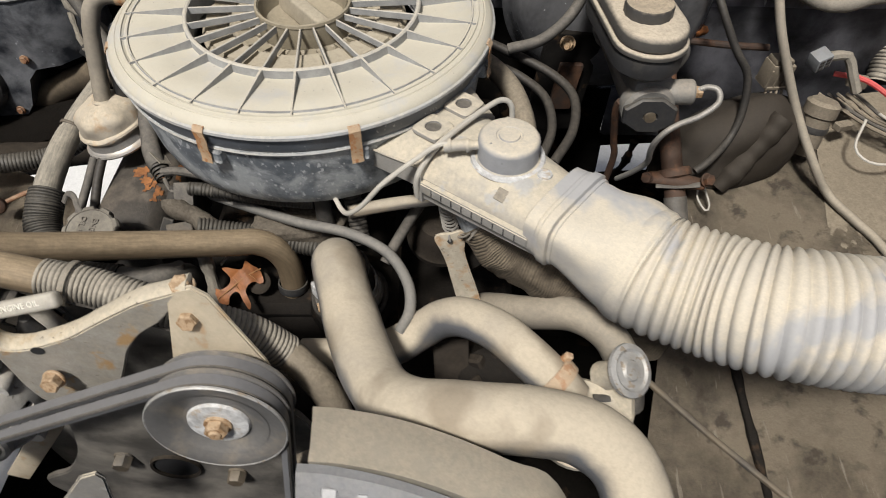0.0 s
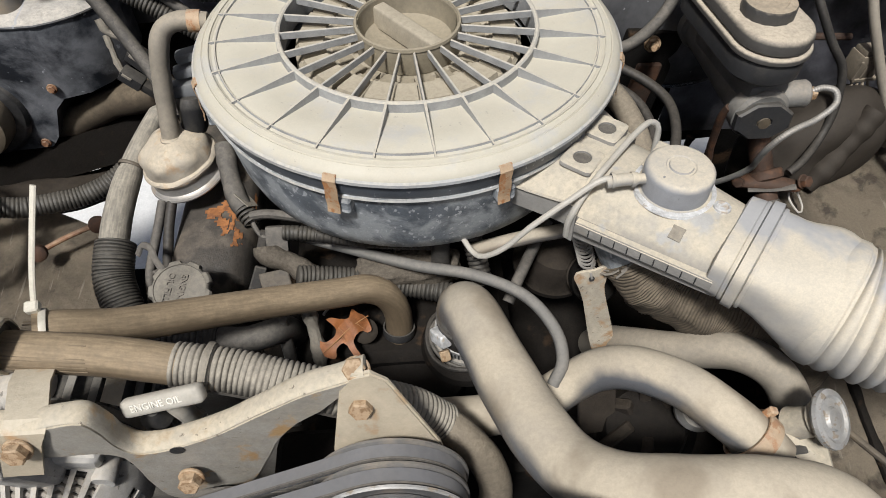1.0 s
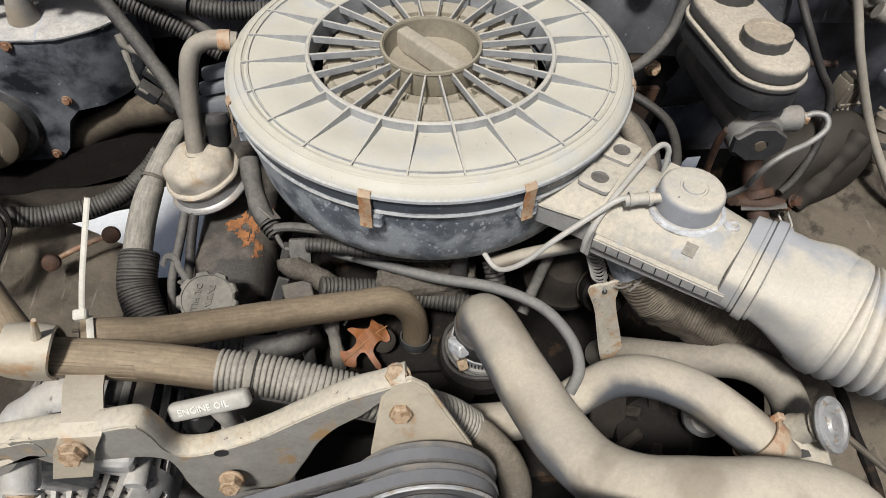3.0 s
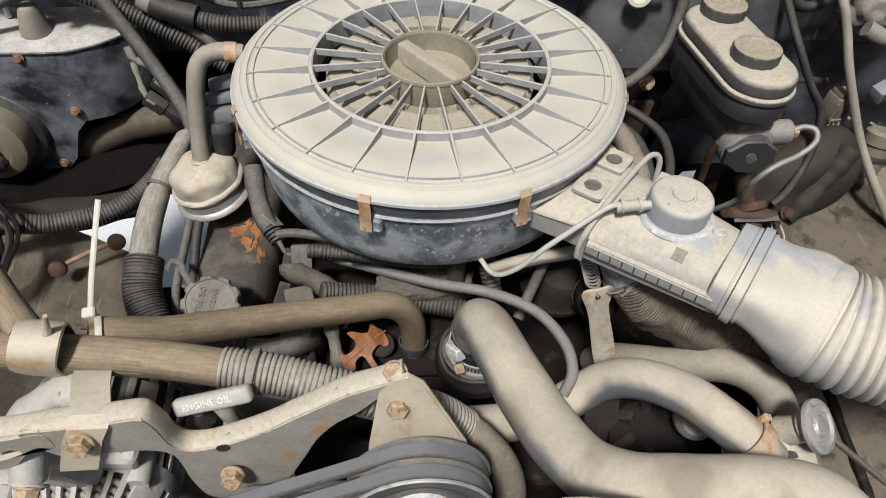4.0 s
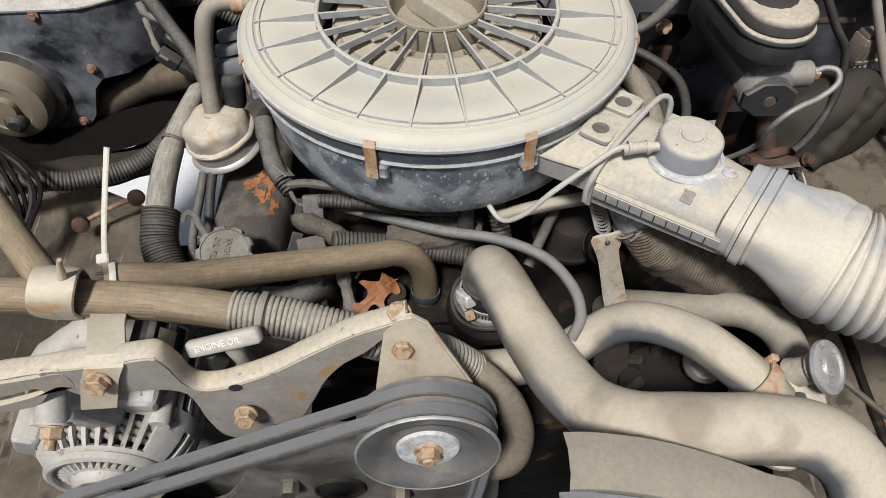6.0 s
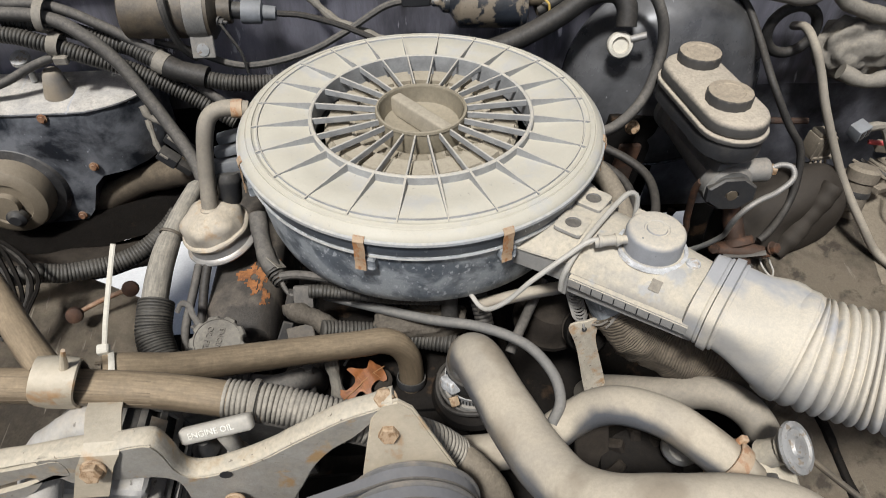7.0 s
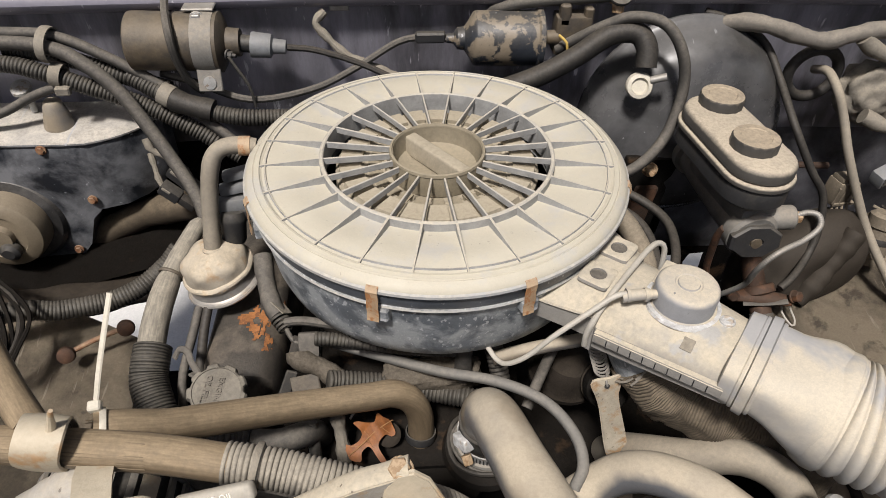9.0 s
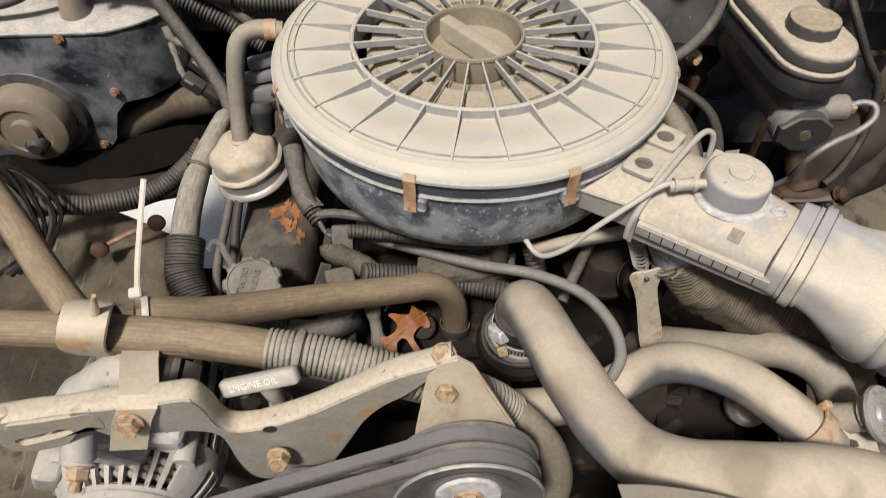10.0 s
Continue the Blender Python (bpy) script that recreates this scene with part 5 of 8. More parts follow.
part("nut", nose_up(hexbolt((PX, -0.3357, PZ), (0, -1, 0), 0.0135, 0.0065, 0.0095, 0.002)), BOLT, pulley, "rusted hub nut")


def hull(points):
    """The convex outline of points in a plane, turning left."""
    ps = sorted(points)
    def half(seq):
        out = []
        for p in seq:
            while len(out) > 1 and (out[-1][0] - out[-2][0]) * (p[1] - out[-2][1]) - (out[-1][1] - out[-2][1]) * (p[0] - out[-2][0]) <= 1e-12:
                out.pop()
            out.append(p)
        return out[:-1]
    return half(ps) + half(ps[::-1])


def belt(name, y, width, thick, label):
    """A belt round the idler, the alternator and the crank pulley."""
    pts = []
    for cx, cz, r in ((PX, PZ, 0.0425), (AX, AZ, 0.0300), (-0.100, 0.480, 0.070)):
        pts += [(cx + r * math.cos(a), cz + r * math.sin(a)) for a in (2 * math.pi * k / 72 for k in range(72))]
    line = hull(pts)
    bm = bmesh.new()
    rings = []
    n = len(line)
    for i, p in enumerate(line):
        a, b = Vector(line[i - 1]), Vector(line[(i + 1) % n])
        d = (b - a).normalized()
        out = Vector((d.y, 0, -d.x))
        q = Vector((p[0], 0, p[1]))
        rings.append([bm.verts.new(Vector((w.x, yy, w.z))) for w, yy in ((q + out * thick, y - width / 2), (q + out * thick, y + width / 2), (q - out * thick, y + width * 0.33), (q - out * thick, y - width * 0.33))])
    for r, s in zip(rings, rings[1:] + rings[:1]):
        for k in range(4):
            bm.faces.new((r[k], r[(k + 1) % 4], s[(k + 1) % 4], s[k]))
    ob = thing(name, label, "drive belt", (PX, y, PZ + 0.05), "drive belts")
    part("band", nose_up(bm), BELT, ob)
    ridge = bmesh.new()
    rows = []
    for i, p in enumerate(line):
        a, b = Vector(line[i - 1]), Vector(line[(i + 1) % n])
        d = (b - a).normalized()
        q = Vector((p[0], 0, p[1])) + Vector((d.y, 0, -d.x)) * thick
        rows.append([ridge.verts.new(Vector((q.x, y + s, q.z)) + Vector((d.y, 0, -d.x)) * h) for s, h in ((-width / 2 - 0.0003, -0.0010), (-width / 2 + 0.0002, 0.0005), (-width / 2 + 0.0012, 0.0006), (-width / 2 + 0.0014, -0.0004))])
    for r, s in zip(rows, rows[1:] + rows[:1]):
        for k in range(4):
            ridge.faces.new((r[k], r[(k + 1) % 4], s[(k + 1) % 4], s[k]))
    part("frayed_edge", nose_up(ridge), RUBBER_DUSTY, ob, "pale worn edge of the belt")
    return ob


AX, AZ = -0.2770, 0.7850
belt("drive_belt", -0.3180, 0.0092, 0.0028, "smooth worn black drive belt")
belt("drive_belt", -0.3322, 0.0092, 0.0028, "smooth worn black drive belt")
crank = thing("crank_pulley", "dark double-groove crank pulley below the belts", "pulley", (-0.100, -0.33, 0.50))
part("wheel", nose_up(lathe([(0, 0), (0.068, 0), (0.071, 0.002), (0.066, 0.006), (0.066, 0.010), (0.071, 0.014), (0.071, 0.017), (0.066, 0.021), (0.066, 0.025), (0.071, 0.029), (0.068, 0.031), (0.02, 0.034), (0, 0.034)], (-0.100, -0.3085, 0.480), (0, -1, 0), 48)), PULLEY, crank)
part("nut", nose_up(hexbolt((-0.100, -0.3415, 0.480), (0, -1, 0), 0.018, 0.009, 0.014)), BOLT, crank)
alternator = thing("alternator", "dusty cast aluminium alternator with slotted housing", "alternator", (-0.235, -0.26, 0.76))
AC = Vector((AX, 0, AZ))
part("core", lathe([(0, -0.301), (0.024, -0.300), (0.0378, -0.292), (0.0450, -0.285), (0.0545, -0.272), (0.0550, -0.185), (0.0450, -0.180), (0, -0.180)], AC, (0, 1, 0), 48), PARTS_BLACK, alternator)
for k in range(3):
    part("winding", sweep([AC + Vector(((0.0465 + 0.0035 * k) * math.sin(a), -0.2865 + 0.0045 * k + 0.0012 * math.sin(31 * a), (0.0465 + 0.0035 * k) * math.cos(a))) for a in (2 * math.pi * j / 90 for j in range(90))], 0.0026, 8, 0.002, None, True), FILTER_GREY, alternator, "grey wound stator coils")
part("hub", lathe([(0, -0.312), (0.020, -0.312), (0.024, -0.309), (0.027, -0.302), (0.0270, -0.299), (0.0274, -0.294), (0, -0.294)], AC, (0, 1, 0), 40), ALUMINIUM, alternator)


def slotted(profile, slot_rows, sectors, thick, axis_at, phase=0.0, solid=()):
    """A turned shell (radius, y) with windows through the rows named."""
    bm = bmesh.new()
    n = sectors * 6
    rings = [[bm.verts.new(axis_at + Vector((r * math.sin(a), y, r * math.cos(a)))) for a in (2 * math.pi * (k + phase) / n for k in range(n))] for r, y in profile]
    for i, (a, b) in enumerate(zip(rings, rings[1:])):
        for k in range(n):
            if i in slot_rows and k % 6 in (1, 2, 3, 4) and not any(a <= k // 6 < b and i in on for on, a, b in solid):
                continue
            bm.faces.new((a[k], a[(k + 1) % n], b[(k + 1) % n], b[k]))
    bmesh.ops.recalc_face_normals(bm, faces=bm.faces[:])
    bmesh.ops.solidify(bm, geom=bm.faces[:], thickness=thick)
    return bm


part("front_housing", slotted([(0.0235, -0.306), (0.0275, -0.3045), (0.0315, -0.3025), (0.0365, -0.3005), (0.0400, -0.3000), (0.0445, -0.2985), (0.0480, -0.2950), (0.0530, -0.2890), (0.0580, -0.2810), (0.0615, -0.2730),
                               (0.0635, -0.2660), (0.0642, -0.2600), (0.0645, -0.2350), (0.0635, -0.2335)], (1, 2, 6, 7, 8, 11), 34, 0.004, AC, 0.0, (((6, 7, 8), 5, 7), ((1, 2, 6, 7, 8), 14, 18), ((6, 7, 8), 29, 31), ((11,), 0, 3), ((11,), 9, 34))), ALUMINIUM, alternator, "pale cast front housing with slots")
part("face_ring", lathe([(0.0385, -0.3005), (0.0392, -0.3040), (0.0420, -0.3048), (0.0452, -0.3030), (0.0462, -0.2985), (0.0385, -0.3005)], AC, (0, 1, 0), 64), ALUMINIUM, alternator, "raised cast ring between the slots")
part("stator_ring", lathe([(0.0560, -0.2335), (0.0655, -0.2335), (0.0660, -0.2320), (0.0655, -0.2255), (0.0560, -0.2255), (0.0560, -0.2335)], AC, (0, 1, 0), 64), BROWN_CAN, alternator)
part("rear_housing", slotted([(0.0615, -0.2255), (0.0635, -0.2240), (0.0640, -0.2150), (0.0635, -0.2030), (0.0630, -0.1890), (0.0610, -0.1830), (0.0550, -0.1750), (0.0370, -0.1700), (0.0010, -0.1690)], (1, 2, 3), 24, 0.003, AC), FILTER_GREY, alternator, "grey rear housing with slots")
for a in (18.0, 52.0, 140.0, 262.0, 318.0):
    part("housing_lug", lathe([(0, 0), (0.0085, 0), (0.0092, 0.002), (0.0092, 0.034), (0.0080, 0.036), (0, 0.036)], AC + Vector((0.0590 * math.sin(radians(a)), -0.2780, 0.0590 * math.cos(radians(a)))), (0, 1, 0), 20), ALUMINIUM, alternator)
part("shoulder", join(box((0.030, 0.040, 0.050), (-0.2680, -0.2680, 0.8560), (14, -10, 0), 0.010, 3), box((0.050, 0.030, 0.022), (-0.2500, -0.2580, 0.8460), (8, 14, 0), 0.008, 3), box((0.020, 0.036, 0.040), (-0.3290, -0.2700, 0.8180), (8, 24, 0), 0.007, 3)), ALUMINIUM, alternator, "rough cast shoulder under the mounting ear")
part("ear", join(box((0.026, 0.024, 0.040), (-0.2640, -0.2800, 0.8880), (20, -18, 0), 0.007, 3), lathe([(0, 0), (0.0100, 0), (0.0106, 0.002), (0.0112, 0.036), (0, 0.038)], (-0.2655, -0.3060, 0.9000), (0.05, 0.70, 0.70), 28)), ALUMINIUM, alternator)
part("ear_washer", lathe([(0, 0), (0.0112, 0), (0.0118, 0.0010), (0.0112, 0.0024), (0, 0.0024)], (-0.2655, -0.3065, 0.8990), (-0.1, -0.75, -0.30), 28), ALUMINIUM, alternator)
part("ear_bolt", hexbolt((-0.2655, -0.3085, 0.8980), (-0.1, -0.80, -0.40), 0.0125, 0.008, 0.0090, 0.008), BOLT, alternator)
part("side_arm", sweep([(-0.222, -0.258, 0.936), (-0.246, -0.262, 0.932), (-0.268, -0.266, 0.918), (-0.284, -0.270, 0.902), (-0.296, -0.276, 0.872)], 0.0125, 14, 0.006, wavy(0.08, 0.008), False, 0.7), ALUMINIUM, alternator)
part("sticker", plate([(-0.007, -0.012), (0.007, -0.012), (0.007, 0.012), (-0.007, 0.012)], 0.0004, (-0.2330, -0.212, 0.8360), (0, 40, 0), 0), TAN_STEEL, alternator, "small tan label")
part("pulley", nose_up(lathe([(0, 0), (0.0295, 0), (0.0295, 0.002), (0.024, 0.006), (0.024, 0.010), (0.0295, 0.014), (0.0295, 0.016), (0.024, 0.020), (0.024, 0.024), (0.0295, 0.028), (0.0295, 0.030), (0.012, 0.031), (0, 0.031)], (AX, -0.3098, AZ), (0, -1, 0), 48)), PULLEY, alternator)

# strap and band clamp that hold the hoses
strap = thing("hose_strap", "bent tan steel strap with a band clamp round the hoses", "bracket", (-0.225, -0.30, 0.92))
strap_line = [(-0.2230, -0.256, 0.9490), (-0.2155, -0.275, 0.9620), (-0.2085, -0.2985, 0.9650), (-0.2095, -0.3055, 0.9610), (-0.2155, -0.3075, 0.9505), (-0.2285, -0.3090, 0.9175)]
bm = bmesh.new()
rows = []
for i, p in enumerate(strap_line):
    q = Vector(strap_line[min(i + 1, 5)]) - Vector(strap_line[max(i - 1, 0)])
    nrm = Vector((1, 0, 0)).cross(q).normalized() * 0.0022
    rows.append([bm.verts.new(Vector(p) + Vector((sx * 0.0112, 0, 0)) + s * nrm) for sx, s in ((-1, 0), (1, 0), (1, 1), (-1, 1))])
for a, b in zip(rows, rows[1:]):
    for k in range(4):
        bm.faces.new((a[k], a[(k + 1) % 4], b[(k + 1) % 4], b[k]))
bm.faces.new(rows[0])
bm.faces.new(rows[-1][::-1])
part("strip", bm, TAN_STEEL, strap)
band = bmesh.new()
rows = []
for k in range(48):
    a = 2 * math.pi * k / 48
    peak = math.exp(-(((a - radians(80)) / radians(48)) ** 2))
    r, w, lift = 0.0142 + 0.0105 * peak, 0.0150, 0.009 * peak
    c = Vector((-0.2560 + lift, -0.2440 - r * math.cos(a) - 0.006 * peak, 0.9525 + r * math.sin(a)))
    out = Vector((0, -math.cos(a), math.sin(a)))
    rows.append([band.verts.new(c + Vector((sx * w, 0.12 * sx * -w, 0)) + out * h) for sx, h in ((-1, 0), (-0.96, 0.0016), (-0.4, 0.0026), (0.4, 0.0026), (0.96, 0.0016), (1, 0), (0, 0.0004))])
for a, b in zip(rows, rows[1:] + rows[:1]):
    for k in range(7):
        band.faces.new((a[k], a[(k + 1) % 7], b[(k + 1) % 7], b[k]))
edge = [row[5].co + Vector((-0.004, 0, 0)) for row in rows]
part("band", band, TAN_STEEL, strap, "dusty pale band pinched over the hose")
# brown face closes the hollow and stands for the shadow under the band
band_shadow = bmesh.new()
band_shadow.faces.new([band_shadow.verts.new(p) for p in edge])
part("band_shadow", band_shadow, DUSTY_BROWN, strap, "brown cap under the band, in the tone of its shadow")
part("band_tail", sweep([(-0.2430, -0.2520, 0.974), (-0.2395, -0.2520, 0.982), (-0.2360, -0.2530, 0.992), (-0.2330, -0.2540, 0.9990)], 0.0016, 10, 0.003, lambda run, share: 2.2 - 1.4 * share), TAN_STEEL, strap)
part("bolt", hexbolt((-0.2155, -0.3085, 0.9510), (0, -0.95, 0.3), 0.0115, 0.005, 0.0078), BOLT, strap)
tie = thing("cable_tie", "off-white nylon cable tie standing upright from the hose", "cable tie", (-0.245, -0.21, 0.93))
part("tail", sweep([(-0.2290, -0.2230, 0.963), (-0.2250, -0.214, 0.980), (-0.2200, -0.200, 1.000), (-0.2145, -0.184, 1.0215)], 0.0021, 8, 0.006, None, False, 0.6), OFFWHITE, tie)
part("head", box((0.008, 0.007, 0.006), (-0.2295, -0.2250, 0.9620), (15, 0, 10), 0.001, 1), OFFWHITE, tie)
part("loop", clamp_band((-0.2265, -0.2325, 0.9480), (1, 0.3, -0.3), 0.0122, 0.004, 0.0012), OFFWHITE, tie)

# dipstick
dip = thing("dipstick", "dipstick with a pale plastic pull reading engine oil", "dipstick", (-0.145, -0.27, 0.90))
d0, d1 = Vector((-0.1735, -0.281, 0.936)), Vector((-0.1235, -0.281, 0.951))
ang = math.degrees(math.atan2(d1.z - d0.z, d1.x - d0.x))
mid = (d0 + d1) / 2
part("pull", box(((d1 - d0).length - 0.001, 0.0090, 0.0112), mid, (-34, -ang, 0), 0.0040, 4), PULL, dip)
part("word", lettering("ENGINE OIL", 0.0060, pose(*mid, -34, -ang, 0) @ pose(-0.002, -0.0046, 0.0006, 90, 0, 0), 0.0005), LETTER, dip, "raised words engine oil", 0)
part("stem", sweep([mid + Vector((0.001, 0.003, -0.004)), (-0.1455, -0.2770, 0.926), (-0.1442, -0.2750, 0.912), (-0.1438, -0.2720, 0.892)], 0.0058, 14, 0.004), PULL, dip)
part("collar", lathe([(0, -0.020), (0.0068, -0.020), (0.0072, -0.002), (0.0080, 0), (0.0080, 0.0028), (0.0066, 0.0034), (0, 0.0034)], (-0.1440, -0.2738, 0.8990), (0.02, -0.15, 1), 28), ALUMINIUM, dip)
part("tube_mouth", join(box((0.016, 0.014, 0.030), (-0.1660, -0.2700, 0.8960), (10, 12, 10), 0.005, 2), lathe([(0, 0), (0.009, 0), (0.010, 0.004), (0.004, 0.016), (0, 0.017)], (-0.1655, -0.2710, 0.9040), (0.1, -0.2, 1), 18)), PARTS_BLACK, dip, "black plastic tube mouth")

# ---- coolant side ----
RH = [(0.0360, -0.160, 0.798), (0.0345, -0.164, 0.832), (0.0320, -0.172, 0.857), (0.0355, -0.186, 0.8705), (0.0422, -0.208, 0.8748), (0.0562, -0.252, 0.8792), (0.0705, -0.290, 0.8852), (0.086, -0.318, 0.8945), (0.106, -0.336, 0.909), (0.138, -0.3455, 0.921),
      (0.178, -0.348, 0.921), (0.212, -0.352, 0.913), (0.236, -0.366, 0.898), (0.247, -0.392, 0.878), (0.250, -0.430, 0.86), (0.25, -0.47, 0.84)]
rad = thing("radiator_hose", "thick dusty grey radiator hose with two bends", "hose", (0.12, -0.33, 0.88))
part("hose", sweep(RH, 0.0214, 28, 0.004, wavy(0.015, 0.02)), HOSE_GREY, rad)
# the black cuff reaches up to stand for the hose's shadow side
part("cuff", sweep([(0.0362, -0.1600, 0.800), (0.0355, -0.1625, 0.822), (0.0340, -0.1665, 0.842)], 0.0243, 28, 0.004), RUBBER, rad, "dark rubber cuff under the clamp, also the hose's shadow side")
hc = thing("hose_clamp", "steel worm-drive clamp at the thermostat end of the radiator hose", "hose clamp", (0.023, -0.165, 0.82))
part("band", clamp_band((0.0362, -0.1625, 0.8150), (-0.04, -0.15, 1), 0.0256, 0.0105), ZINC, hc)
for k in range(15):
    a = radians(198 + 6.5 * k)
    q = Vector((0.0362, -0.1625, 0.8150)) + 0.0266 * Vector((math.cos(a), math.sin(a), 0)) + Vector((0, 0, 0.0266 * (0.15 * math.sin(a) + 0.04 * math.cos(a))))
    part("slot", box((0.0012, 0.0013, 0.0058), q, (0, 0, math.degrees(a)), 0, 1), PARTS_BLACK, hc)
part("screw_box", box((0.0105, 0.019, 0.0125), (0.0132, -0.1770, 0.8260), (-24, 8, 28), 0.0032, 3), CORRODED, hc)
part("screw", hexbolt((0.0150, -0.1850, 0.8185), (0.25, -0.75, -0.6), 0.008, 0.007, 0.0045), BOLT, hc)
outlet = thing("thermostat_outlet", "dark thermostat outlet flange on the manifold", "outlet", (0.036, -0.160, 0.78))
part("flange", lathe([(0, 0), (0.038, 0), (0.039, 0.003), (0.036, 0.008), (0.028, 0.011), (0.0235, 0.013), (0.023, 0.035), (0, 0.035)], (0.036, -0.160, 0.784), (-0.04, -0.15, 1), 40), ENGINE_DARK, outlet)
part("rim", lathe([(0.023, 0), (0.0290, 0.001), (0.0296, 0.004), (0.0280, 0.0075), (0.023, 0.008), (0.023, 0)], (0.0362, -0.1612, 0.8010), (-0.04, -0.15, 1), 40), FILTER_GREY, outlet, "dusty grey outlet rim")
part("wire_ring", sweep([(0.036 + 0.0335 * math.cos(a), -0.1625 + 0.0335 * math.sin(a), 0.8015 + 0.003 * math.sin(3 * a)) for a in (2 * math.pi * k / 12 for k in range(12))], 0.0022, 8, 0.004, None, True), RUBBER, outlet)
part("wire_ring", sweep([(0.0355 + 0.0305 * math.cos(a), -0.1620 + 0.0305 * math.sin(a), 0.8030 + 0.002 * math.sin(2 * a + 1)) for a in (2 * math.pi * k / 12 for k in range(12))], 0.0016, 8, 0.004, None, True), RUBBER_DUSTY, outlet)
byp = thing("bypass_hose", "dusty grey bypass hose arching to its clamp", "hose", (0.14, -0.26, 0.86))
part("hose", sweep([(0.010, -0.250, 0.832), (0.045, -0.250, 0.834), (0.079, -0.245, 0.838), (0.105, -0.237, 0.852), (0.122, -0.238, 0.870), (0.140, -0.2495, 0.889), (0.163, -0.270, 0.901), (0.183, -0.290, 0.900), (0.199, -0.304, 0.893), (0.211, -0.314, 0.883)], 0.0152, 22, 0.004, wavy(0.012, 0.03)), HOSE_GREY, byp)
part("cuff", sweep([(0.1955, -0.3010, 0.8950), (0.2030, -0.3070, 0.8895), (0.2110, -0.3140, 0.8830)], 0.0160, 22, 0.003), HOSE_GREY, byp)
ret = thing("heater_return_hose", "dusty grey heater return hose behind the bypass hose", "hose", (0.2, -0.21, 0.83))
part("hose", sweep([(0.156, -0.146, 0.750), (0.159, -0.165, 0.784), (0.172, -0.187, 0.813), (0.194, -0.206, 0.835), (0.228, -0.222, 0.855), (0.254, -0.238, 0.850), (0.268, -0.256, 0.830), (0.272, -0.272, 0.80)], 0.0142, 22, 0.004, wavy(0.012, 0.03)), TUBE_TAN, ret)
part("cuff", sweep([(0.2670, -0.2540, 0.8330), (0.2700, -0.2620, 0.8200), (0.2720, -0.2720, 0.8000)], 0.0150, 20, 0.004), RUBBER_DUSTY, ret, "dark cuff at the hose end")
bc = thing("bypass_clamp", "rusted spring clamp on the end of the bypass hose", "hose clamp", (0.206, -0.304, 0.87))
part("band", clamp_band((0.1990, -0.3040, 0.8925), (0.70, -0.55, -0.45), 0.0170, 0.011, 0.0014), RUST_CLIP, bc)
part("ear", box((0.006, 0.005, 0.008), (0.2075, -0.295, 0.908), (0, 25, 0), 0.001, 1), RUST_CLIP, bc)
fit_ = thing("coolant_fitting", "dusty aluminium coolant fitting with a round spotted cap", "coolant fitting", (0.235, -0.30, 0.84))
part("body", join(box((0.050, 0.030, 0.022), (0.236, -0.303, 0.858), (0, 8, -10), 0.009, 3), lathe([(0, 0), (0.0115, 0), (0.0105, 0.006), (0.0098, 0.022), (0.0125, 0.020), (0.0125, 0.024), (0, 0.024)], (0.2400, -0.2860, 0.8680), (0.42, -0.30, 0.85), 20), lathe([(0, 0), (0.030, 0), (0.032, 0.002), (0.031, 0.005), (0, 0.006)], (0.2190, -0.3200, 0.8600), (-0.05, -0.25, 1), 36)), BRACKET, fit_)
part("slot", sweep([(0.2300, -0.3050, 0.8708), (0.2420, -0.3040, 0.8695)], 0.0032, 8, 0.003, None, False, 0.4), PARTS_BLACK, fit_)
part("cap", lathe([(0, 0), (0.0178, 0), (0.0192, 0.002), (0.0188, 0.0045), (0.0150, 0.0055), (0.0130, 0.0040), (0.008, 0.0042), (0.0065, 0.0062), (0, 0.0065)], (0.2520, -0.2930, 0.8880), (0.50, -0.38, 0.78), 40), ZINC, fit_, "round spotted zinc cap")
part("rim_bolt", hexbolt((0.224, -0.316, 0.874), (-0.1, -0.6, 0.8), 0.010, 0.004, 0.0075), PARTS_BLACK, fit_)
tagged(part("steel_tube", sweep([(-0.10, -0.080, 0.846), (-0.058, -0.104, 0.855), (-0.005, -0.135, 0.868), (0.041, -0.155, 0.877), (0.076, -0.178, 0.879), (0.094, -0.206, 0.876), (0.097, -0.229, 0.869), (0.089, -0.242, 0.858)], 0.0046, 14, 0.004), TUBE_GREY),
       "thin grey dusty tube curving under the air cleaner", "tube")

lever = thing("throttle_lever", "rust-stained tan throttle lever with a return spring hole", "lever", (0.13, -0.17, 0.84))
part("blade", plate(smooth_outline([(-0.012, 0.006), (-0.006, 0.0105), (0.004, 0.009), (0.011, 0.010), (0.014, 0.004), (0.0110, -0.007), (0.0088, -0.02), (0.0088, -0.086), (-0.0088, -0.086), (-0.0090, -0.02)], 0.003), 0.0022, (0.128, -0.1650, 0.8795), (80, -14, 4)), LEVER, lever)
# small black disc gives the eye its dark opening
part("eye", lathe([(0, 0), (0.0022, 0), (0.0022, 0.0004), (0, 0.0004)], (0.128, -0.1685, 0.8826), (0, -0.95, 0.35), 14), PARTS_BLACK, lever)
spring = []
for k in range(0, 10 * 12 + 1):
    s = k / (10 * 12)
    c = Vector((0.1225, -0.1290, 0.8990)).lerp(Vector((0.1285, -0.1500, 0.8800)), s)
    a = 2 * math.pi * 10 * s
    spring.append(c + 0.0062 * (math.cos(a) * Vector((1, 0, 0)) + math.sin(a) * Vector((0, 0.85, 0.5))))
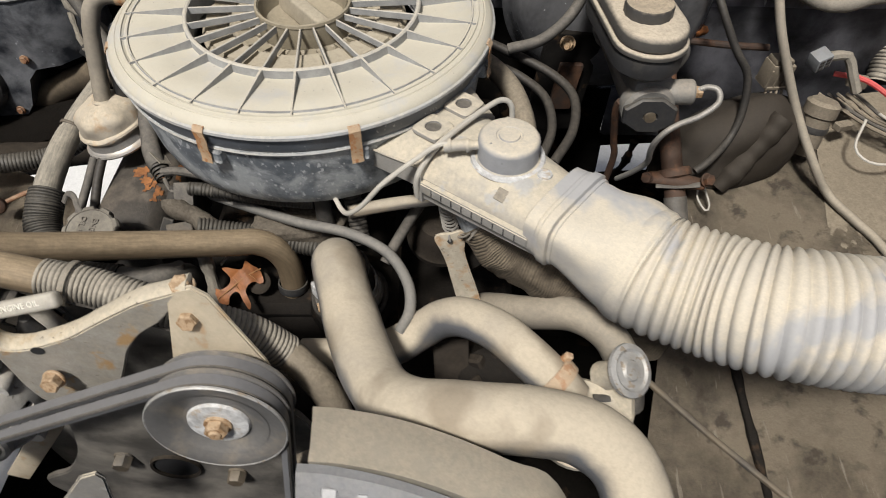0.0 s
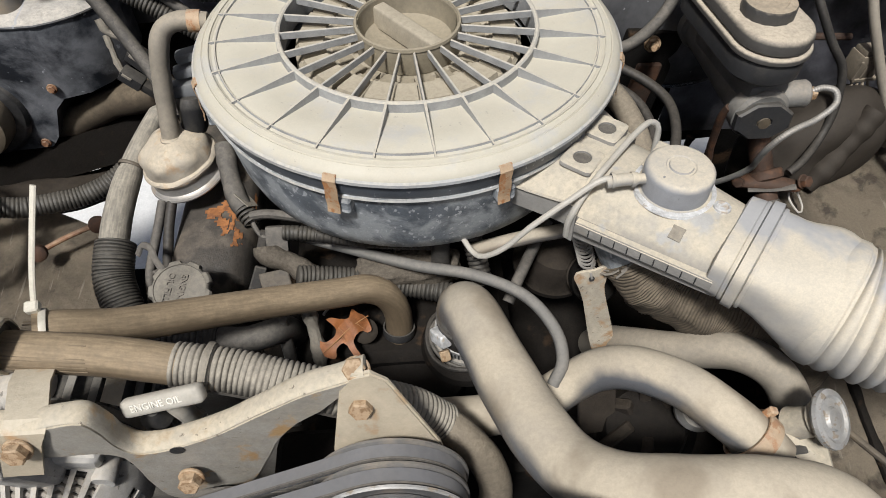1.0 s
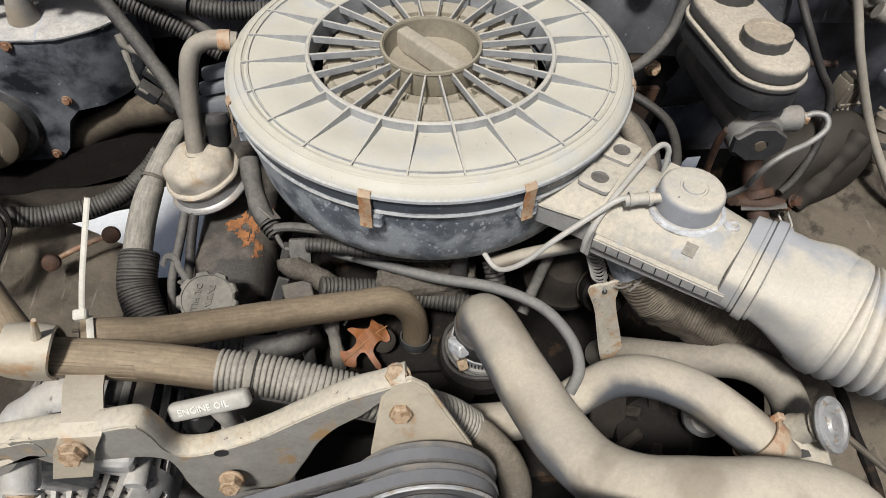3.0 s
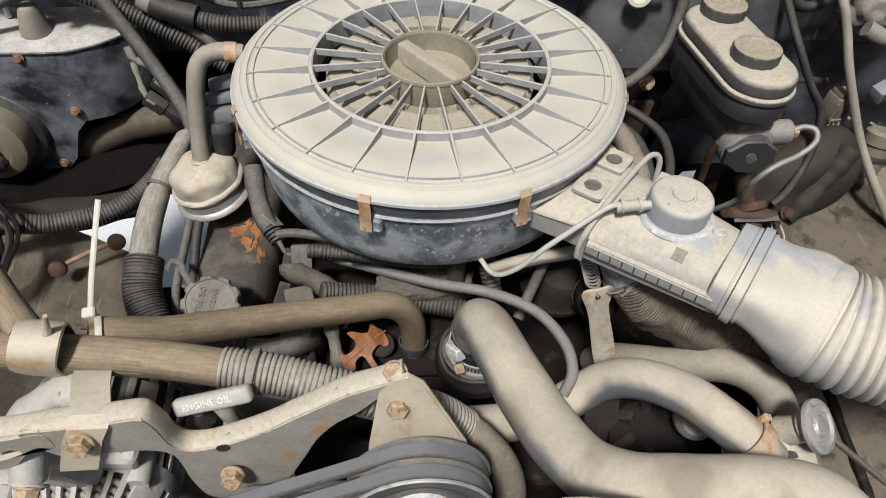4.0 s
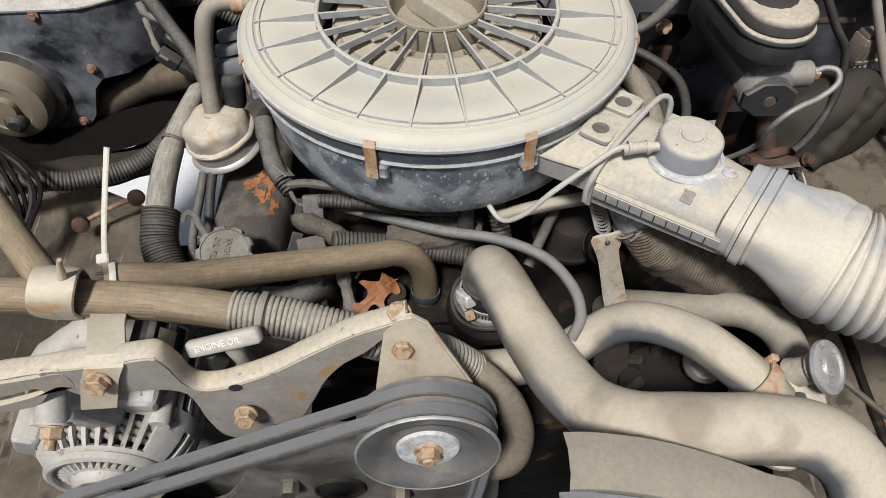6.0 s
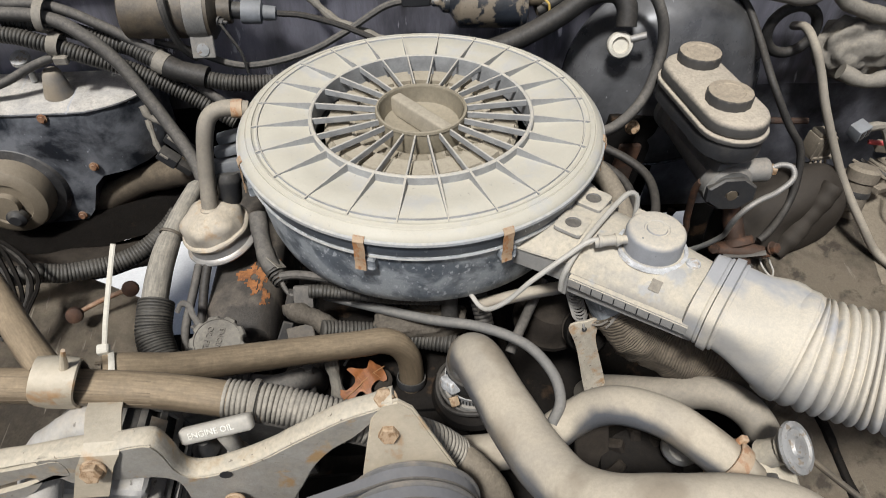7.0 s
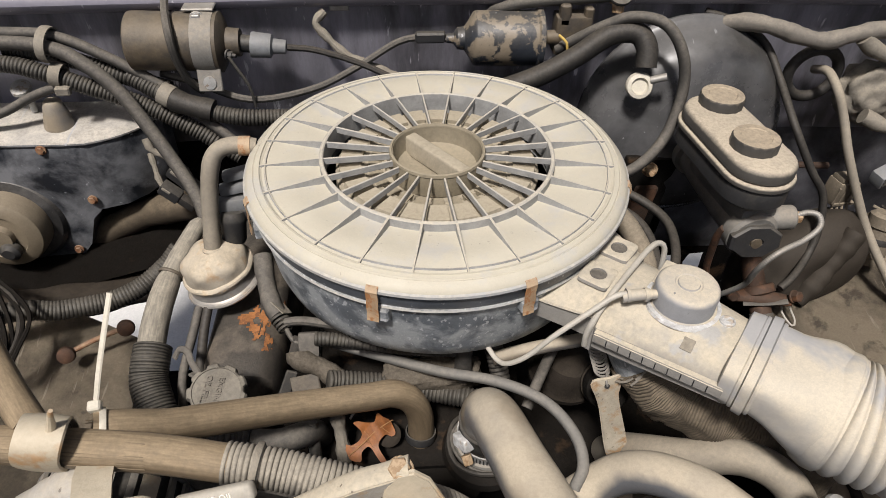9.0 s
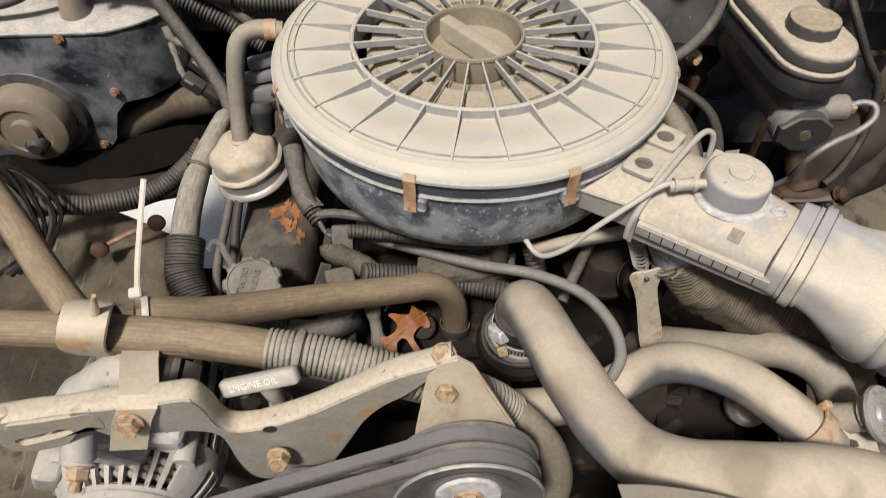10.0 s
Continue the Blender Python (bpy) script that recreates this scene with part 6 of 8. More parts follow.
tagged(part("return_spring", sweep([(0.1190, -0.1200, 0.912)] + spring + [(0.1300, -0.1580, 0.8830), (0.1280, -0.1685, 0.8830), (0.1270, -0.1660, 0.8870)], 0.0010, 6, 0.0025), WIRE_STEEL), "dull steel return spring hooked to the lever", "spring")

leaf_outline = [(0.0098, 0.0179), (0.0045, 0.0214), (0.0018, 0.0143), (-0.0054, 0.0139), (-0.0125, 0.0152), (-0.0164, 0.0139), (-0.0143, 0.0116), (-0.0098, 0.0071), (-0.0089, 0.0027), (-0.0116, -0.0018), (-0.0179, -0.0054), (-0.0241, -0.0045), (-0.0205, -0.0143), (-0.0179, -0.0179), (-0.0098, -0.0188),
                (-0.0089, -0.0116), (-0.0045, -0.0071), (-0.0009, -0.008), (0.0027, -0.0134), (0.0071, -0.0196), (0.0107, -0.0223), (0.0116, -0.0179), (0.0071, -0.0107), (0.0054, -0.0054), (0.008, 0), (0.0125, 0.0027), (0.017, 0.0009), (0.0205, 0.0036), (0.0161, 0.0139)]
leaf = thing("oak_leaf", "dry orange-brown oak leaf fallen on the engine", "leaf", (-0.055, -0.148, 0.80))
lie = pose(-0.0640, -0.1600, 0.8110, 39, 4, 2)
bm = plate(smooth_outline(leaf_outline, 0.0014), 0.0004, (0, 0, 0), (0, 0, 0), 0)
bmesh.ops.triangulate(bm, faces=bm.faces[:])
bmesh.ops.subdivide_edges(bm, edges=bm.edges[:], cuts=2)
for v in bm.verts:
    across = 0.64 * v.co.x - 0.77 * v.co.y
    v.co.z += 12.0 * across**2 - 8.0 * v.co.x**2 + 0.003 * noise.noise(v.co * 80)
bm.transform(lie)
part("blade", bm, LEAF, leaf)
part("midrib", sweep([lie @ Vector(p) for p in ((-0.020, -0.014, -0.0008), (-0.008, -0.004, 0.0006), (0.004, 0.007, 0.0006), (0.018, 0.015, -0.0012))], 0.0005, 6, 0.003), LEAF_VEIN, leaf, "pale midrib")
for a_, b_ in (((-0.004, -0.001), (0.006, -0.015)), ((-0.002, 0.001), (-0.011, 0.011)), ((0.005, 0.008), (0.006, 0.018)), ((0.008, 0.0095), (0.015, 0.004)), ((-0.011, -0.006), (-0.019, -0.006))):
    part("vein", sweep([lie @ Vector((*a_, 0.0007)), lie @ Vector(((a_[0] + b_[0]) / 2, (a_[1] + b_[1]) / 2, 0.0007)), lie @ Vector((*b_, 0.0))], 0.00025, 5, 0.003), LEAF_VEIN, leaf)

# ---- fan shroud ----
shroud = thing("fan_shroud", "dusty beige fan shroud edge with a grey label strip", "fan shroud", (0.13, -0.41, 0.90))
edge = [(0.0507, -0.3562, 0.9522), (0.0690, -0.3567, 0.9506), (0.1006, -0.3615, 0.9476), (0.1322, -0.3691, 0.9417), (0.1635, -0.3795, 0.9346), (0.1897, -0.3873, 0.9230), (0.2150, -0.4320, 0.8950)]
fall = [(0, 0, 0), (0.001, -0.010, 0.001), (0.001, -0.022, -0.003), (0.000, -0.029, -0.008), (0.000, -0.031, -0.020), (0.000, -0.033, -0.075)]
bm = bmesh.new()
line = curve_points(edge, 0.006)
rows = [[bm.verts.new(p + Vector(f)) for p in line] for f in fall]
for a, b in zip(rows, rows[1:]):
    for k in range(len(line) - 1):
        bm.faces.new((a[k], a[k + 1], b[k + 1], b[k]))
bmesh.ops.solidify(bm, geom=bm.faces[:], thickness=0.0025)
part("shell", bm, SHROUD, shroud)
line = curve_points([(x - 0.006, y - 0.0315, z - 0.0095) for x, y, z in edge], 0.006)
strip = bmesh.new()
rows = [[strip.verts.new(p + Vector(f)) for p in line] for f in ((0, 0.002, 0), (0, -0.0035, 0.0012), (0, -0.0060, -0.0010), (0, -0.0190, -0.0130), (0, -0.0240, -0.0240), (0, -0.0250, -0.0400))]
for a, b in zip(rows, rows[1:]):
    for k in range(len(line) - 1):
        strip.faces.new((a[k], a[k + 1], b[k + 1], b[k]))
bmesh.ops.solidify(strip, geom=strip.faces[:], thickness=0.0025)
part("label_strip", strip, LABEL_BLUE, shroud, "blue-grey moulded strip with worn raised marks")
for k, w in enumerate((0.008, 0.006, 0.009, 0.007, 0.010, 0.006)):
    q = line[3 + 3 * k]
    part("raised_mark", box((w, 0.0014, 0.009), (q.x, q.y - 0.0127, q.z - 0.0068), (-47, 0, -5), 0.0004, 1), LABEL_BLUE, shroud)

# ---- firewall side ----
coil = thing("ignition_coil", "brown oxidised ignition coil strapped to the firewall", "ignition coil", (-0.2720, 0.23, 0.96))
part("can", lathe([(0, 0), (0.028, 0), (0.031, 0.002), (0.0315, 0.006), (0.0310, 0.088), (0.0325, 0.090), (0.0325, 0.097), (0.026, 0.101), (0.016, 0.104), (0.015, 0.118), (0, 0.118)], (-0.3220, 0.232, 0.998), (1, 0, -0.03), 44), BROWN_CAN, coil)
part("band", clamp_band((-0.2400, 0.232, 0.9955), (1, 0, -0.03), 0.0316, 0.022, 0.0016), FILTER_GREY, coil)
part("foot", box((0.026, 0.003, 0.026), (-0.2380, 0.2030, 0.965), (-18, 0, 0), 0.001, 1), FILTER_GREY, coil)
part("screw", lathe([(0, 0), (0.0075, 0), (0.0070, 0.0025), (0, 0.003)], (-0.2380, 0.2015, 0.962), (0, -1, 0.3), 20), ZINC, coil)
part("top_tab", box((0.034, 0.020, 0.003), (-0.2440, 0.242, 1.031), (0, 0, 0), 0.001, 1), WIRE_STEEL, coil)
part("tab_bolt", hexbolt((-0.2440, 0.228, 1.024), (0, -1, 0), 0.012, 0.006, 0.008), ZINC, coil)
part("lead_cap", lathe([(0, 0), (0.0135, 0), (0.0140, 0.002), (0.0130, 0.022), (0.0085, 0.024), (0.0078, 0.038), (0, 0.038)], (-0.1930, 0.232, 0.992), (1, 0, -0.1), 28), CONNECTOR, coil, "grey rubber lead cap")
part("nose", lathe([(0, 0), (0.0125, 0), (0.0125, 0.006), (0.0095, 0.009), (0.0095, 0.030), (0, 0.030)], (-0.2160, 0.232, 0.9945), (1, 0, -0.08), 24), PARTS_BLACK, coil, "black coil nose")
part("terminal", hexbolt((-0.2160, 0.212, 0.990), (0.9, -0.4, 0), 0.007, 0.005, 0.006, 0.005), PARTS_BLACK, coil)
cable("coil_lead", [(-0.1540, 0.232, 0.988), (-0.1220, 0.232, 0.984), (-0.0720, 0.225, 0.970), (-0.0220, 0.210, 0.950), (0.0, 0.195, 0.935)], 0.0038, RUBBER, "black coil lead running behind the air cleaner")
cable("coil_wire", [(-0.2140, 0.206, 0.990), (-0.2060, 0.204, 0.975), (-0.1970, 0.204, 0.955), (-0.1940, 0.204, 0.93)], 0.0017, RUBBER_DUSTY, "thin wire from the coil terminal")
cable("filter_wire", [(-0.2766, 0.2400, 1.0420), (-0.2766, 0.2300, 1.0340), (-0.2690, 0.2000, 1.0210), (-0.2670, 0.1970, 0.9930), (-0.2620, 0.2050, 0.9640), (-0.2520, 0.215, 0.945)], 0.0044, RUBBER_DUSTY, "grey wire draped over the coil")

can = thing("relay_can", "black scuffed cylindrical canister on the firewall", "canister", (0.09, 0.23, 0.96))
part("can", lathe([(0, -0.030), (0.005, -0.030), (0.006, -0.022), (0.012, -0.018), (0.013, -0.010), (0.020, -0.005), (0.0285, 0), (0.0300, 0.003), (0.0305, 0.070), (0.0325, 0.072), (0.0325, 0.077), (0.030, 0.078), (0, 0.078)], (0.054, 0.232, 0.996), (1, 0, -0.01), 44),
     CHIPPED, can)
part("port", lathe([(0, 0), (0.008, 0), (0.008, 0.018), (0, 0.018)], (0.132, 0.228, 0.998), (1, 0, 0), 20), BROWN_CAN, can)
part("valve_block", box((0.040, 0.026, 0.044), (0.166, 0.236, 1.000), (0, 0, 0), 0.003, 2), BROWN_CAN, can)
part("post", box((0.012, 0.014, 0.024), (0.155, 0.230, 1.024), (0, 0, 0), 0.002, 1), BROWN_CAN, can)
part("post", box((0.010, 0.012, 0.020), (0.182, 0.230, 1.022), (0, 0, 0), 0.002, 1), BROWN_CAN, can)
cable("yellow_wire", [(0.148, 0.215, 1.006), (0.156, 0.208, 1.000), (0.158, 0.208, 0.985)], 0.0015, YELLOW_WIRE, "short yellow wire at the canister")
part_pipe = [(0.070, 0.262, 1.005), (0.078, 0.252, 1.018), (0.088, 0.243, 1.026), (0.105, 0.238, 1.033), (0.14, 0.236, 1.037), (0.18, 0.232, 1.041), (0.206, 0.232, 1.043)]
cable("vent_pipe", part_pipe, 0.0065, RUBBER_DUSTY, "grey pipe bolted under the cowl lip", "pipe", 12)
tagged(part("pipe_eyelet", lathe([(0.006, -0.002), (0.0125, -0.002), (0.0130, 0), (0.0125, 0.002), (0.006, 0.002), (0.006, -0.002)], (0.214, 0.230, 1.043), (0, -0.5, 1), 24), RUBBER_DUSTY), "grey eyelet at the end of the pipe", "eyelet")
tagged(part("lip_bolt", hexbolt((0.214, 0.232, 1.036), (0, -0.3, -1), 0.012, 0.010, 0.010), BOLT), "rusted bolt holding the pipe under the cowl", "bolt")
cable("plug_wire", [(0.026, 0.232, 0.996), (0.00, 0.236, 0.996), (-0.03, 0.238, 0.990), (-0.08, 0.225, 0.965), (-0.13, 0.215, 0.945), (-0.20, 0.212, 0.935), (-0.26, 0.222, 0.952), (-0.30, 0.235, 0.957)], 0.0042, RUBBER_DUSTY, "grey wire along the firewall to the canister")
tagged(part("wire_plug", box((0.034, 0.010, 0.012), (0.006, 0.232, 0.998), (0, 0, 0), 0.002, 1), PARTS_BLACK), "flat black plug in the canister wire", "connector")
cable("frayed_loom", [(-0.112, 0.258, 1.018), (-0.122, 0.250, 1.008), (-0.112, 0.246, 0.995), (-0.09, 0.240, 0.975), (-0.06, 0.236, 0.962), (-0.02, 0.232, 0.945)], 0.0048, TAPE, "frayed taped loom hanging from the firewall", "loom", 10, 0.004, wavy(0.15, 0.004))
tagged(part("loom_clip", box((0.022, 0.008, 0.008), (-0.095, 0.262, 1.022), (0, 0, 0), 0.001, 1), WIRE_STEEL), "small steel clip under the cowl", "clip")

booster = thing("brake_booster", "large round black brake booster on the firewall", "brake booster", (0.30, 0.22, 0.82))
BC = (0.322, 0.262, 0.880)
part("shell", lathe([(0, 0), (0.1187, 0), (0.1240, 0.010), (0.1293, 0.012), (0.1304, 0.020), (0.1261, 0.024), (0.1230, 0.034), (0.1124, 0.058), (0.0954, 0.070), (0.0636, 0.078), (0, 0.080)], BC, (0.03, -1, 0.05), 80), BOOSTER, booster)
part("check_valve", lathe([(0, 0), (0.0140, 0), (0.0150, 0.002), (0.0150, 0.006), (0.0135, 0.009), (0.0095, 0.010), (0.0085, 0.006), (0, 0.006)], (0.236, 0.178, 0.963), (-0.15, -0.95, 0.35), 36), OFFWHITE, booster, "off-white round check valve")
part("valve_stub", sweep([(0.246, 0.172, 0.972), (0.262, 0.168, 0.978)], 0.0042, 12, 0.004), WIRE_STEEL, booster)
tagged(part("booster_hose", sweep([(0.239, 0.176, 0.985), (0.239, 0.186, 1.004), (0.228, 0.196, 1.016), (0.200, 0.200, 1.012), (0.165, 0.195, 0.990), (0.125, 0.190, 0.970), (0.08, 0.185, 0.955)], 0.0118, 20, 0.005), RUBBER), "thick black rubber vacuum hose to the booster", "hose")
cable("booster_line", [(0.150, 0.225, 0.985), (0.175, 0.215, 1.005), (0.198, 0.205, 1.022), (0.222, 0.196, 1.034), (0.252, 0.180, 1.032), (0.272, 0.165, 1.005), (0.278, 0.155, 0.965), (0.262, 0.135, 0.920), (0.228, 0.115, 0.895), (0.19, 0.11, 0.885)], 0.0062, RUBBER_DUSTY, "grey hose looping in front of the booster", "hose", 14, 0.005)
part("lip_ring", lathe([(0.1288, 0.011), (0.1320, 0.012), (0.1326, 0.017), (0.1300, 0.0205), (0.1288, 0.011)], BC, (0.03, -1, 0.05), 80), BOOSTER, booster)

master = thing("brake_master_cylinder", "grey cast brake master cylinder with a dusty twin-cap reservoir", "master cylinder", (0.32, 0.06, 0.85))


def stadium(a, b, r, z0, z1, bevel=0.004, n=14):
    """An upright slab with round ends."""
    a, b = Vector(a), Vector(b)
    d = (b - a).normalized()
    base = math.atan2(d.y, d.x)
    def ring(rr, z):
        pts = [a + rr * Vector((math.cos(base + math.pi / 2 + math.pi * k / n), math.sin(base + math.pi / 2 + math.pi * k / n))) for k in range(n + 1)]
        pts += [b + rr * Vector((math.cos(base - math.pi / 2 + math.pi * k / n), math.sin(base - math.pi / 2 + math.pi * k / n))) for k in range(n + 1)]
        return [(p.x, p.y, z) for p in pts]
    return loft([ring(r - bevel, z0), ring(r, z0 + bevel), ring(r, z1 - bevel), ring(r - 0.4 * bevel, z1 - 0.3 * bevel), ring(r - bevel, z1)])


RA, RB = (0.304, 0.120), (0.316, 0.032)
part("reservoir", stadium(RA, RB, 0.0340, 0.920, 0.944), PARTS_BLACK, master, "black reservoir body")
top_ = part("reservoir_lid", join(stadium(RA, RB, 0.0365, 0.943, 0.950, 0.002), stadium(RA, RB, 0.0335, 0.948, 0.966, 0.005)), RESERVOIR, master, "dusty beige reservoir lid")
for at in ((0.311, 0.130), (0.3125, 0.047)):
    bm = lathe([(0, 0.964), (0.0225, 0.964), (0.0232, 0.966), (0.0232, 0.975), (0.0220, 0.977), (0.0150, 0.9775), (0.0140, 0.9768), (0, 0.9772)], (*at, 0), (0, 0, 1), 60)
    for i, v in enumerate(bm.verts):
        if 0.965 < v.co.z < 0.976 and (v.co.xy - Vector(at)).length > 0.02 and (i // 2) % 2:
            v.co.xy = Vector(at) + (v.co.xy - Vector(at)) * 0.978
    part("cap", bm, RESERVOIR_CAP, top_, "ribbed dusty screw cap")
part("bore", lathe([(0, 0), (0.026, 0), (0.026, 0.010), (0.022, 0.014), (0.022, 0.135), (0.027, 0.137), (0.027, 0.150), (0.023, 0.153), (0, 0.153)], (0.316, 0.165, 0.882), (0.07, -1, -0.03), 32), FILTER_GREY, master)
part("casting_web", box((0.040, 0.110, 0.022), (0.320, 0.072, 0.898), (0, 0, 8), 0.006, 2), FILTER_GREY, master)
flange = lathe([(0, 0), (0.0285, 0), (0.0285, 0.006), (0.026, 0.008), (0.008, 0.008), (0.007, 0.005), (0, 0.005)], (0, 0, 0), (0, -1, 0), 8)
flange.transform(Matrix.Translation((0.3268, 0.0115, 0.8760)) @ Matrix.Rotation(radians(-8), 4, "X") @ Matrix.Diagonal((1.0, 1.0, 0.70, 1)) @ Matrix.Rotation(radians(22.5), 4, "Y"))
part("end_plug", flange, PARTS_BLACK, master, "black end flange with a round plug")
part("plug_core", lathe([(0, 0), (0.0062, 0), (0.0058, 0.003), (0, 0.0035)], (0.3268, 0.0060, 0.8760), (0.05, -1, 0.12), 18), BROWN_CAN, master)
part("foot", box((0.022, 0.022, 0.036), (0.314, 0.11, 0.904), (0, 0, 0), 0.004, 2), FILTER_GREY, master)
part("foot", box((0.030, 0.028, 0.040), (0.322, 0.035, 0.904), (0, 0, 0), 0.005, 2), FILTER_GREY, master)
part("side_port", lathe([(0, 0), (0.0130, 0), (0.0130, 0.030), (0.0115, 0.032), (0, 0.032)], (0.340, 0.030, 0.888), (1, -0.05, 0.05), 24), FILTER_GREY, master)
part("port_nut", hexbolt((0.372, 0.0285, 0.8895), (1, -0.05, 0.05), 0.011, 0.007, 0.006), BOLT, master)
cable("brake_line", [(0.374, 0.028, 0.891), (0.384, 0.026, 0.897), (0.393, 0.020, 0.897), (0.393, 0.012, 0.888), (0.376, 0.004, 0.878), (0.356, -0.003, 0.874), (0.343, -0.006, 0.866), (0.336, -0.004, 0.850), (0.337, 0.003, 0.832), (0.341, 0.014, 0.808), (0.334, 0.030, 0.779), (0.325, 0.05, 0.75)],
      0.0032, WIRE_STEEL, "bent steel brake line from the master cylinder", "brake line", 12, 0.0005, ribbed(0.0022, 0.09))
cable("front_brake_line", [(0.340, 0.075, 0.936), (0.354, 0.052, 0.934), (0.3605, 0.050, 0.925), (0.3630, 0.055, 0.911), (0.357, 0.060, 0.895), (0.345, 0.070, 0.884)], 0.0034, WIRE_STEEL, "short looped steel brake line", "brake line", 12, 0.003)
cable("rear_brake_line", [(0.300, 0.025, 0.880), (0.299, 0.030, 0.865), (0.309, 0.045, 0.812), (0.315, 0.050, 0.781), (0.31, 0.06, 0.70)], 0.0040, RUST_SHADED, "rusty brake line dropping from the master cylinder", "brake line", 10, 0.006)
shaft = thing("steering_shaft", "rusty steering shaft with a bolted coupling", "steering shaft", (0.36, 0.08, 0.66))
part("shaft", sweep([(0.3780, 0.190, 0.870), (0.3830, 0.140, 0.825), (0.3880, 0.100, 0.787), (0.3940, 0.068, 0.752), (0.398, 0.040, 0.728)], 0.0125, 20, 0.008), RUST_SHADED, shaft)
part("coupling", join(lathe([(0, 0), (0.019, 0), (0.021, 0.003), (0.021, 0.010), (0.016, 0.013), (0, 0.014)], (0.394, 0.066, 0.752), (0.15, -0.65, -0.60), 24),
                      sweep([(0.358, 0.058, 0.744), (0.374, 0.055, 0.747), (0.394, 0.050, 0.749), (0.414, 0.042, 0.751), (0.426, 0.037, 0.753)], 0.0085, 14, 0.004, lambda run, share: 0.75 + 0.5 * math.sin(math.pi * share) ** 0.5, False, 0.7),
                      hexbolt((0.424, 0.036, 0.762), (0.4, -0.7, 0.6), 0.012, 0.007, 0.008), hexbolt((0.362, 0.052, 0.750), (-0.5, -0.7, 0.5), 0.011, 0.006, 0.007)), RUST_SHADED, shaft, "rusty bolted coupling")
part("strap", sweep([(0.372, 0.045, 0.744), (0.395, 0.040, 0.748), (0.418, 0.033, 0.757)], 0.0042, 10, 0.004, None, False, 0.45), GREASY, shaft, "grey coupling strap")
part("joint", sweep([(0.397, 0.040, 0.730), (0.400, 0.018, 0.708), (0.404, -0.010, 0.680)], 0.0135, 18, 0.008), GREASY, shaft)

# right wiring
cable("main_loom", [(0.325, 0.268, 0.985), (0.362, 0.245, 1.006), (0.392, 0.225, 1.010), (0.428, 0.220, 1.000), (0.462, 0.220, 0.993), (0.491, 0.220, 1.000), (0.532, 0.220, 1.005), (0.589, 0.215, 0.990), (0.68, 0.21, 0.96)], 0.0098, TAPE_PALE, "thick taped wiring loom along the firewall", "loom", 16, 0.006, wavy(0.08, 0.008))
cable("branch_loom", [(0.505, 0.218, 0.998), (0.528, 0.215, 0.982), (0.602, 0.212, 0.960), (0.68, 0.20, 0.94)], 0.0095, TAPE, "taped branch of the wiring loom", "loom", 14, 0.006, wavy(0.08, 0.008))
cable("lower_loom", [(0.535, 0.20, 0.905), (0.565, 0.19, 0.895), (0.60, 0.185, 0.905), (0.68, 0.18, 0.93)], 0.0095, TAPE, "taped lower loom beside the firewall bag", "loom", 14, 0.006, wavy(0.1, 0.007))
grommet = thing("grommet", "black rubber grommet ring in the firewall", "grommet", (0.466, 0.245, 0.93))
part("ring", sweep([(0.4766 + 0.031 * math.cos(a), 0.2406, 0.9418 + 0.031 * math.sin(a)) for a in (2 * math.pi * k / 16 for k in range(16))], 0.0068, 14, 0.006, None, True), RUBBER, grommet)
cable("speedometer_cable", [(0.4793, 0.2442, 0.9454), (0.4802, 0.2187, 0.9551), (0.4835, 0.1923, 0.9435), (0.4939, 0.1771, 0.9165), (0.5065, 0.1529, 0.8738), (0.5401, 0.1187, 0.7999), (0.5678, 0.0760, 0.7489), (0.592, 0.058, 0.717), (0.613, 0.020, 0.711), (0.632, -0.014, 0.706), (0.66, -0.09, 0.690)],
      0.0054, TUBE_TAN, "grey cable through the grommet down to the fender", "cable", 14, 0.006)
cable("clutch_line", [(0.330, 0.262, 1.012), (0.3739, 0.2479, 1.0012), (0.4053, 0.2387, 0.9790), (0.4180, 0.2057, 0.9497), (0.4212, 0.1532, 0.9213), (0.4448, 0.1264, 0.8776), (0.464, 0.115, 0.850), (0.467, 0.100, 0.811), (0.457, 0.085, 0.782), (0.431, 0.060, 0.770), (0.414, 0.050, 0.762)], 0.0046, RUBBER, "black hose curving down beside the booster", "hose", 12, 0.006)
bag = bmesh.new()
bmesh.ops.create_icosphere(bag, subdivisions=4, radius=1.0)
for v in bag.verts:
    q = v.co.copy()
    v.co = Vector((0.566 + 0.052 * q.x, 0.235 + 0.030 * q.y, 0.918 + 0.042 * q.z)) + q * 0.012 * noise.noise(q * 3.2)
tagged(part("wrapped_connector", bag, TAPE, None, "", 180), "wiring junction wrapped in dusty plastic film", "wrapped connector")
conn = thing("wire_connector", "pale blue-grey multi-pin wire connector", "connector", (0.562, 0.155, 0.83))
part("shell", box((0.020, 0.018, 0.019), (0.562, 0.155, 0.845), (10, -15, 20), 0.0015, 2), CONNECTOR, conn)
for i in range(2):
    for j in range(3):
        m = pose(0.562, 0.155, 0.845, 10, -15, 20)
        part("pin_hole", box((0.0060, 0.0012, 0.0040), m @ Vector((-0.0042 + 0.0084 * i, -0.0091, -0.0058 + 0.0058 * j)), (10, -15, 20), 0.0003, 1), PARTS_BLACK, conn)
cable("connector_lead", [(0.575, 0.158, 0.847), (0.595, 0.158, 0.848), (0.605, 0.15, 0.83), (0.615, 0.14, 0.81)], 0.006, TAPE, "short lead behind the connector")
relay = thing("flasher_relay", "tan dusty relay with hanging wires", "relay", (0.52, 0.13, 0.78))
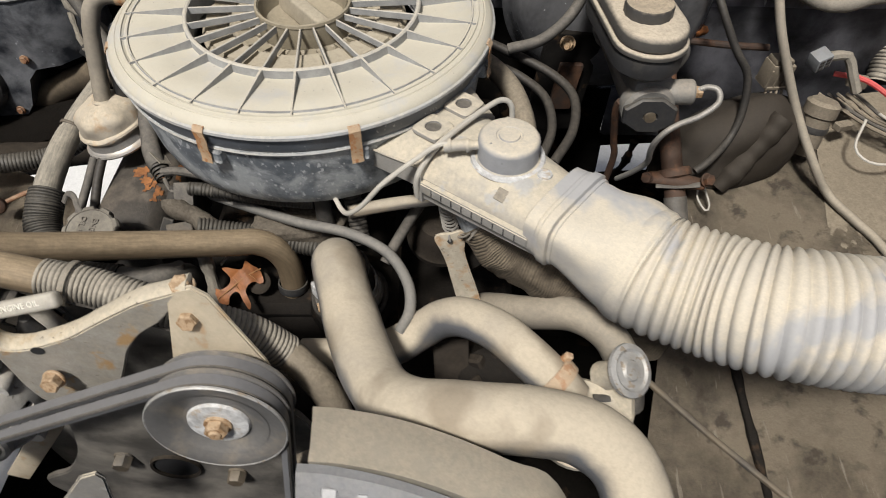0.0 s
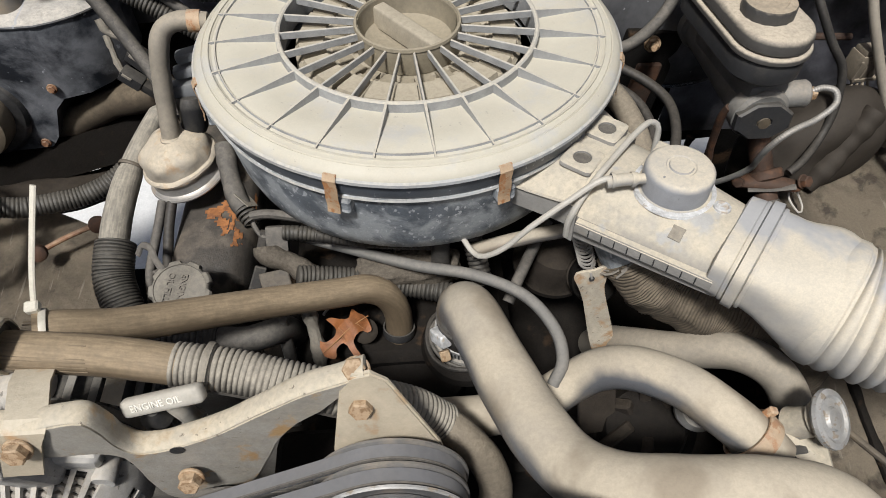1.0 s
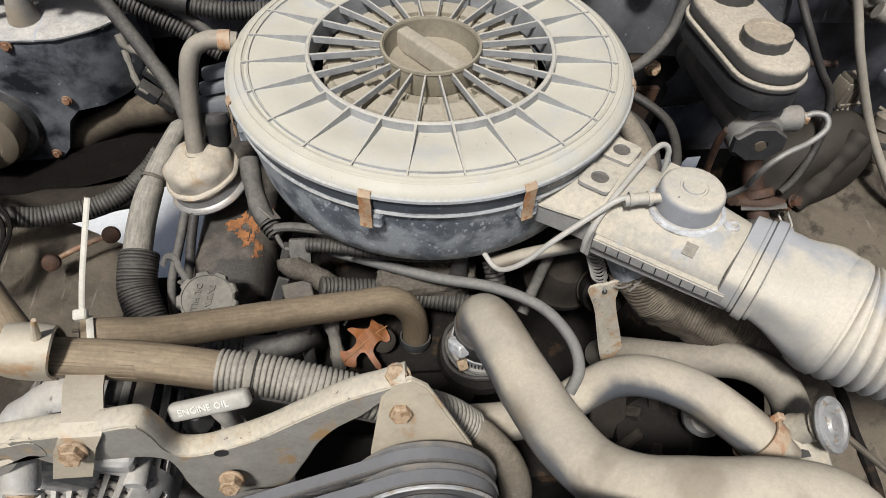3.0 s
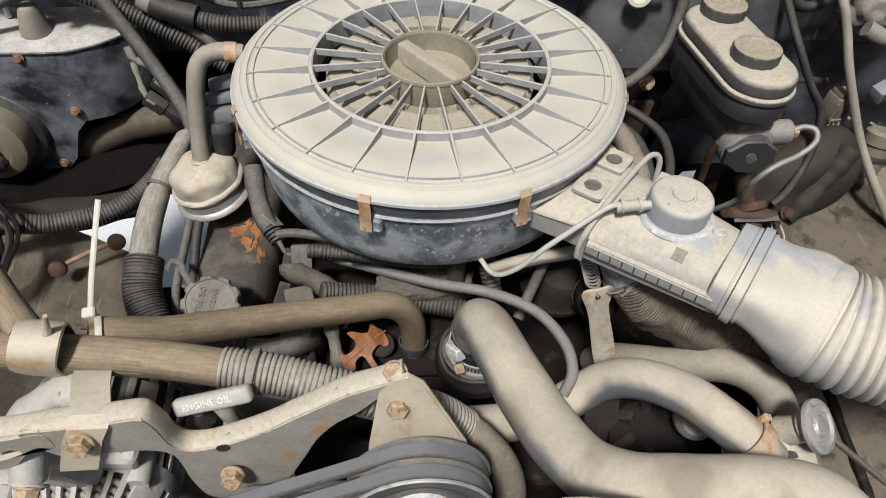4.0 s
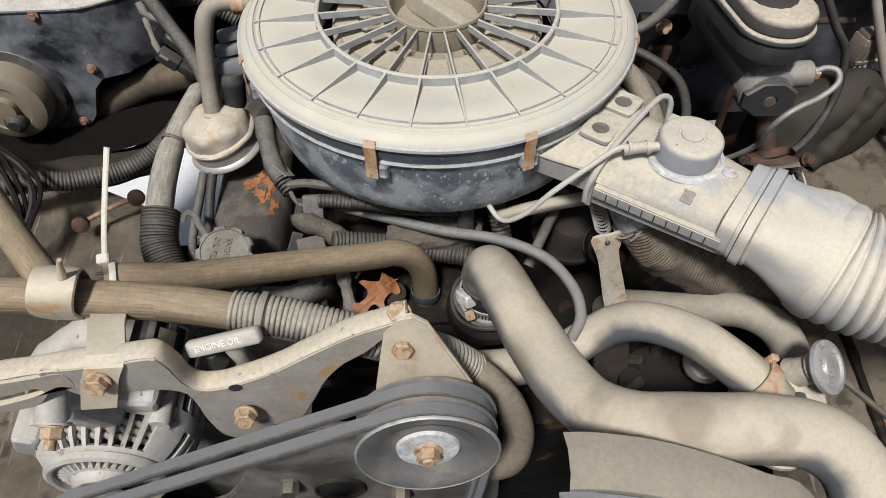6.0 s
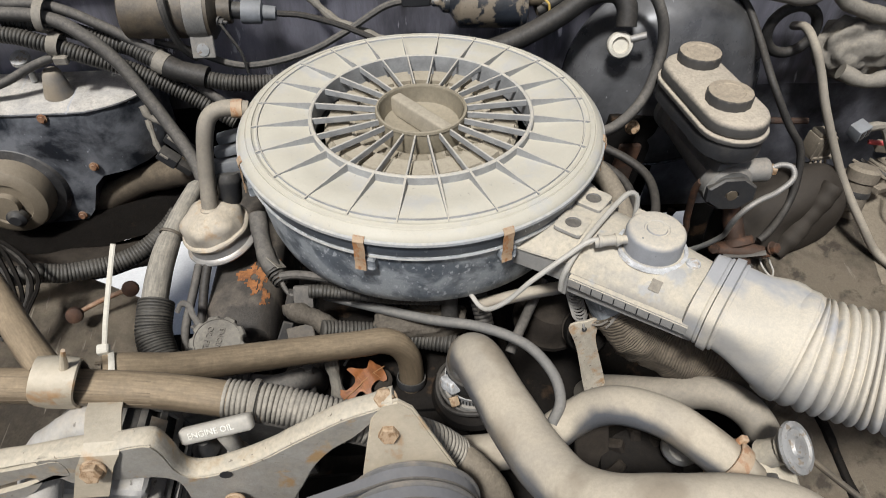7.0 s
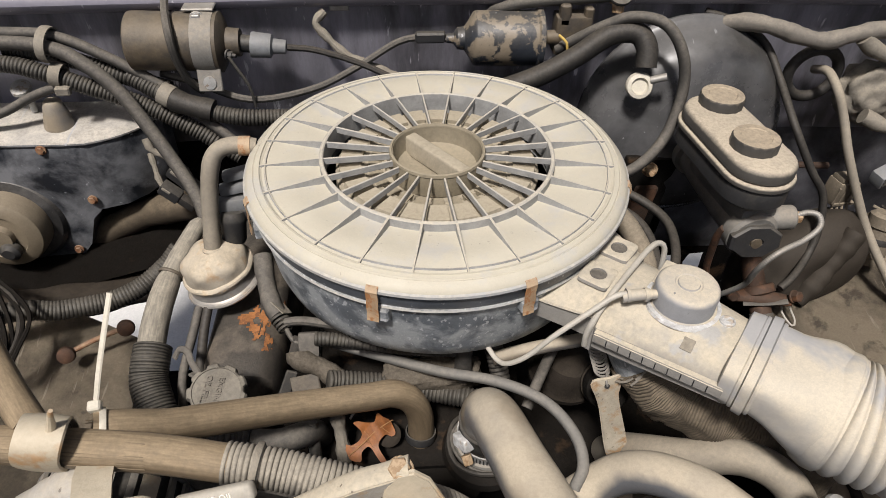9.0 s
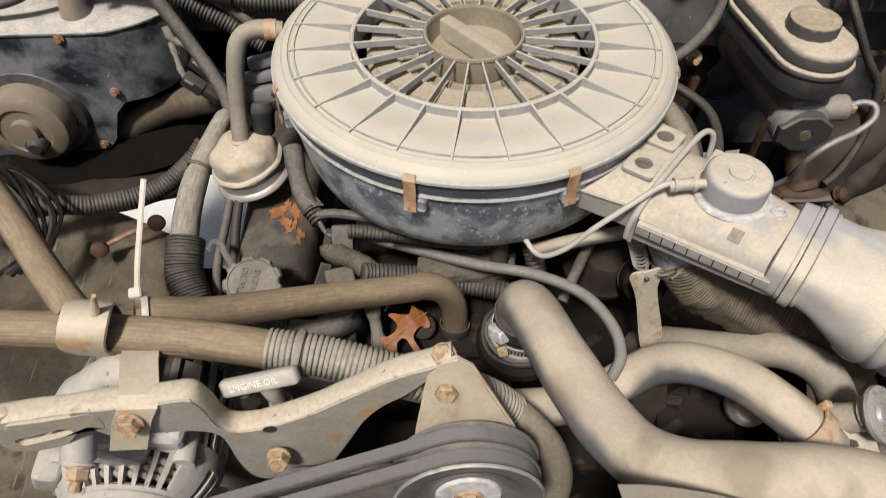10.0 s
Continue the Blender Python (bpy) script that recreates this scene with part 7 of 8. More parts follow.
part("case", box((0.030, 0.024, 0.030), (0.520, 0.160, 0.824), (0, 6, 12), 0.003, 2), DUSTY_BROWN, relay)
part("lid", box((0.024, 0.019, 0.008), (0.520, 0.160, 0.841), (0, 6, 12), 0.002, 2), DUSTY_BROWN, relay)
for dx in (-0.010, 0.0, 0.010):
    part("rib", box((0.003, 0.0025, 0.024), (0.518 + dx, 0.1475 + 0.2 * dx, 0.823), (0, 6, 12), 0.0006, 1), DUSTY_BROWN, relay)
part("skirt", box((0.034, 0.027, 0.005), (0.5215, 0.1605, 0.8085), (0, 6, 12), 0.001, 1), DUSTY_BROWN, relay)
for k in range(4):
    cable("relay_wire", [(0.512 + 0.006 * k, 0.152, 0.81), (0.510 + 0.007 * k, 0.140, 0.792), (0.516 + 0.007 * k, 0.128, 0.775), (0.524 + 0.007 * k, 0.118, 0.752)], 0.0018, DUSTY_BROWN, "thin tan wire hanging from the relay", "wire", 6, 0.008, None, "relay wires")
plugv = thing("vacuum_switch", "dusty tan cylindrical switch standing on the fender", "switch", (0.56, 0.09, 0.72))
part("barrel", lathe([(0, 0), (0.014, 0), (0.015, 0.01), (0.017, 0.012), (0.017, 0.05), (0.020, 0.052), (0.020, 0.066), (0.015, 0.07), (0, 0.07)], (0.570, 0.118, 0.735), (0.15, 0.25, 1), 28), DUSTY_BROWN, plugv)
part("collar", clamp_band((0.575, 0.127, 0.768), (0.15, 0.25, 1), 0.0172, 0.008), PARTS_BLACK, plugv)
cable("red_wire", [(0.600, 0.175, 0.812), (0.635, 0.160, 0.812), (0.672, 0.130, 0.795), (0.710, 0.095, 0.765), (0.76, 0.06, 0.745)], 0.0034, RED_WIRE, "red wire across the fender", "wire", 8)
cable("white_wire_loop", [(0.640, 0.132, 0.775), (0.628, 0.108, 0.752), (0.640, 0.088, 0.745), (0.67, 0.085, 0.745), (0.695, 0.100, 0.752), (0.685, 0.125, 0.765), (0.658, 0.140, 0.778)], 0.0018, TUBE_WHITE, "thin white wire in a loop on the fender", "wire", 6)
cable("prop_rod", [(0.268, -0.289, 0.872), (0.32, -0.32, 0.84), (0.40, -0.37, 0.80), (0.46, -0.41, 0.77)], 0.0025, BROWN_CAN, "thin brown rod running from the coolant fitting", "rod", 10)

# left wiring and heater box
boxl = thing("side_box", "black fender box with a dusty top edge and rust spots", "box", (-0.5, 0.22, 0.65))
sections = []
for x, zb in ((-0.80, 0.68), (-0.60, 0.68), (-0.50, 0.69), (-0.455, 0.715), (-0.43, 0.745), (-0.415, 0.785), (-0.40, 0.80), (-0.37, 0.802), (-0.348, 0.805), (-0.332, 0.81), (-0.322, 0.82), (-0.318, 0.83)):
    s = max(0.0, (x + 0.40) / 0.08)
    dy = 0.055 * s * s
    sections.append([Vector((x, 0.190 + dy, zb)), Vector((x, 0.186 + dy, (zb + 0.88) / 2)), Vector((x, 0.184 + dy, 0.884)), Vector((x, 0.187 + dy, 0.894)), Vector((x, 0.195 + dy, 0.899)), Vector((x, 0.235 + 0.4 * dy, 0.902)), Vector((x, 0.268, 0.905)), Vector((x, 0.268, zb))])
part("shell", loft(sections), BOX_STEEL, boxl)
part("rim", sweep([(x, 0.186 + 0.055 * max(0.0, (x + 0.40) / 0.08) ** 2, 0.896) for x in (-0.80, -0.60, -0.50, -0.44, -0.39, -0.355, -0.335, -0.322)], 0.0022, 8, 0.02), BOX_STEEL, boxl)
for at in ((-0.438, 0.184, 0.891), (-0.4045, 0.186, 0.818), (-0.446, 0.186, 0.740)):
    part("rust_bolt", hexbolt(at, (0, -1, 0.1), 0.0075, 0.003, 0.0060), RUST, boxl)
motor = thing("blower_motor", "brown dusty round motor housing in the fender box", "motor", (-0.49, 0.15, 0.78))
part("flange", lathe([(0, 0), (0.060, 0), (0.062, 0.004), (0.058, 0.009), (0.050, 0.011), (0, 0.011)], (-0.508, 0.190, 0.790), (0, -1, 0.05), 48), BLACK_STEEL, motor, "black ring round the motor")
part("drum", lathe([(0, 0.008), (0.0475, 0.008), (0.0475, 0.028), (0.0450, 0.036), (0.038, 0.040), (0.030, 0.041), (0.029, 0.038), (0.016, 0.038), (0.015, 0.046), (0, 0.047)], (-0.508, 0.190, 0.790), (0, -1, 0.05), 48), BLOWER, motor)
part("terminal", lathe([(0, 0), (0.012, 0), (0.012, 0.008), (0.007, 0.012), (0, 0.012)], (-0.500, 0.148, 0.776), (0, -1, 0), 20), PARTS_BLACK, motor)
cable("grey_loom", [(-0.62, 0.225, 1.000), (-0.46, 0.222, 1.002), (-0.40, 0.215, 0.998), (-0.365, 0.205, 0.982), (-0.335, 0.195, 0.955), (-0.31, 0.180, 0.920), (-0.285, 0.160, 0.885), (-0.262, 0.135, 0.855), (-0.25, 0.11, 0.83)], 0.0078, RUBBER_DUSTY, "smooth grey loom over the fender box", "loom", 14, 0.006)
cable("upper_loom", [(-0.62, 0.232, 1.012), (-0.46, 0.230, 1.010), (-0.40, 0.228, 1.006), (-0.35, 0.222, 0.985), (-0.30, 0.215, 0.955), (-0.25, 0.200, 0.915), (-0.22, 0.19, 0.89)], 0.0060, RUBBER_DUSTY, "grey cable beside the loom", "cable", 12, 0.006)
for pts, label in (([(-0.62, 0.222, 0.985), (-0.47, 0.220, 0.980), (-0.42, 0.216, 0.970), (-0.37, 0.212, 0.952), (-0.32, 0.212, 0.930), (-0.27, 0.205, 0.903), (-0.22, 0.195, 0.87)], "black ribbed wiring conduit along the firewall"),
                   ([(-0.46, 0.236, 0.990), (-0.40, 0.232, 0.980), (-0.35, 0.228, 0.962), (-0.31, 0.225, 0.950), (-0.29, 0.22, 0.945)], "black ribbed conduit under the cables"),
                   ([(-0.332, 0.222, 0.962), (-0.305, 0.212, 0.950), (-0.285, 0.205, 0.943)], "short ribbed conduit end with tape"),
                   ([(-0.26, 0.200, 0.930), (-0.21, 0.195, 0.922), (-0.16, 0.200, 0.918), (-0.10, 0.20, 0.915)], "black ribbed conduit behind the air cleaner")):
    cable("ribbed_conduit", pts, 0.0098, CONDUIT_GREY, label, "conduit", 16, 0.0006, ribbed(0.0041, 0.20, 0.45), "firewall conduits")
tagged(part("tape_wrap", sweep([(-0.290, 0.207, 0.945), (-0.275, 0.202, 0.938), (-0.24, 0.196, 0.930)], 0.0125, 16, 0.005, wavy(0.05, 0.006)), RUBBER), "black tape wrap on the conduit", "tape")
tagged(part("tape_end", sweep([(-0.296, 0.2085, 0.9475), (-0.284, 0.2045, 0.9425)], 0.0130, 16, 0.004), TAPE), "brown tape end on the conduit", "tape")
lc = thing("loom_strap", "grey plastic strap holding the looms together", "strap", (-0.405, 0.21, 0.97))
part("upper", clamp_band((-0.405, 0.221, 1.000), (1, -0.1, -0.15), 0.0175, 0.010, 0.0015), TAPE, lc)
part("lower", clamp_band((-0.403, 0.215, 0.968), (1, -0.1, -0.25), 0.0120, 0.012, 0.0015), TAPE, lc)
part("buckle", box((0.016, 0.008, 0.010), (-0.398, 0.202, 0.955), (0, 0, 0), 0.0015, 1), TAPE, lc)
cable("harness_tail", [(-0.3213, 0.1895, 0.900), (-0.3157, 0.1844, 0.8871), (-0.2998, 0.1851, 0.8777), (-0.2885, 0.1822, 0.8668), (-0.272, 0.165, 0.856)], 0.0046, TAPE, "frayed tan harness tail", "loom", 10, 0.004, wavy(0.16, 0.004))
cable("harness_drop", [(-0.3190, 0.1840, 0.8840), (-0.3150, 0.1750, 0.8680), (-0.3134, 0.1708, 0.8593), (-0.3094, 0.166, 0.8499)], 0.0034, TAPE, "tan wires dropping to a plug", "loom", 8, 0.004, wavy(0.16, 0.004))
for a, b, label in (((-0.3110, 0.1662, 0.8505), (-0.2760, 0.1583, 0.8228), "black wiring plug with a metal latch"), ((-0.2960, 0.1690, 0.8720), (-0.2620, 0.1560, 0.8450), "black flat wiring plug"), ((-0.2850, 0.1660, 0.8620), (-0.2500, 0.1480, 0.8350), "black flat wiring plug")):
    plug = thing("wiring_plug", label, "connector", b, "wiring plugs")
    a, b = Vector(a), Vector(b)
    part("body", bar(a, a.lerp(b, 0.55), 0.015, 0.014, 0.002), PARTS_BLACK, plug)
    part("tail", bar(a.lerp(b, 0.52), b, 0.012, 0.011, 0.003), RUBBER, plug)
    part("latch", bar(a.lerp(b, 0.10) + Vector((0, -0.006, 0.005)), a.lerp(b, 0.34) + Vector((0, -0.006, 0.005)), 0.006, 0.003, 0.0008), TAPE, plug, "pale latch")
stack = thing("vacuum_fittings", "stack of black vacuum fittings beside the air cleaner", "vacuum fittings", (-0.185, 0.07, 0.88))
for k, (at, size) in enumerate((((-0.1870, 0.0440, 0.9500), (0.026, 0.016, 0.009)), ((-0.1900, 0.0370, 0.9390), (0.027, 0.016, 0.009)), ((-0.1915, 0.0290, 0.9270), (0.029, 0.018, 0.012)))):
    part("fitting", box(size, at, (-12, -8 + 4 * k, 12), 0.003, 2), CONNECTOR, stack)
    part("spigot", lathe([(0, 0), (0.0042, 0), (0.0042, 0.012), (0.0032, 0.014), (0, 0.014)], Vector(at) + Vector((0.012, -0.003, 0.001)), (0.9, -0.3, 0.1), 14), PARTS_BLACK, stack)
part("barrel", lathe([(0, -0.022), (0.0095, -0.022), (0.0115, -0.018), (0.0120, -0.002), (0.0128, 0), (0.0128, 0.004), (0.0110, 0.010), (0, 0.011)], (-0.1925, 0.0190, 0.9130), (0.05, 0.35, 1), 24), PARTS_BLACK, stack, "black round valve barrel")
part("branch", box((0.030, 0.014, 0.012), (-0.172, 0.026, 0.918), (0, 0, 0), 0.003, 2), PARTS_BLACK, stack)
tagged(part("ribbed_drain_hose", sweep([(-0.56, 0.02, 0.775), (-0.4665, 0.0532, 0.7646), (-0.4483, 0.0617, 0.7570), (-0.4295, 0.0683, 0.7487), (-0.4043, 0.0799, 0.7425), (-0.3774, 0.0922, 0.7388), (-0.3486, 0.1094, 0.7423), (-0.3209, 0.1315, 0.7559), (-0.3052, 0.1471, 0.7699)], 0.0118, 20, 0.0010, ribbed(0.0042, 0.12, 0.6)), CONDUIT_GREY), "black ribbed hose low behind the fender", "hose")
rod = thing("linkage_rod", "rusty linkage rod with round ends on the fender", "linkage", (-0.39, 0.06, 0.68))
part("rod", sweep([(-0.4134, 0.0249, 0.7228), (-0.3839, 0.0402, 0.7287), (-0.3544, 0.0555, 0.7306)], 0.0030, 10, 0.008), RUST, rod)
for at in ((-0.3544, 0.0555, 0.7306), (-0.4134, 0.0249, 0.7228)):
    part("end", lathe([(0, 0), (0.0090, 0), (0.0100, 0.003), (0.0090, 0.008), (0.006, 0.010), (0, 0.010)], at, (0.3, -0.8, 0.5), 24), RUST_DARK, rod)

# ---- under the air cleaner ----
loom_end = thing("taped_loom", "dusty taped loom with torn tape beside the bowl", "loom", (-0.150, -0.06, 0.87))
part("wrap", sweep([(-0.1620, -0.0180, 0.9000), (-0.1590, -0.0350, 0.8910), (-0.1545, -0.0520, 0.8820), (-0.1500, -0.0630, 0.8765), (-0.1450, -0.0705, 0.8735)], 0.0086, 16, 0.003, wavy(0.05, 0.006)), RUBBER_DUSTY, loom_end)
part("torn_flap", plate([(-0.010, -0.004), (0.006, -0.008), (0.010, 0.004), (-0.002, 0.010)], 0.0008, (-0.1430, -0.0660, 0.8800), (-35, 25, -30), 0), TAPE, loom_end, "torn flap of tape")
for k in range(4):
    part("ring", clamp_band(Vector((-0.1440, -0.0720, 0.8728)) + k * Vector((0.0020, -0.0030, -0.0012)), (0.5, -0.8, -0.32), 0.0076 - 0.0004 * k, 0.0022, 0.0010), CONDUIT_GREY, loom_end)
cable("plug_lead", [(-0.1380, -0.0810, 0.8690), (-0.1340, -0.0880, 0.8655), (-0.1285, -0.0935, 0.8635), (-0.1200, -0.0950, 0.8640)], 0.0022, RUBBER_DUSTY, "thin grey lead into a plug", "wire", 8, 0.003)
cable("cross_wire", [(-0.1385, -0.0790, 0.8745), (-0.1240, -0.0800, 0.8770), (-0.1000, -0.0860, 0.8780), (-0.075, -0.095, 0.880)], 0.0042, RUBBER_DUSTY, "grey wire under the bowl", "wire", 10, 0.004)
flat_plug = thing("flat_connector", "dusty black flat connector under the bowl", "connector", (-0.107, -0.098, 0.85))
part("shell", box((0.0185, 0.010, 0.022), (-0.1175, -0.0939, 0.8610), (-40, 0, 0), 0.002, 2), RUBBER_DUSTY, flat_plug)
part("tab", box((0.008, 0.006, 0.026), (-0.1310, -0.0965, 0.8570), (-40, 20, 0), 0.0015, 1), RUBBER, flat_plug)
small_plug = thing("bracket_plate", "dusty bent plate holding the loom", "bracket", (-0.118, -0.12, 0.83))
part("plate", box((0.026, 0.003, 0.015), (-0.1210, -0.1207, 0.8402), (-42, -14, 0), 0.0008, 1), BROWN_CAN, small_plug)
part("leg", box((0.010, 0.004, 0.030), (-0.1380, -0.1180, 0.8340), (-30, 25, 0), 0.001, 1), PARTS_BLACK, small_plug)
cable("muddy_loom", [(-0.1280, -0.1020, 0.8600), (-0.1257, -0.1065, 0.8564), (-0.1081, -0.1104, 0.8490), (-0.0948, -0.1173, 0.8429), (-0.0812, -0.123, 0.8372), (-0.066, -0.128, 0.835)], 0.0092, MUD, "mud-caked taped loom under the bowl", "loom", 14, 0.003, wavy(0.07, 0.005))
cable("manifold_conduit", [(-0.100, -0.128, 0.853), (-0.088, -0.126, 0.849), (-0.052, -0.124, 0.8400), (-0.025, -0.127, 0.8345), (-0.0015, -0.131, 0.8315), (0.0232, -0.137, 0.831), (0.04, -0.140, 0.83)], 0.0092, CONDUIT_GREY, "dusty ribbed conduit across the manifold", "conduit", 18, 0.0006, ribbed(0.0036, 0.20, 0.6))
cable("bowl_conduit", [(-0.1120, -0.0945, 0.8690), (-0.1000, -0.0945, 0.8680), (-0.0800, -0.0955, 0.8645), (-0.0550, -0.0995, 0.8620), (-0.02, -0.108, 0.864)], 0.0064, CONDUIT_GREY, "black ribbed conduit under the bowl", "conduit", 16, 0.0006, ribbed(0.0034, 0.15, 0.5))
cable("fine_conduit", [(-0.080, -0.112, 0.8840), (-0.033, -0.121, 0.8830), (0.010, -0.126, 0.8830)], 0.0058, CONDUIT, "fine black ribbed conduit tight under the bowl", "conduit", 14, 0.0007, ribbed(0.0032, 0.16, 0.6))
tagged(part("mounting_post", lathe([(0, 0), (0.0095, 0), (0.0085, 0.006), (0.0075, 0.010), (0.0075, 0.050), (0, 0.050)], (0.0165, -0.124, 0.848), (0, 0, 1), 20), RUBBER_DUSTY), "grey mounting post under the air cleaner", "post")
lump = bmesh.new()
bmesh.ops.create_icosphere(lump, subdivisions=4, radius=1.0)
for v in lump.verts:
    q = v.co.copy()
    q = Vector([math.copysign(abs(c) ** 0.6, c) for c in q])
    v.co = Vector((-0.010 + 0.044 * q.x, -0.1160 + 0.018 * q.y, 0.8420 + 0.013 * q.z)) + v.co * 0.004 * noise.noise(v.co * 4.0) + v.co * 0.0012 * noise.noise(v.co * 14.0)
tagged(part("sensor_housing", lump, MUD, None, "", 180), "mud-caked sensor housing on the manifold", "housing")
cable("small_sleeve", [(0.040, -0.112, 0.885), (0.045, -0.125, 0.868), (0.050, -0.142, 0.848)], 0.0085, CONDUIT, "short ribbed sleeve behind the tube", "conduit", 16, 0.0009, ribbed(0.0040, 0.15, 0.6))
cable("vacuum_pipe", [(0.040, -0.132, 0.878), (0.060, -0.128, 0.880), (0.085, -0.124, 0.882), (0.12, -0.12, 0.884)], 0.0060, HOSE_GREY, "dusty vacuum pipe under the snorkel", "pipe", 12, 0.004)
cable("dark_pipe", [(0.108, -0.095, 0.868), (0.096, -0.112, 0.858), (0.083, -0.132, 0.848), (0.070, -0.152, 0.834)], 0.0050, RUBBER_DUSTY, "dark pipe below the snorkel", "pipe", 12, 0.004)
pump = thing("fuel_pump", "dark brown round pump under the snorkel", "pump", (0.125, -0.085, 0.77))
part("dome", lathe([(0, 0), (0.034, 0), (0.037, 0.004), (0.037, 0.010), (0.034, 0.014), (0.032, 0.030), (0.026, 0.040), (0.014, 0.045), (0, 0.046)], (0.122, -0.085, 0.795), (0, -0.2, 1), 40), ENGINE_BROWN, pump)
damper = thing("damper_can", "dusty brown damper can behind the throttle lever", "damper", (0.135, -0.14, 0.80))
part("can", lathe([(0, 0), (0.019, 0), (0.021, 0.003), (0.021, 0.012), (0.018, 0.018), (0.008, 0.021), (0, 0.021)], (0.146, -0.128, 0.832), (-0.2, -0.8, 0.5), 32), ENGINE_DARK, damper)
part("rim", lathe([(0.019, 0), (0.0225, 0.001), (0.0225, 0.004), (0.019, 0.005), (0.019, 0)], (0.146, -0.128, 0.832), (-0.2, -0.8, 0.5), 32), ENGINE_BROWN, damper)
cable("oil_return_hose", [(-0.235, -0.168, 0.838), (-0.200, -0.172, 0.838), (-0.165, -0.174, 0.837), (-0.140, -0.176, 0.837), (-0.122, -0.169, 0.834), (-0.113, -0.155, 0.818), (-0.111, -0.142, 0.79)], 0.0108, RUBBER_DUSTY, "grey hose bending down behind the conduit", "hose", 18, 0.003)
cable("return_hose_sleeve", [(-0.236, -0.168, 0.838), (-0.200, -0.172, 0.838), (-0.160, -0.1745, 0.837)], 0.0128, CONDUIT, "black ribbed sleeve on the grey hose", "hose sleeve", 18, 0.0009, ribbed(0.0044, 0.13, 0.6))
cable("steel_rod", [(-0.113, -0.160, 0.84), (-0.112, -0.170, 0.80), (-0.111, -0.18, 0.75)], 0.0052, RUBBER_DUSTY, "upright steel rod between the hoses", "rod", 12)
cable("cloth_wire", [(-0.094, -0.146, 0.840), (-0.091, -0.155, 0.815), (-0.089, -0.166, 0.79), (-0.09, -0.18, 0.75)], 0.0060, TAPE, "cloth-wrapped wire between the hoses", "wire", 10, 0.004, wavy(0.15, 0.006))
cable("thin_white_wire", [(-0.075, -0.120, 0.835), (-0.072, -0.135, 0.832), (-0.083, -0.145, 0.82)], 0.0012, WIRE_STEEL, "thin curled white wire", "wire", 6, 0.003)
clamp_s = thing("small_hose_clamp", "small steel clamp on the end of the coolant hose", "hose clamp", (-0.018, -0.145, 0.80))
part("band", clamp_band((-0.0214, -0.1435, 0.7900), (-0.05, -0.2, -1), 0.0126, 0.008), PARTS_BLACK, clamp_s)
part("screw", lathe([(0, 0), (0.0026, 0), (0.0026, 0.014), (0, 0.014)], (-0.0225, -0.1500, 0.786), (0.2, 0.3, 1), 14), DUSTY_BROWN, clamp_s)
part("spigot", lathe([(0, 0), (0.018, 0), (0.016, 0.010), (0.0125, 0.014), (0.0125, 0.022), (0, 0.022)], (-0.0070, -0.149, 0.758), (0, 0.1, 1), 24), ENGINE_DARK, clamp_s)
tagged(part("core_plug", lathe([(0, 0), (0.011, 0), (0.011, 0.004), (0.008, 0.006), (0, 0.006)], (-0.050, -0.150, 0.800), (0, -0.5, 0.85), 24), ENGINE_BROWN), "round plug in the dark casting", "plug")
cable("left_rod", [(-0.2273, -0.0332, 0.8510), (-0.2322, -0.0539, 0.8364), (-0.2372, -0.0717, 0.8234), (-0.2407, -0.0911, 0.8084), (-0.2400, -0.1200, 0.7700)], 0.0042, RUBBER_DUSTY, "black cable dropping beside the valve cover", "cable", 12)
cable("left_pipe", [(-0.2188, -0.0338, 0.8510), (-0.2213, -0.0510, 0.8407), (-0.2233, -0.0684, 0.8269), (-0.2254, -0.0833, 0.8103), (-0.2250, -0.1100, 0.7700)], 0.0045, RUBBER, "black pipe beside the valve cover", "pipe", 12)
hookc = thing("wire_hook", "dusty bent wire hook by the oil cap", "bracket", (-0.228, -0.10, 0.83))
part("hook", sweep([(-0.239, -0.090, 0.845), (-0.234, -0.086, 0.852), (-0.226, -0.090, 0.853), (-0.222, -0.098, 0.848), (-0.216, -0.106, 0.842)], 0.0032, 8, 0.003, None, False, 0.5), RUBBER_DUSTY, hookc)
part("plate", box((0.018, 0.010, 0.003), (-0.214, -0.110, 0.842), (-25, 0, -35), 0.001, 1), RUBBER_DUSTY, hookc)

# ---- lower front of the engine ----
water = thing("water_pump", "dark ribbed water pump housing below the bypass hose", "water pump", (0.17, -0.25, 0.76))
part("housing", lathe([(0, 0), (0.040, 0), (0.044, 0.004), (0.044, 0.016), (0.036, 0.020), (0.030, 0.034), (0.014, 0.038), (0, 0.038)], (0.170, -0.235, 0.770), (-0.1, -0.5, 0.85), 40), ENGINE_DARK, water)
for k in range(5):
    a = radians(40 + 55 * k)
    part("rib", box((0.010, 0.034, 0.012), (0.170 + 0.030 * math.cos(a), -0.246 + 0.026 * math.sin(a), 0.797 + 0.010 * math.sin(a)), (30, 0, math.degrees(a) + 90), 0.002, 1), ENGINE_BROWN, water)
tagged(part("thermo_switch", lathe([(0, 0), (0.013, 0), (0.015, 0.003), (0.015, 0.016), (0.011, 0.022), (0, 0.023)], (0.198, -0.250, 0.822), (-0.2, -0.5, 0.85), 28), ALUMINIUM), "bright aluminium switch below the bypass hose", "switch")
tagged(part("rust_strip", box((0.030, 0.006, 0.05), (0.130, -0.235, 0.810), (-30, 0, 5), 0.001, 1), ENGINE_BROWN), "rusty strip behind the bypass hose", "strip")
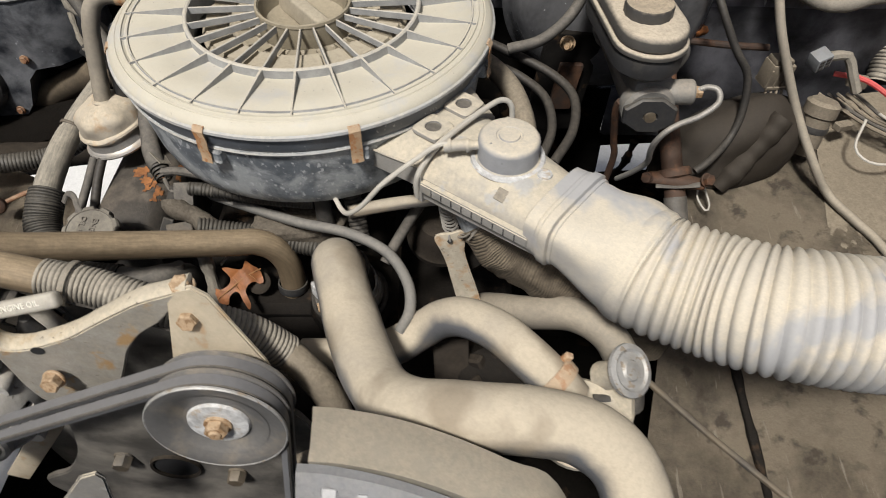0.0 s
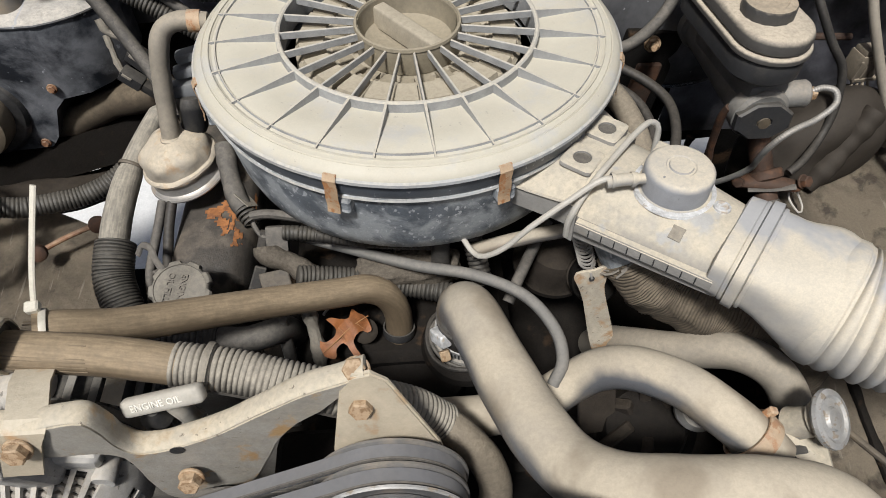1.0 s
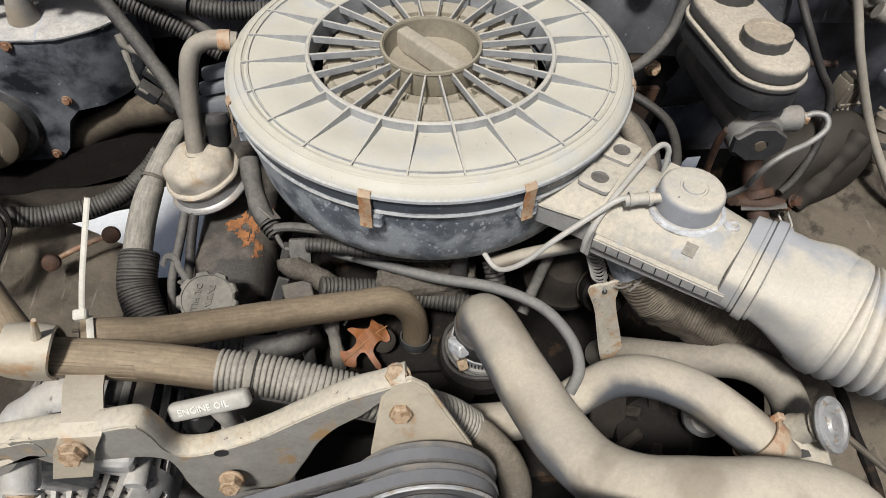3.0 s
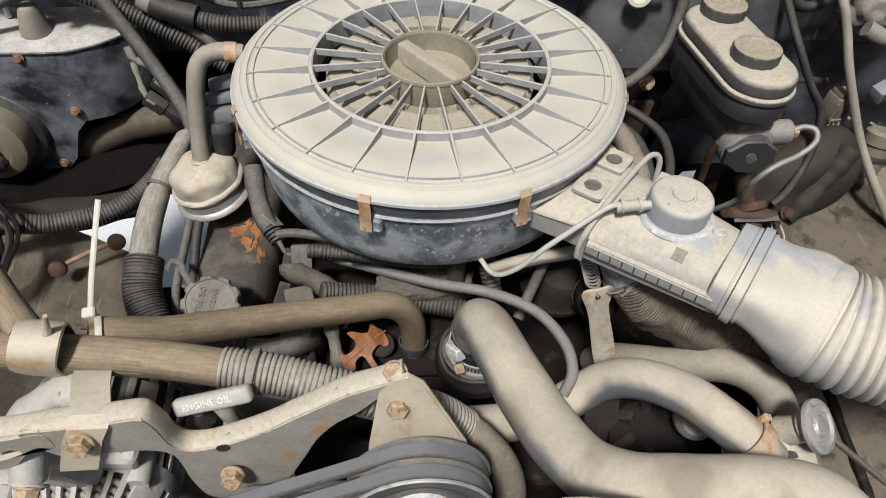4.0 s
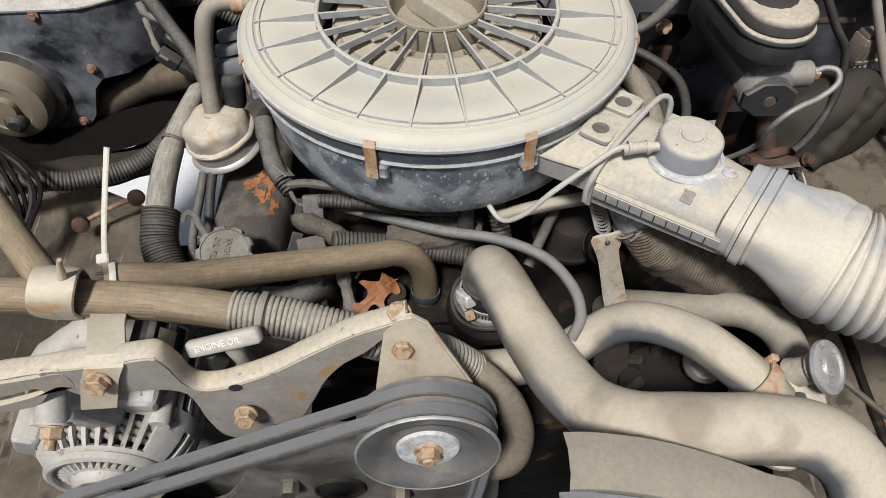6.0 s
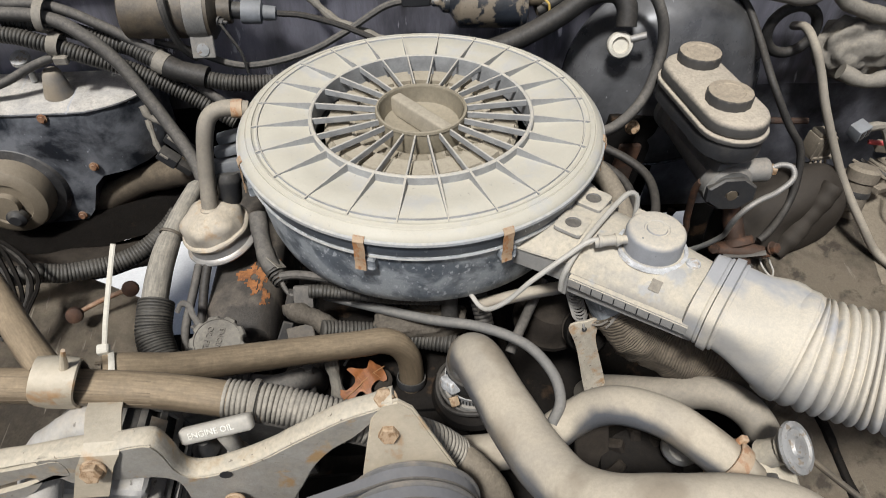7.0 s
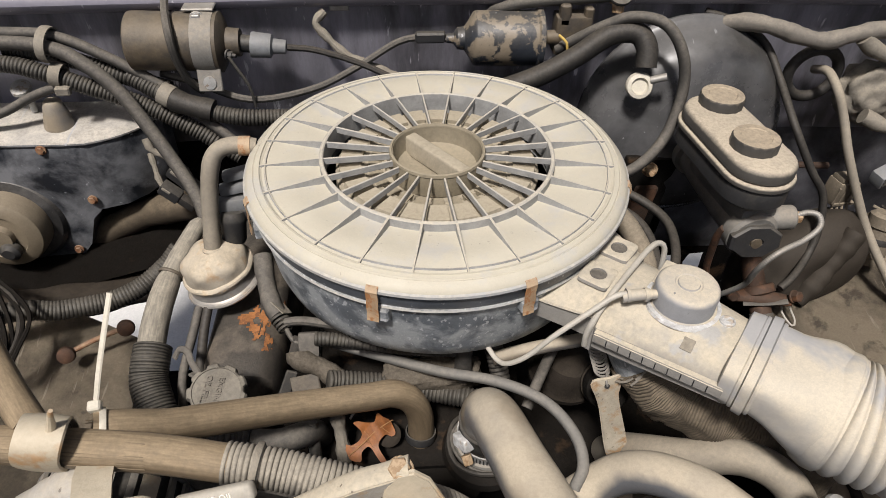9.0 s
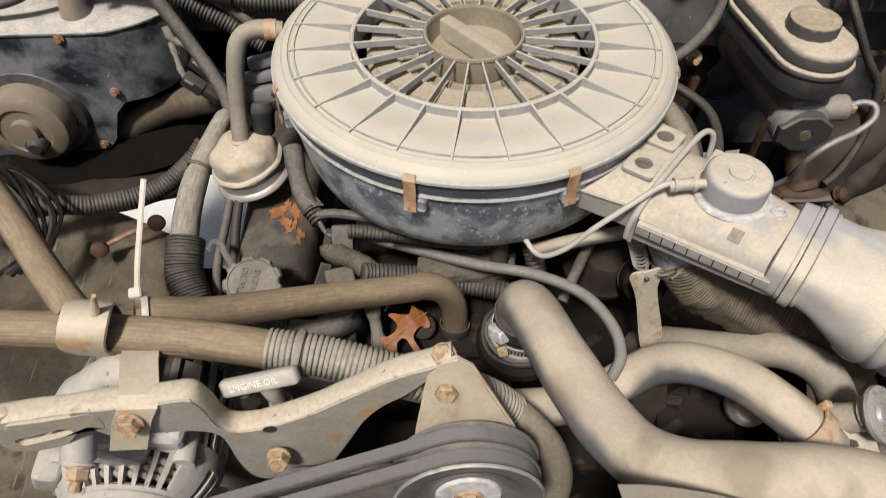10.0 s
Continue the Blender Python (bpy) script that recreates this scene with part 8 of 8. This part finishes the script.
cable("lower_hose", [(0.0060, -0.2732, 0.8800), (0.0206, -0.2814, 0.8716), (0.0367, -0.2905, 0.8494), (0.0439, -0.3005, 0.8205), (0.0368, -0.3094, 0.7927), (0.0100, -0.3050, 0.7700)], 0.0118, DUSTY_BROWN, "brownish hose curving down behind the pulley", "hose", 20, 0.004)
tagged(part("side_plate", plate(smooth_outline([(-0.345, 0.42), (-0.12, 0.42), (-0.11, 0.60), (-0.14, 0.80), (-0.22, 0.815), (-0.33, 0.76)], 0.015), 0.006, (0, -0.180, 0), (90, 0, 0)), GREASY), "greasy dark steel side plate below the alternator", "mounting plate")
front_plate = thing("mounting_plate", "greasy dark steel mounting plate behind the belts", "mounting plate", (-0.08, -0.285, 0.70))
part("plate", plate(smooth_outline([(-0.15, 0.862), (-0.1, 0.868), (-0.03, 0.865), (0.015, 0.85), (0.03, 0.78), (0.025, 0.66), (-0.05, 0.635), (-0.165, 0.63), (-0.2243, 0.7117), (-0.1951, 0.7414), (-0.173, 0.7784), (-0.1621, 0.8129)], 0.01), 0.006, (0, -0.303, 0), (90, 0, 0)), GREASY, front_plate)
# black disc laid on the plate, its dark depth put in by colour
part("hole", lathe([(0, 0), (0.019, 0), (0.020, 0.0006), (0, 0.0008)], (-0.0985, -0.3092, 0.7560), (0, -1, 0), 32), PARTS_BLACK, front_plate)
part("hole_rim", lathe([(0.0185, 0), (0.0215, 0), (0.0205, 0.003), (0.0185, 0.002), (0.0185, 0)], (-0.0985, -0.3092, 0.7560), (0, -1, 0), 32), ENGINE_BROWN, front_plate)
for at in ((-0.1363, -0.3092, 0.7735), (-0.0500, -0.3092, 0.7450)):
    part("plate_bolt", hexbolt(at, (0, -1, 0), 0.013, 0.009, 0.008), BROWN_CAN, front_plate)
tagged(part("tan_strut", box((0.022, 0.004, 0.150), (-0.275, -0.262, 0.675), (0, 36, 0), 0.0015, 2), TAN_STEEL), "tan flat strut behind the plate", "strut")
fan = thing("cooling_fan", "pale dusty fan blade tip behind the belts", "fan", (-0.12, -0.36, 0.80))
part("blade", plate([(-0.160, 0.800), (-0.118, 0.861), (-0.104, 0.869), (-0.101, 0.860), (-0.115, 0.800)], 0.003, (0, -0.360, 0), (90, 0, 0)), DUCT, fan)

# ---- left rear clutter ----
for pts, r, mat, label in (([(-0.47, 0.225, 0.715), (-0.41, 0.222, 0.745), (-0.36, 0.222, 0.768), (-0.31, 0.212, 0.785), (-0.27, 0.20, 0.80)], 0.0190, UNDER_BROWN, "dusty brown hose under the fender box"),
                           ([(-0.44, 0.245, 0.690), (-0.38, 0.240, 0.712), (-0.32, 0.235, 0.728), (-0.26, 0.23, 0.735)], 0.0190, UNDER_BROWN, "dark brown hose low under the fender box"),
                           ([(-0.60, 0.12, 0.700), (-0.50, 0.12, 0.705), (-0.43, 0.135, 0.700), (-0.36, 0.17, 0.690)], 0.0220, ENGINE_BROWN, "dark bulging rubber hose behind the apron")):
    cable("heater_pipe", pts, r, mat, label, "hose", 18, 0.006, wavy(0.06, 0.02), "rear hoses")
peg = thing("rubber_bumper", "pale conical bumper on the fender box", "bumper", (-0.425, 0.225, 0.90))
part("cone", lathe([(0, 0), (0.017, 0), (0.0165, 0.004), (0.0105, 0.030), (0.008, 0.033), (0, 0.033)], (-0.427, 0.222, 0.900), (0.05, 0, 1), 28), HOSE_GREY, peg)
cable("breather_pipe", [(-0.53, 0.200, 0.918), (-0.48, 0.206, 0.925), (-0.440, 0.214, 0.942), (-0.405, 0.214, 0.955)], 0.0052, RUBBER_DUSTY, "thin grey pipe across the fender box", "pipe", 12)
tagged(part("washer_stud", join(lathe([(0, 0), (0.012, 0), (0.011, 0.004), (0, 0.005)], (-0.463, 0.240, 0.938), (0, -0.4, 0.9), 24), lathe([(0, 0), (0.004, 0), (0.004, 0.035), (0, 0.035)], (-0.463, 0.248, 0.905), (0, 0, 1), 12)), ZINC), "zinc washer on a stud", "washer")
rng = random.Random(5)
for k in range(7):
    x, y = -0.51 + 0.007 * k, 0.030 + 0.004 * rng.random()
    pts = [(x - 0.06, y + 0.05 + 0.02 * rng.random(), 0.790 + 0.01 * rng.random()), (x - 0.01, y + 0.035 + 0.015 * rng.random(), 0.792 + 0.012 * rng.random()), (x + 0.03, y + 0.015 * rng.random(), 0.775 + 0.012 * rng.random()),
           (x + 0.045 - 0.004 * k, y - 0.03 + 0.01 * rng.random(), 0.755), (x + 0.01, y - 0.055, 0.740)]
    cable("bundle_wire", pts, 0.0024, (ENGINE_DARK, RUBBER, ENGINE_DARK)[k % 3], "loose dark wire of a bundle by the fender", "wire", 6, 0.008, None, "bundle wires")

# ---- right rear clutter ----
for pts, r, label in (([(0.165, 0.135, 0.880), (0.205, 0.122, 0.868), (0.243, 0.100, 0.858), (0.262, 0.068, 0.852), (0.256, 0.020, 0.846), (0.232, -0.025, 0.84)], 0.0052, "black hose looping behind the snorkel"),
                      ([(0.170, 0.105, 0.872), (0.205, 0.092, 0.862), (0.230, 0.062, 0.856), (0.234, 0.02, 0.848), (0.220, -0.02, 0.842)], 0.0050, "black hose looping behind the snorkel"),
                      ([(0.160, 0.080, 0.880), (0.190, 0.060, 0.872), (0.205, 0.030, 0.862), (0.205, -0.005, 0.852)], 0.0050, "thin black hose behind the snorkel")):
    cable("loop_hose", pts, r, RUBBER, label, "hose", 12, 0.005, None, "loop hoses")
cable("brown_return_hose", [(0.150, 0.075, 0.900), (0.170, 0.045, 0.905), (0.190, 0.010, 0.900), (0.200, -0.030, 0.885), (0.198, -0.05, 0.86)], 0.0105, DUSTY_BROWN, "brown hose beside the air cleaner", "hose", 16, 0.004)
pedal = thing("pedal_bracket", "dark rusty bracket below the booster", "bracket", (0.265, 0.15, 0.72))
part("plate", box((0.070, 0.012, 0.150), (0.268, 0.185, 0.790), (4, 6, 8), 0.003, 2), ENGINE_DARK, pedal)
part("rust_patch", box((0.030, 0.008, 0.070), (0.272, 0.176, 0.790), (4, 6, 8), 0.003, 2), RUST_DARK, pedal)
part("stud", hexbolt((0.262, 0.150, 0.868), (-0.2, -0.9, 0.3), 0.012, 0.008, 0.009, 0.010), BOLT, pedal)
cable("rust_rail", [(0.300, 0.235, 0.825), (0.370, 0.225, 0.832), (0.420, 0.205, 0.838), (0.470, 0.200, 0.835), (0.52, 0.20, 0.832)], 0.0045, RUST_DARK, "rusty red rail at the firewall foot", "rail", 10)
rusty = bmesh.new()
bmesh.ops.create_icosphere(rusty, subdivisions=3, radius=1.0)
for v in rusty.verts:
    q = v.co.copy()
    v.co = Vector((0.415 + 0.030 * q.x, 0.215 + 0.012 * q.y, 0.848 + 0.010 * q.z)) + q * 0.006 * noise.noise(q * 3)
tagged(part("leaf_litter", rusty, LEAF, None, "", 180), "clump of dry brown leaf litter on the ledge", "leaf litter")
hump = bmesh.new()
bmesh.ops.create_icosphere(hump, subdivisions=5, radius=1.0)
for v in hump.verts:
    q = v.co.copy()
    v.co = Vector((0.480, 0.125, 0.735)) + q.x * Vector((0.086, 0.016, 0.050)) + q.y * Vector((-0.010, 0.052, 0.0)) + q.z * Vector((-0.030, -0.012, 0.058)) + q * 0.010 * noise.noise(q * 1.4)
tagged(part("apron_hump", hump, APRON, None, "", 180), "dark smooth dusty hump of the inner apron", "apron", kind="structure")
tagged(part("column_sleeve", sweep([(0.5180, 0.100, 0.803), (0.4985, 0.088, 0.774), (0.4760, 0.075, 0.745), (0.4560, 0.064, 0.722)], 0.0125, 22, 0.003, lambda run, share: 1 + 0.10 * math.sin(run * 95) + 0.05 * math.sin(run * 310) - 0.25 * max(0.0, share - 0.75) * 4), APRON), "dark dusty rubber sleeve on the apron", "sleeve")
cable("fender_hose", [(0.490, 0.105, 0.758), (0.520, 0.118, 0.755), (0.560, 0.128, 0.752), (0.59, 0.14, 0.752)], 0.0072, RUBBER_DUSTY, "dark hose on the fender", "hose", 12)
cable("wire_loop", [(0.430, 0.058, 0.738), (0.424, 0.042, 0.730), (0.432, 0.026, 0.722), (0.438, 0.032, 0.724), (0.434, 0.052, 0.735)], 0.0012, TUBE_WHITE, "small loop of white wire", "wire", 6, 0.003)
cable("grey_conduit", [(0.70, 0.34, 0.90), (0.725, 0.32, 0.83), (0.73, 0.29, 0.77), (0.72, 0.26, 0.74)], 0.0150, CONDUIT_TAN, "grey ribbed conduit at the fender corner", "conduit", 16, 0.0013, ribbed(0.0062, 0.14, 0.6))
for at, turn, size in (((0.640, 0.170, 0.765), (10, 0, 30), (0.030, 0.016, 0.012)), ((0.625, 0.145, 0.755), (0, 10, 25), (0.026, 0.012, 0.010)), ((0.655, 0.205, 0.780), (0, 0, -20), (0.024, 0.014, 0.014))):
    tagged(part("loose_connector", box(size, at, turn, 0.0015, 1), DUSTY_BROWN), "dusty loose wire connector on the fender", "connector", "loose connectors")
for k in range(5):
    cable("loose_wire", [(0.60 + 0.012 * k, 0.185, 0.775), (0.625 + 0.012 * k, 0.160 - 0.006 * k, 0.768), (0.66 + 0.008 * k, 0.135, 0.757 + 0.002 * k), (0.71, 0.10 + 0.01 * k, 0.752)], 0.0022, (DUSTY_BROWN, RUBBER_DUSTY, DUSTY_BROWN)[k % 3], "loose dusty wire on the fender", "wire", 6, 0.01, None, "loose wires")
# raised black strip drawn in place of the apron's dark open seam
cable("apron_seam", [(0.4350, -0.140, 0.6665), (0.4380, -0.155, 0.6630), (0.4410, -0.193, 0.6510), (0.4450, -0.232, 0.6395), (0.4500, -0.300, 0.6210), (0.4550, -0.380, 0.6000)], 0.0050, ENGINE_DARK, "black strip standing for the dark apron seam", "seal strip", 10, 0.01, wavy(0.15, 0.012))
tagged(part("cowl_bolt", hexbolt((-0.385, 0.330, 1.066), (0, -0.2, 1), 0.012, 0.005, 0.009), ZINC), "small bolt in the cowl panel", "bolt")
tagged(part("cowl_stop", box((0.040, 0.018, 0.014), (0.000, 0.300, 1.062), (10, 0, 0), 0.004, 2), PAINT), "painted stop on the cowl panel", "stop")
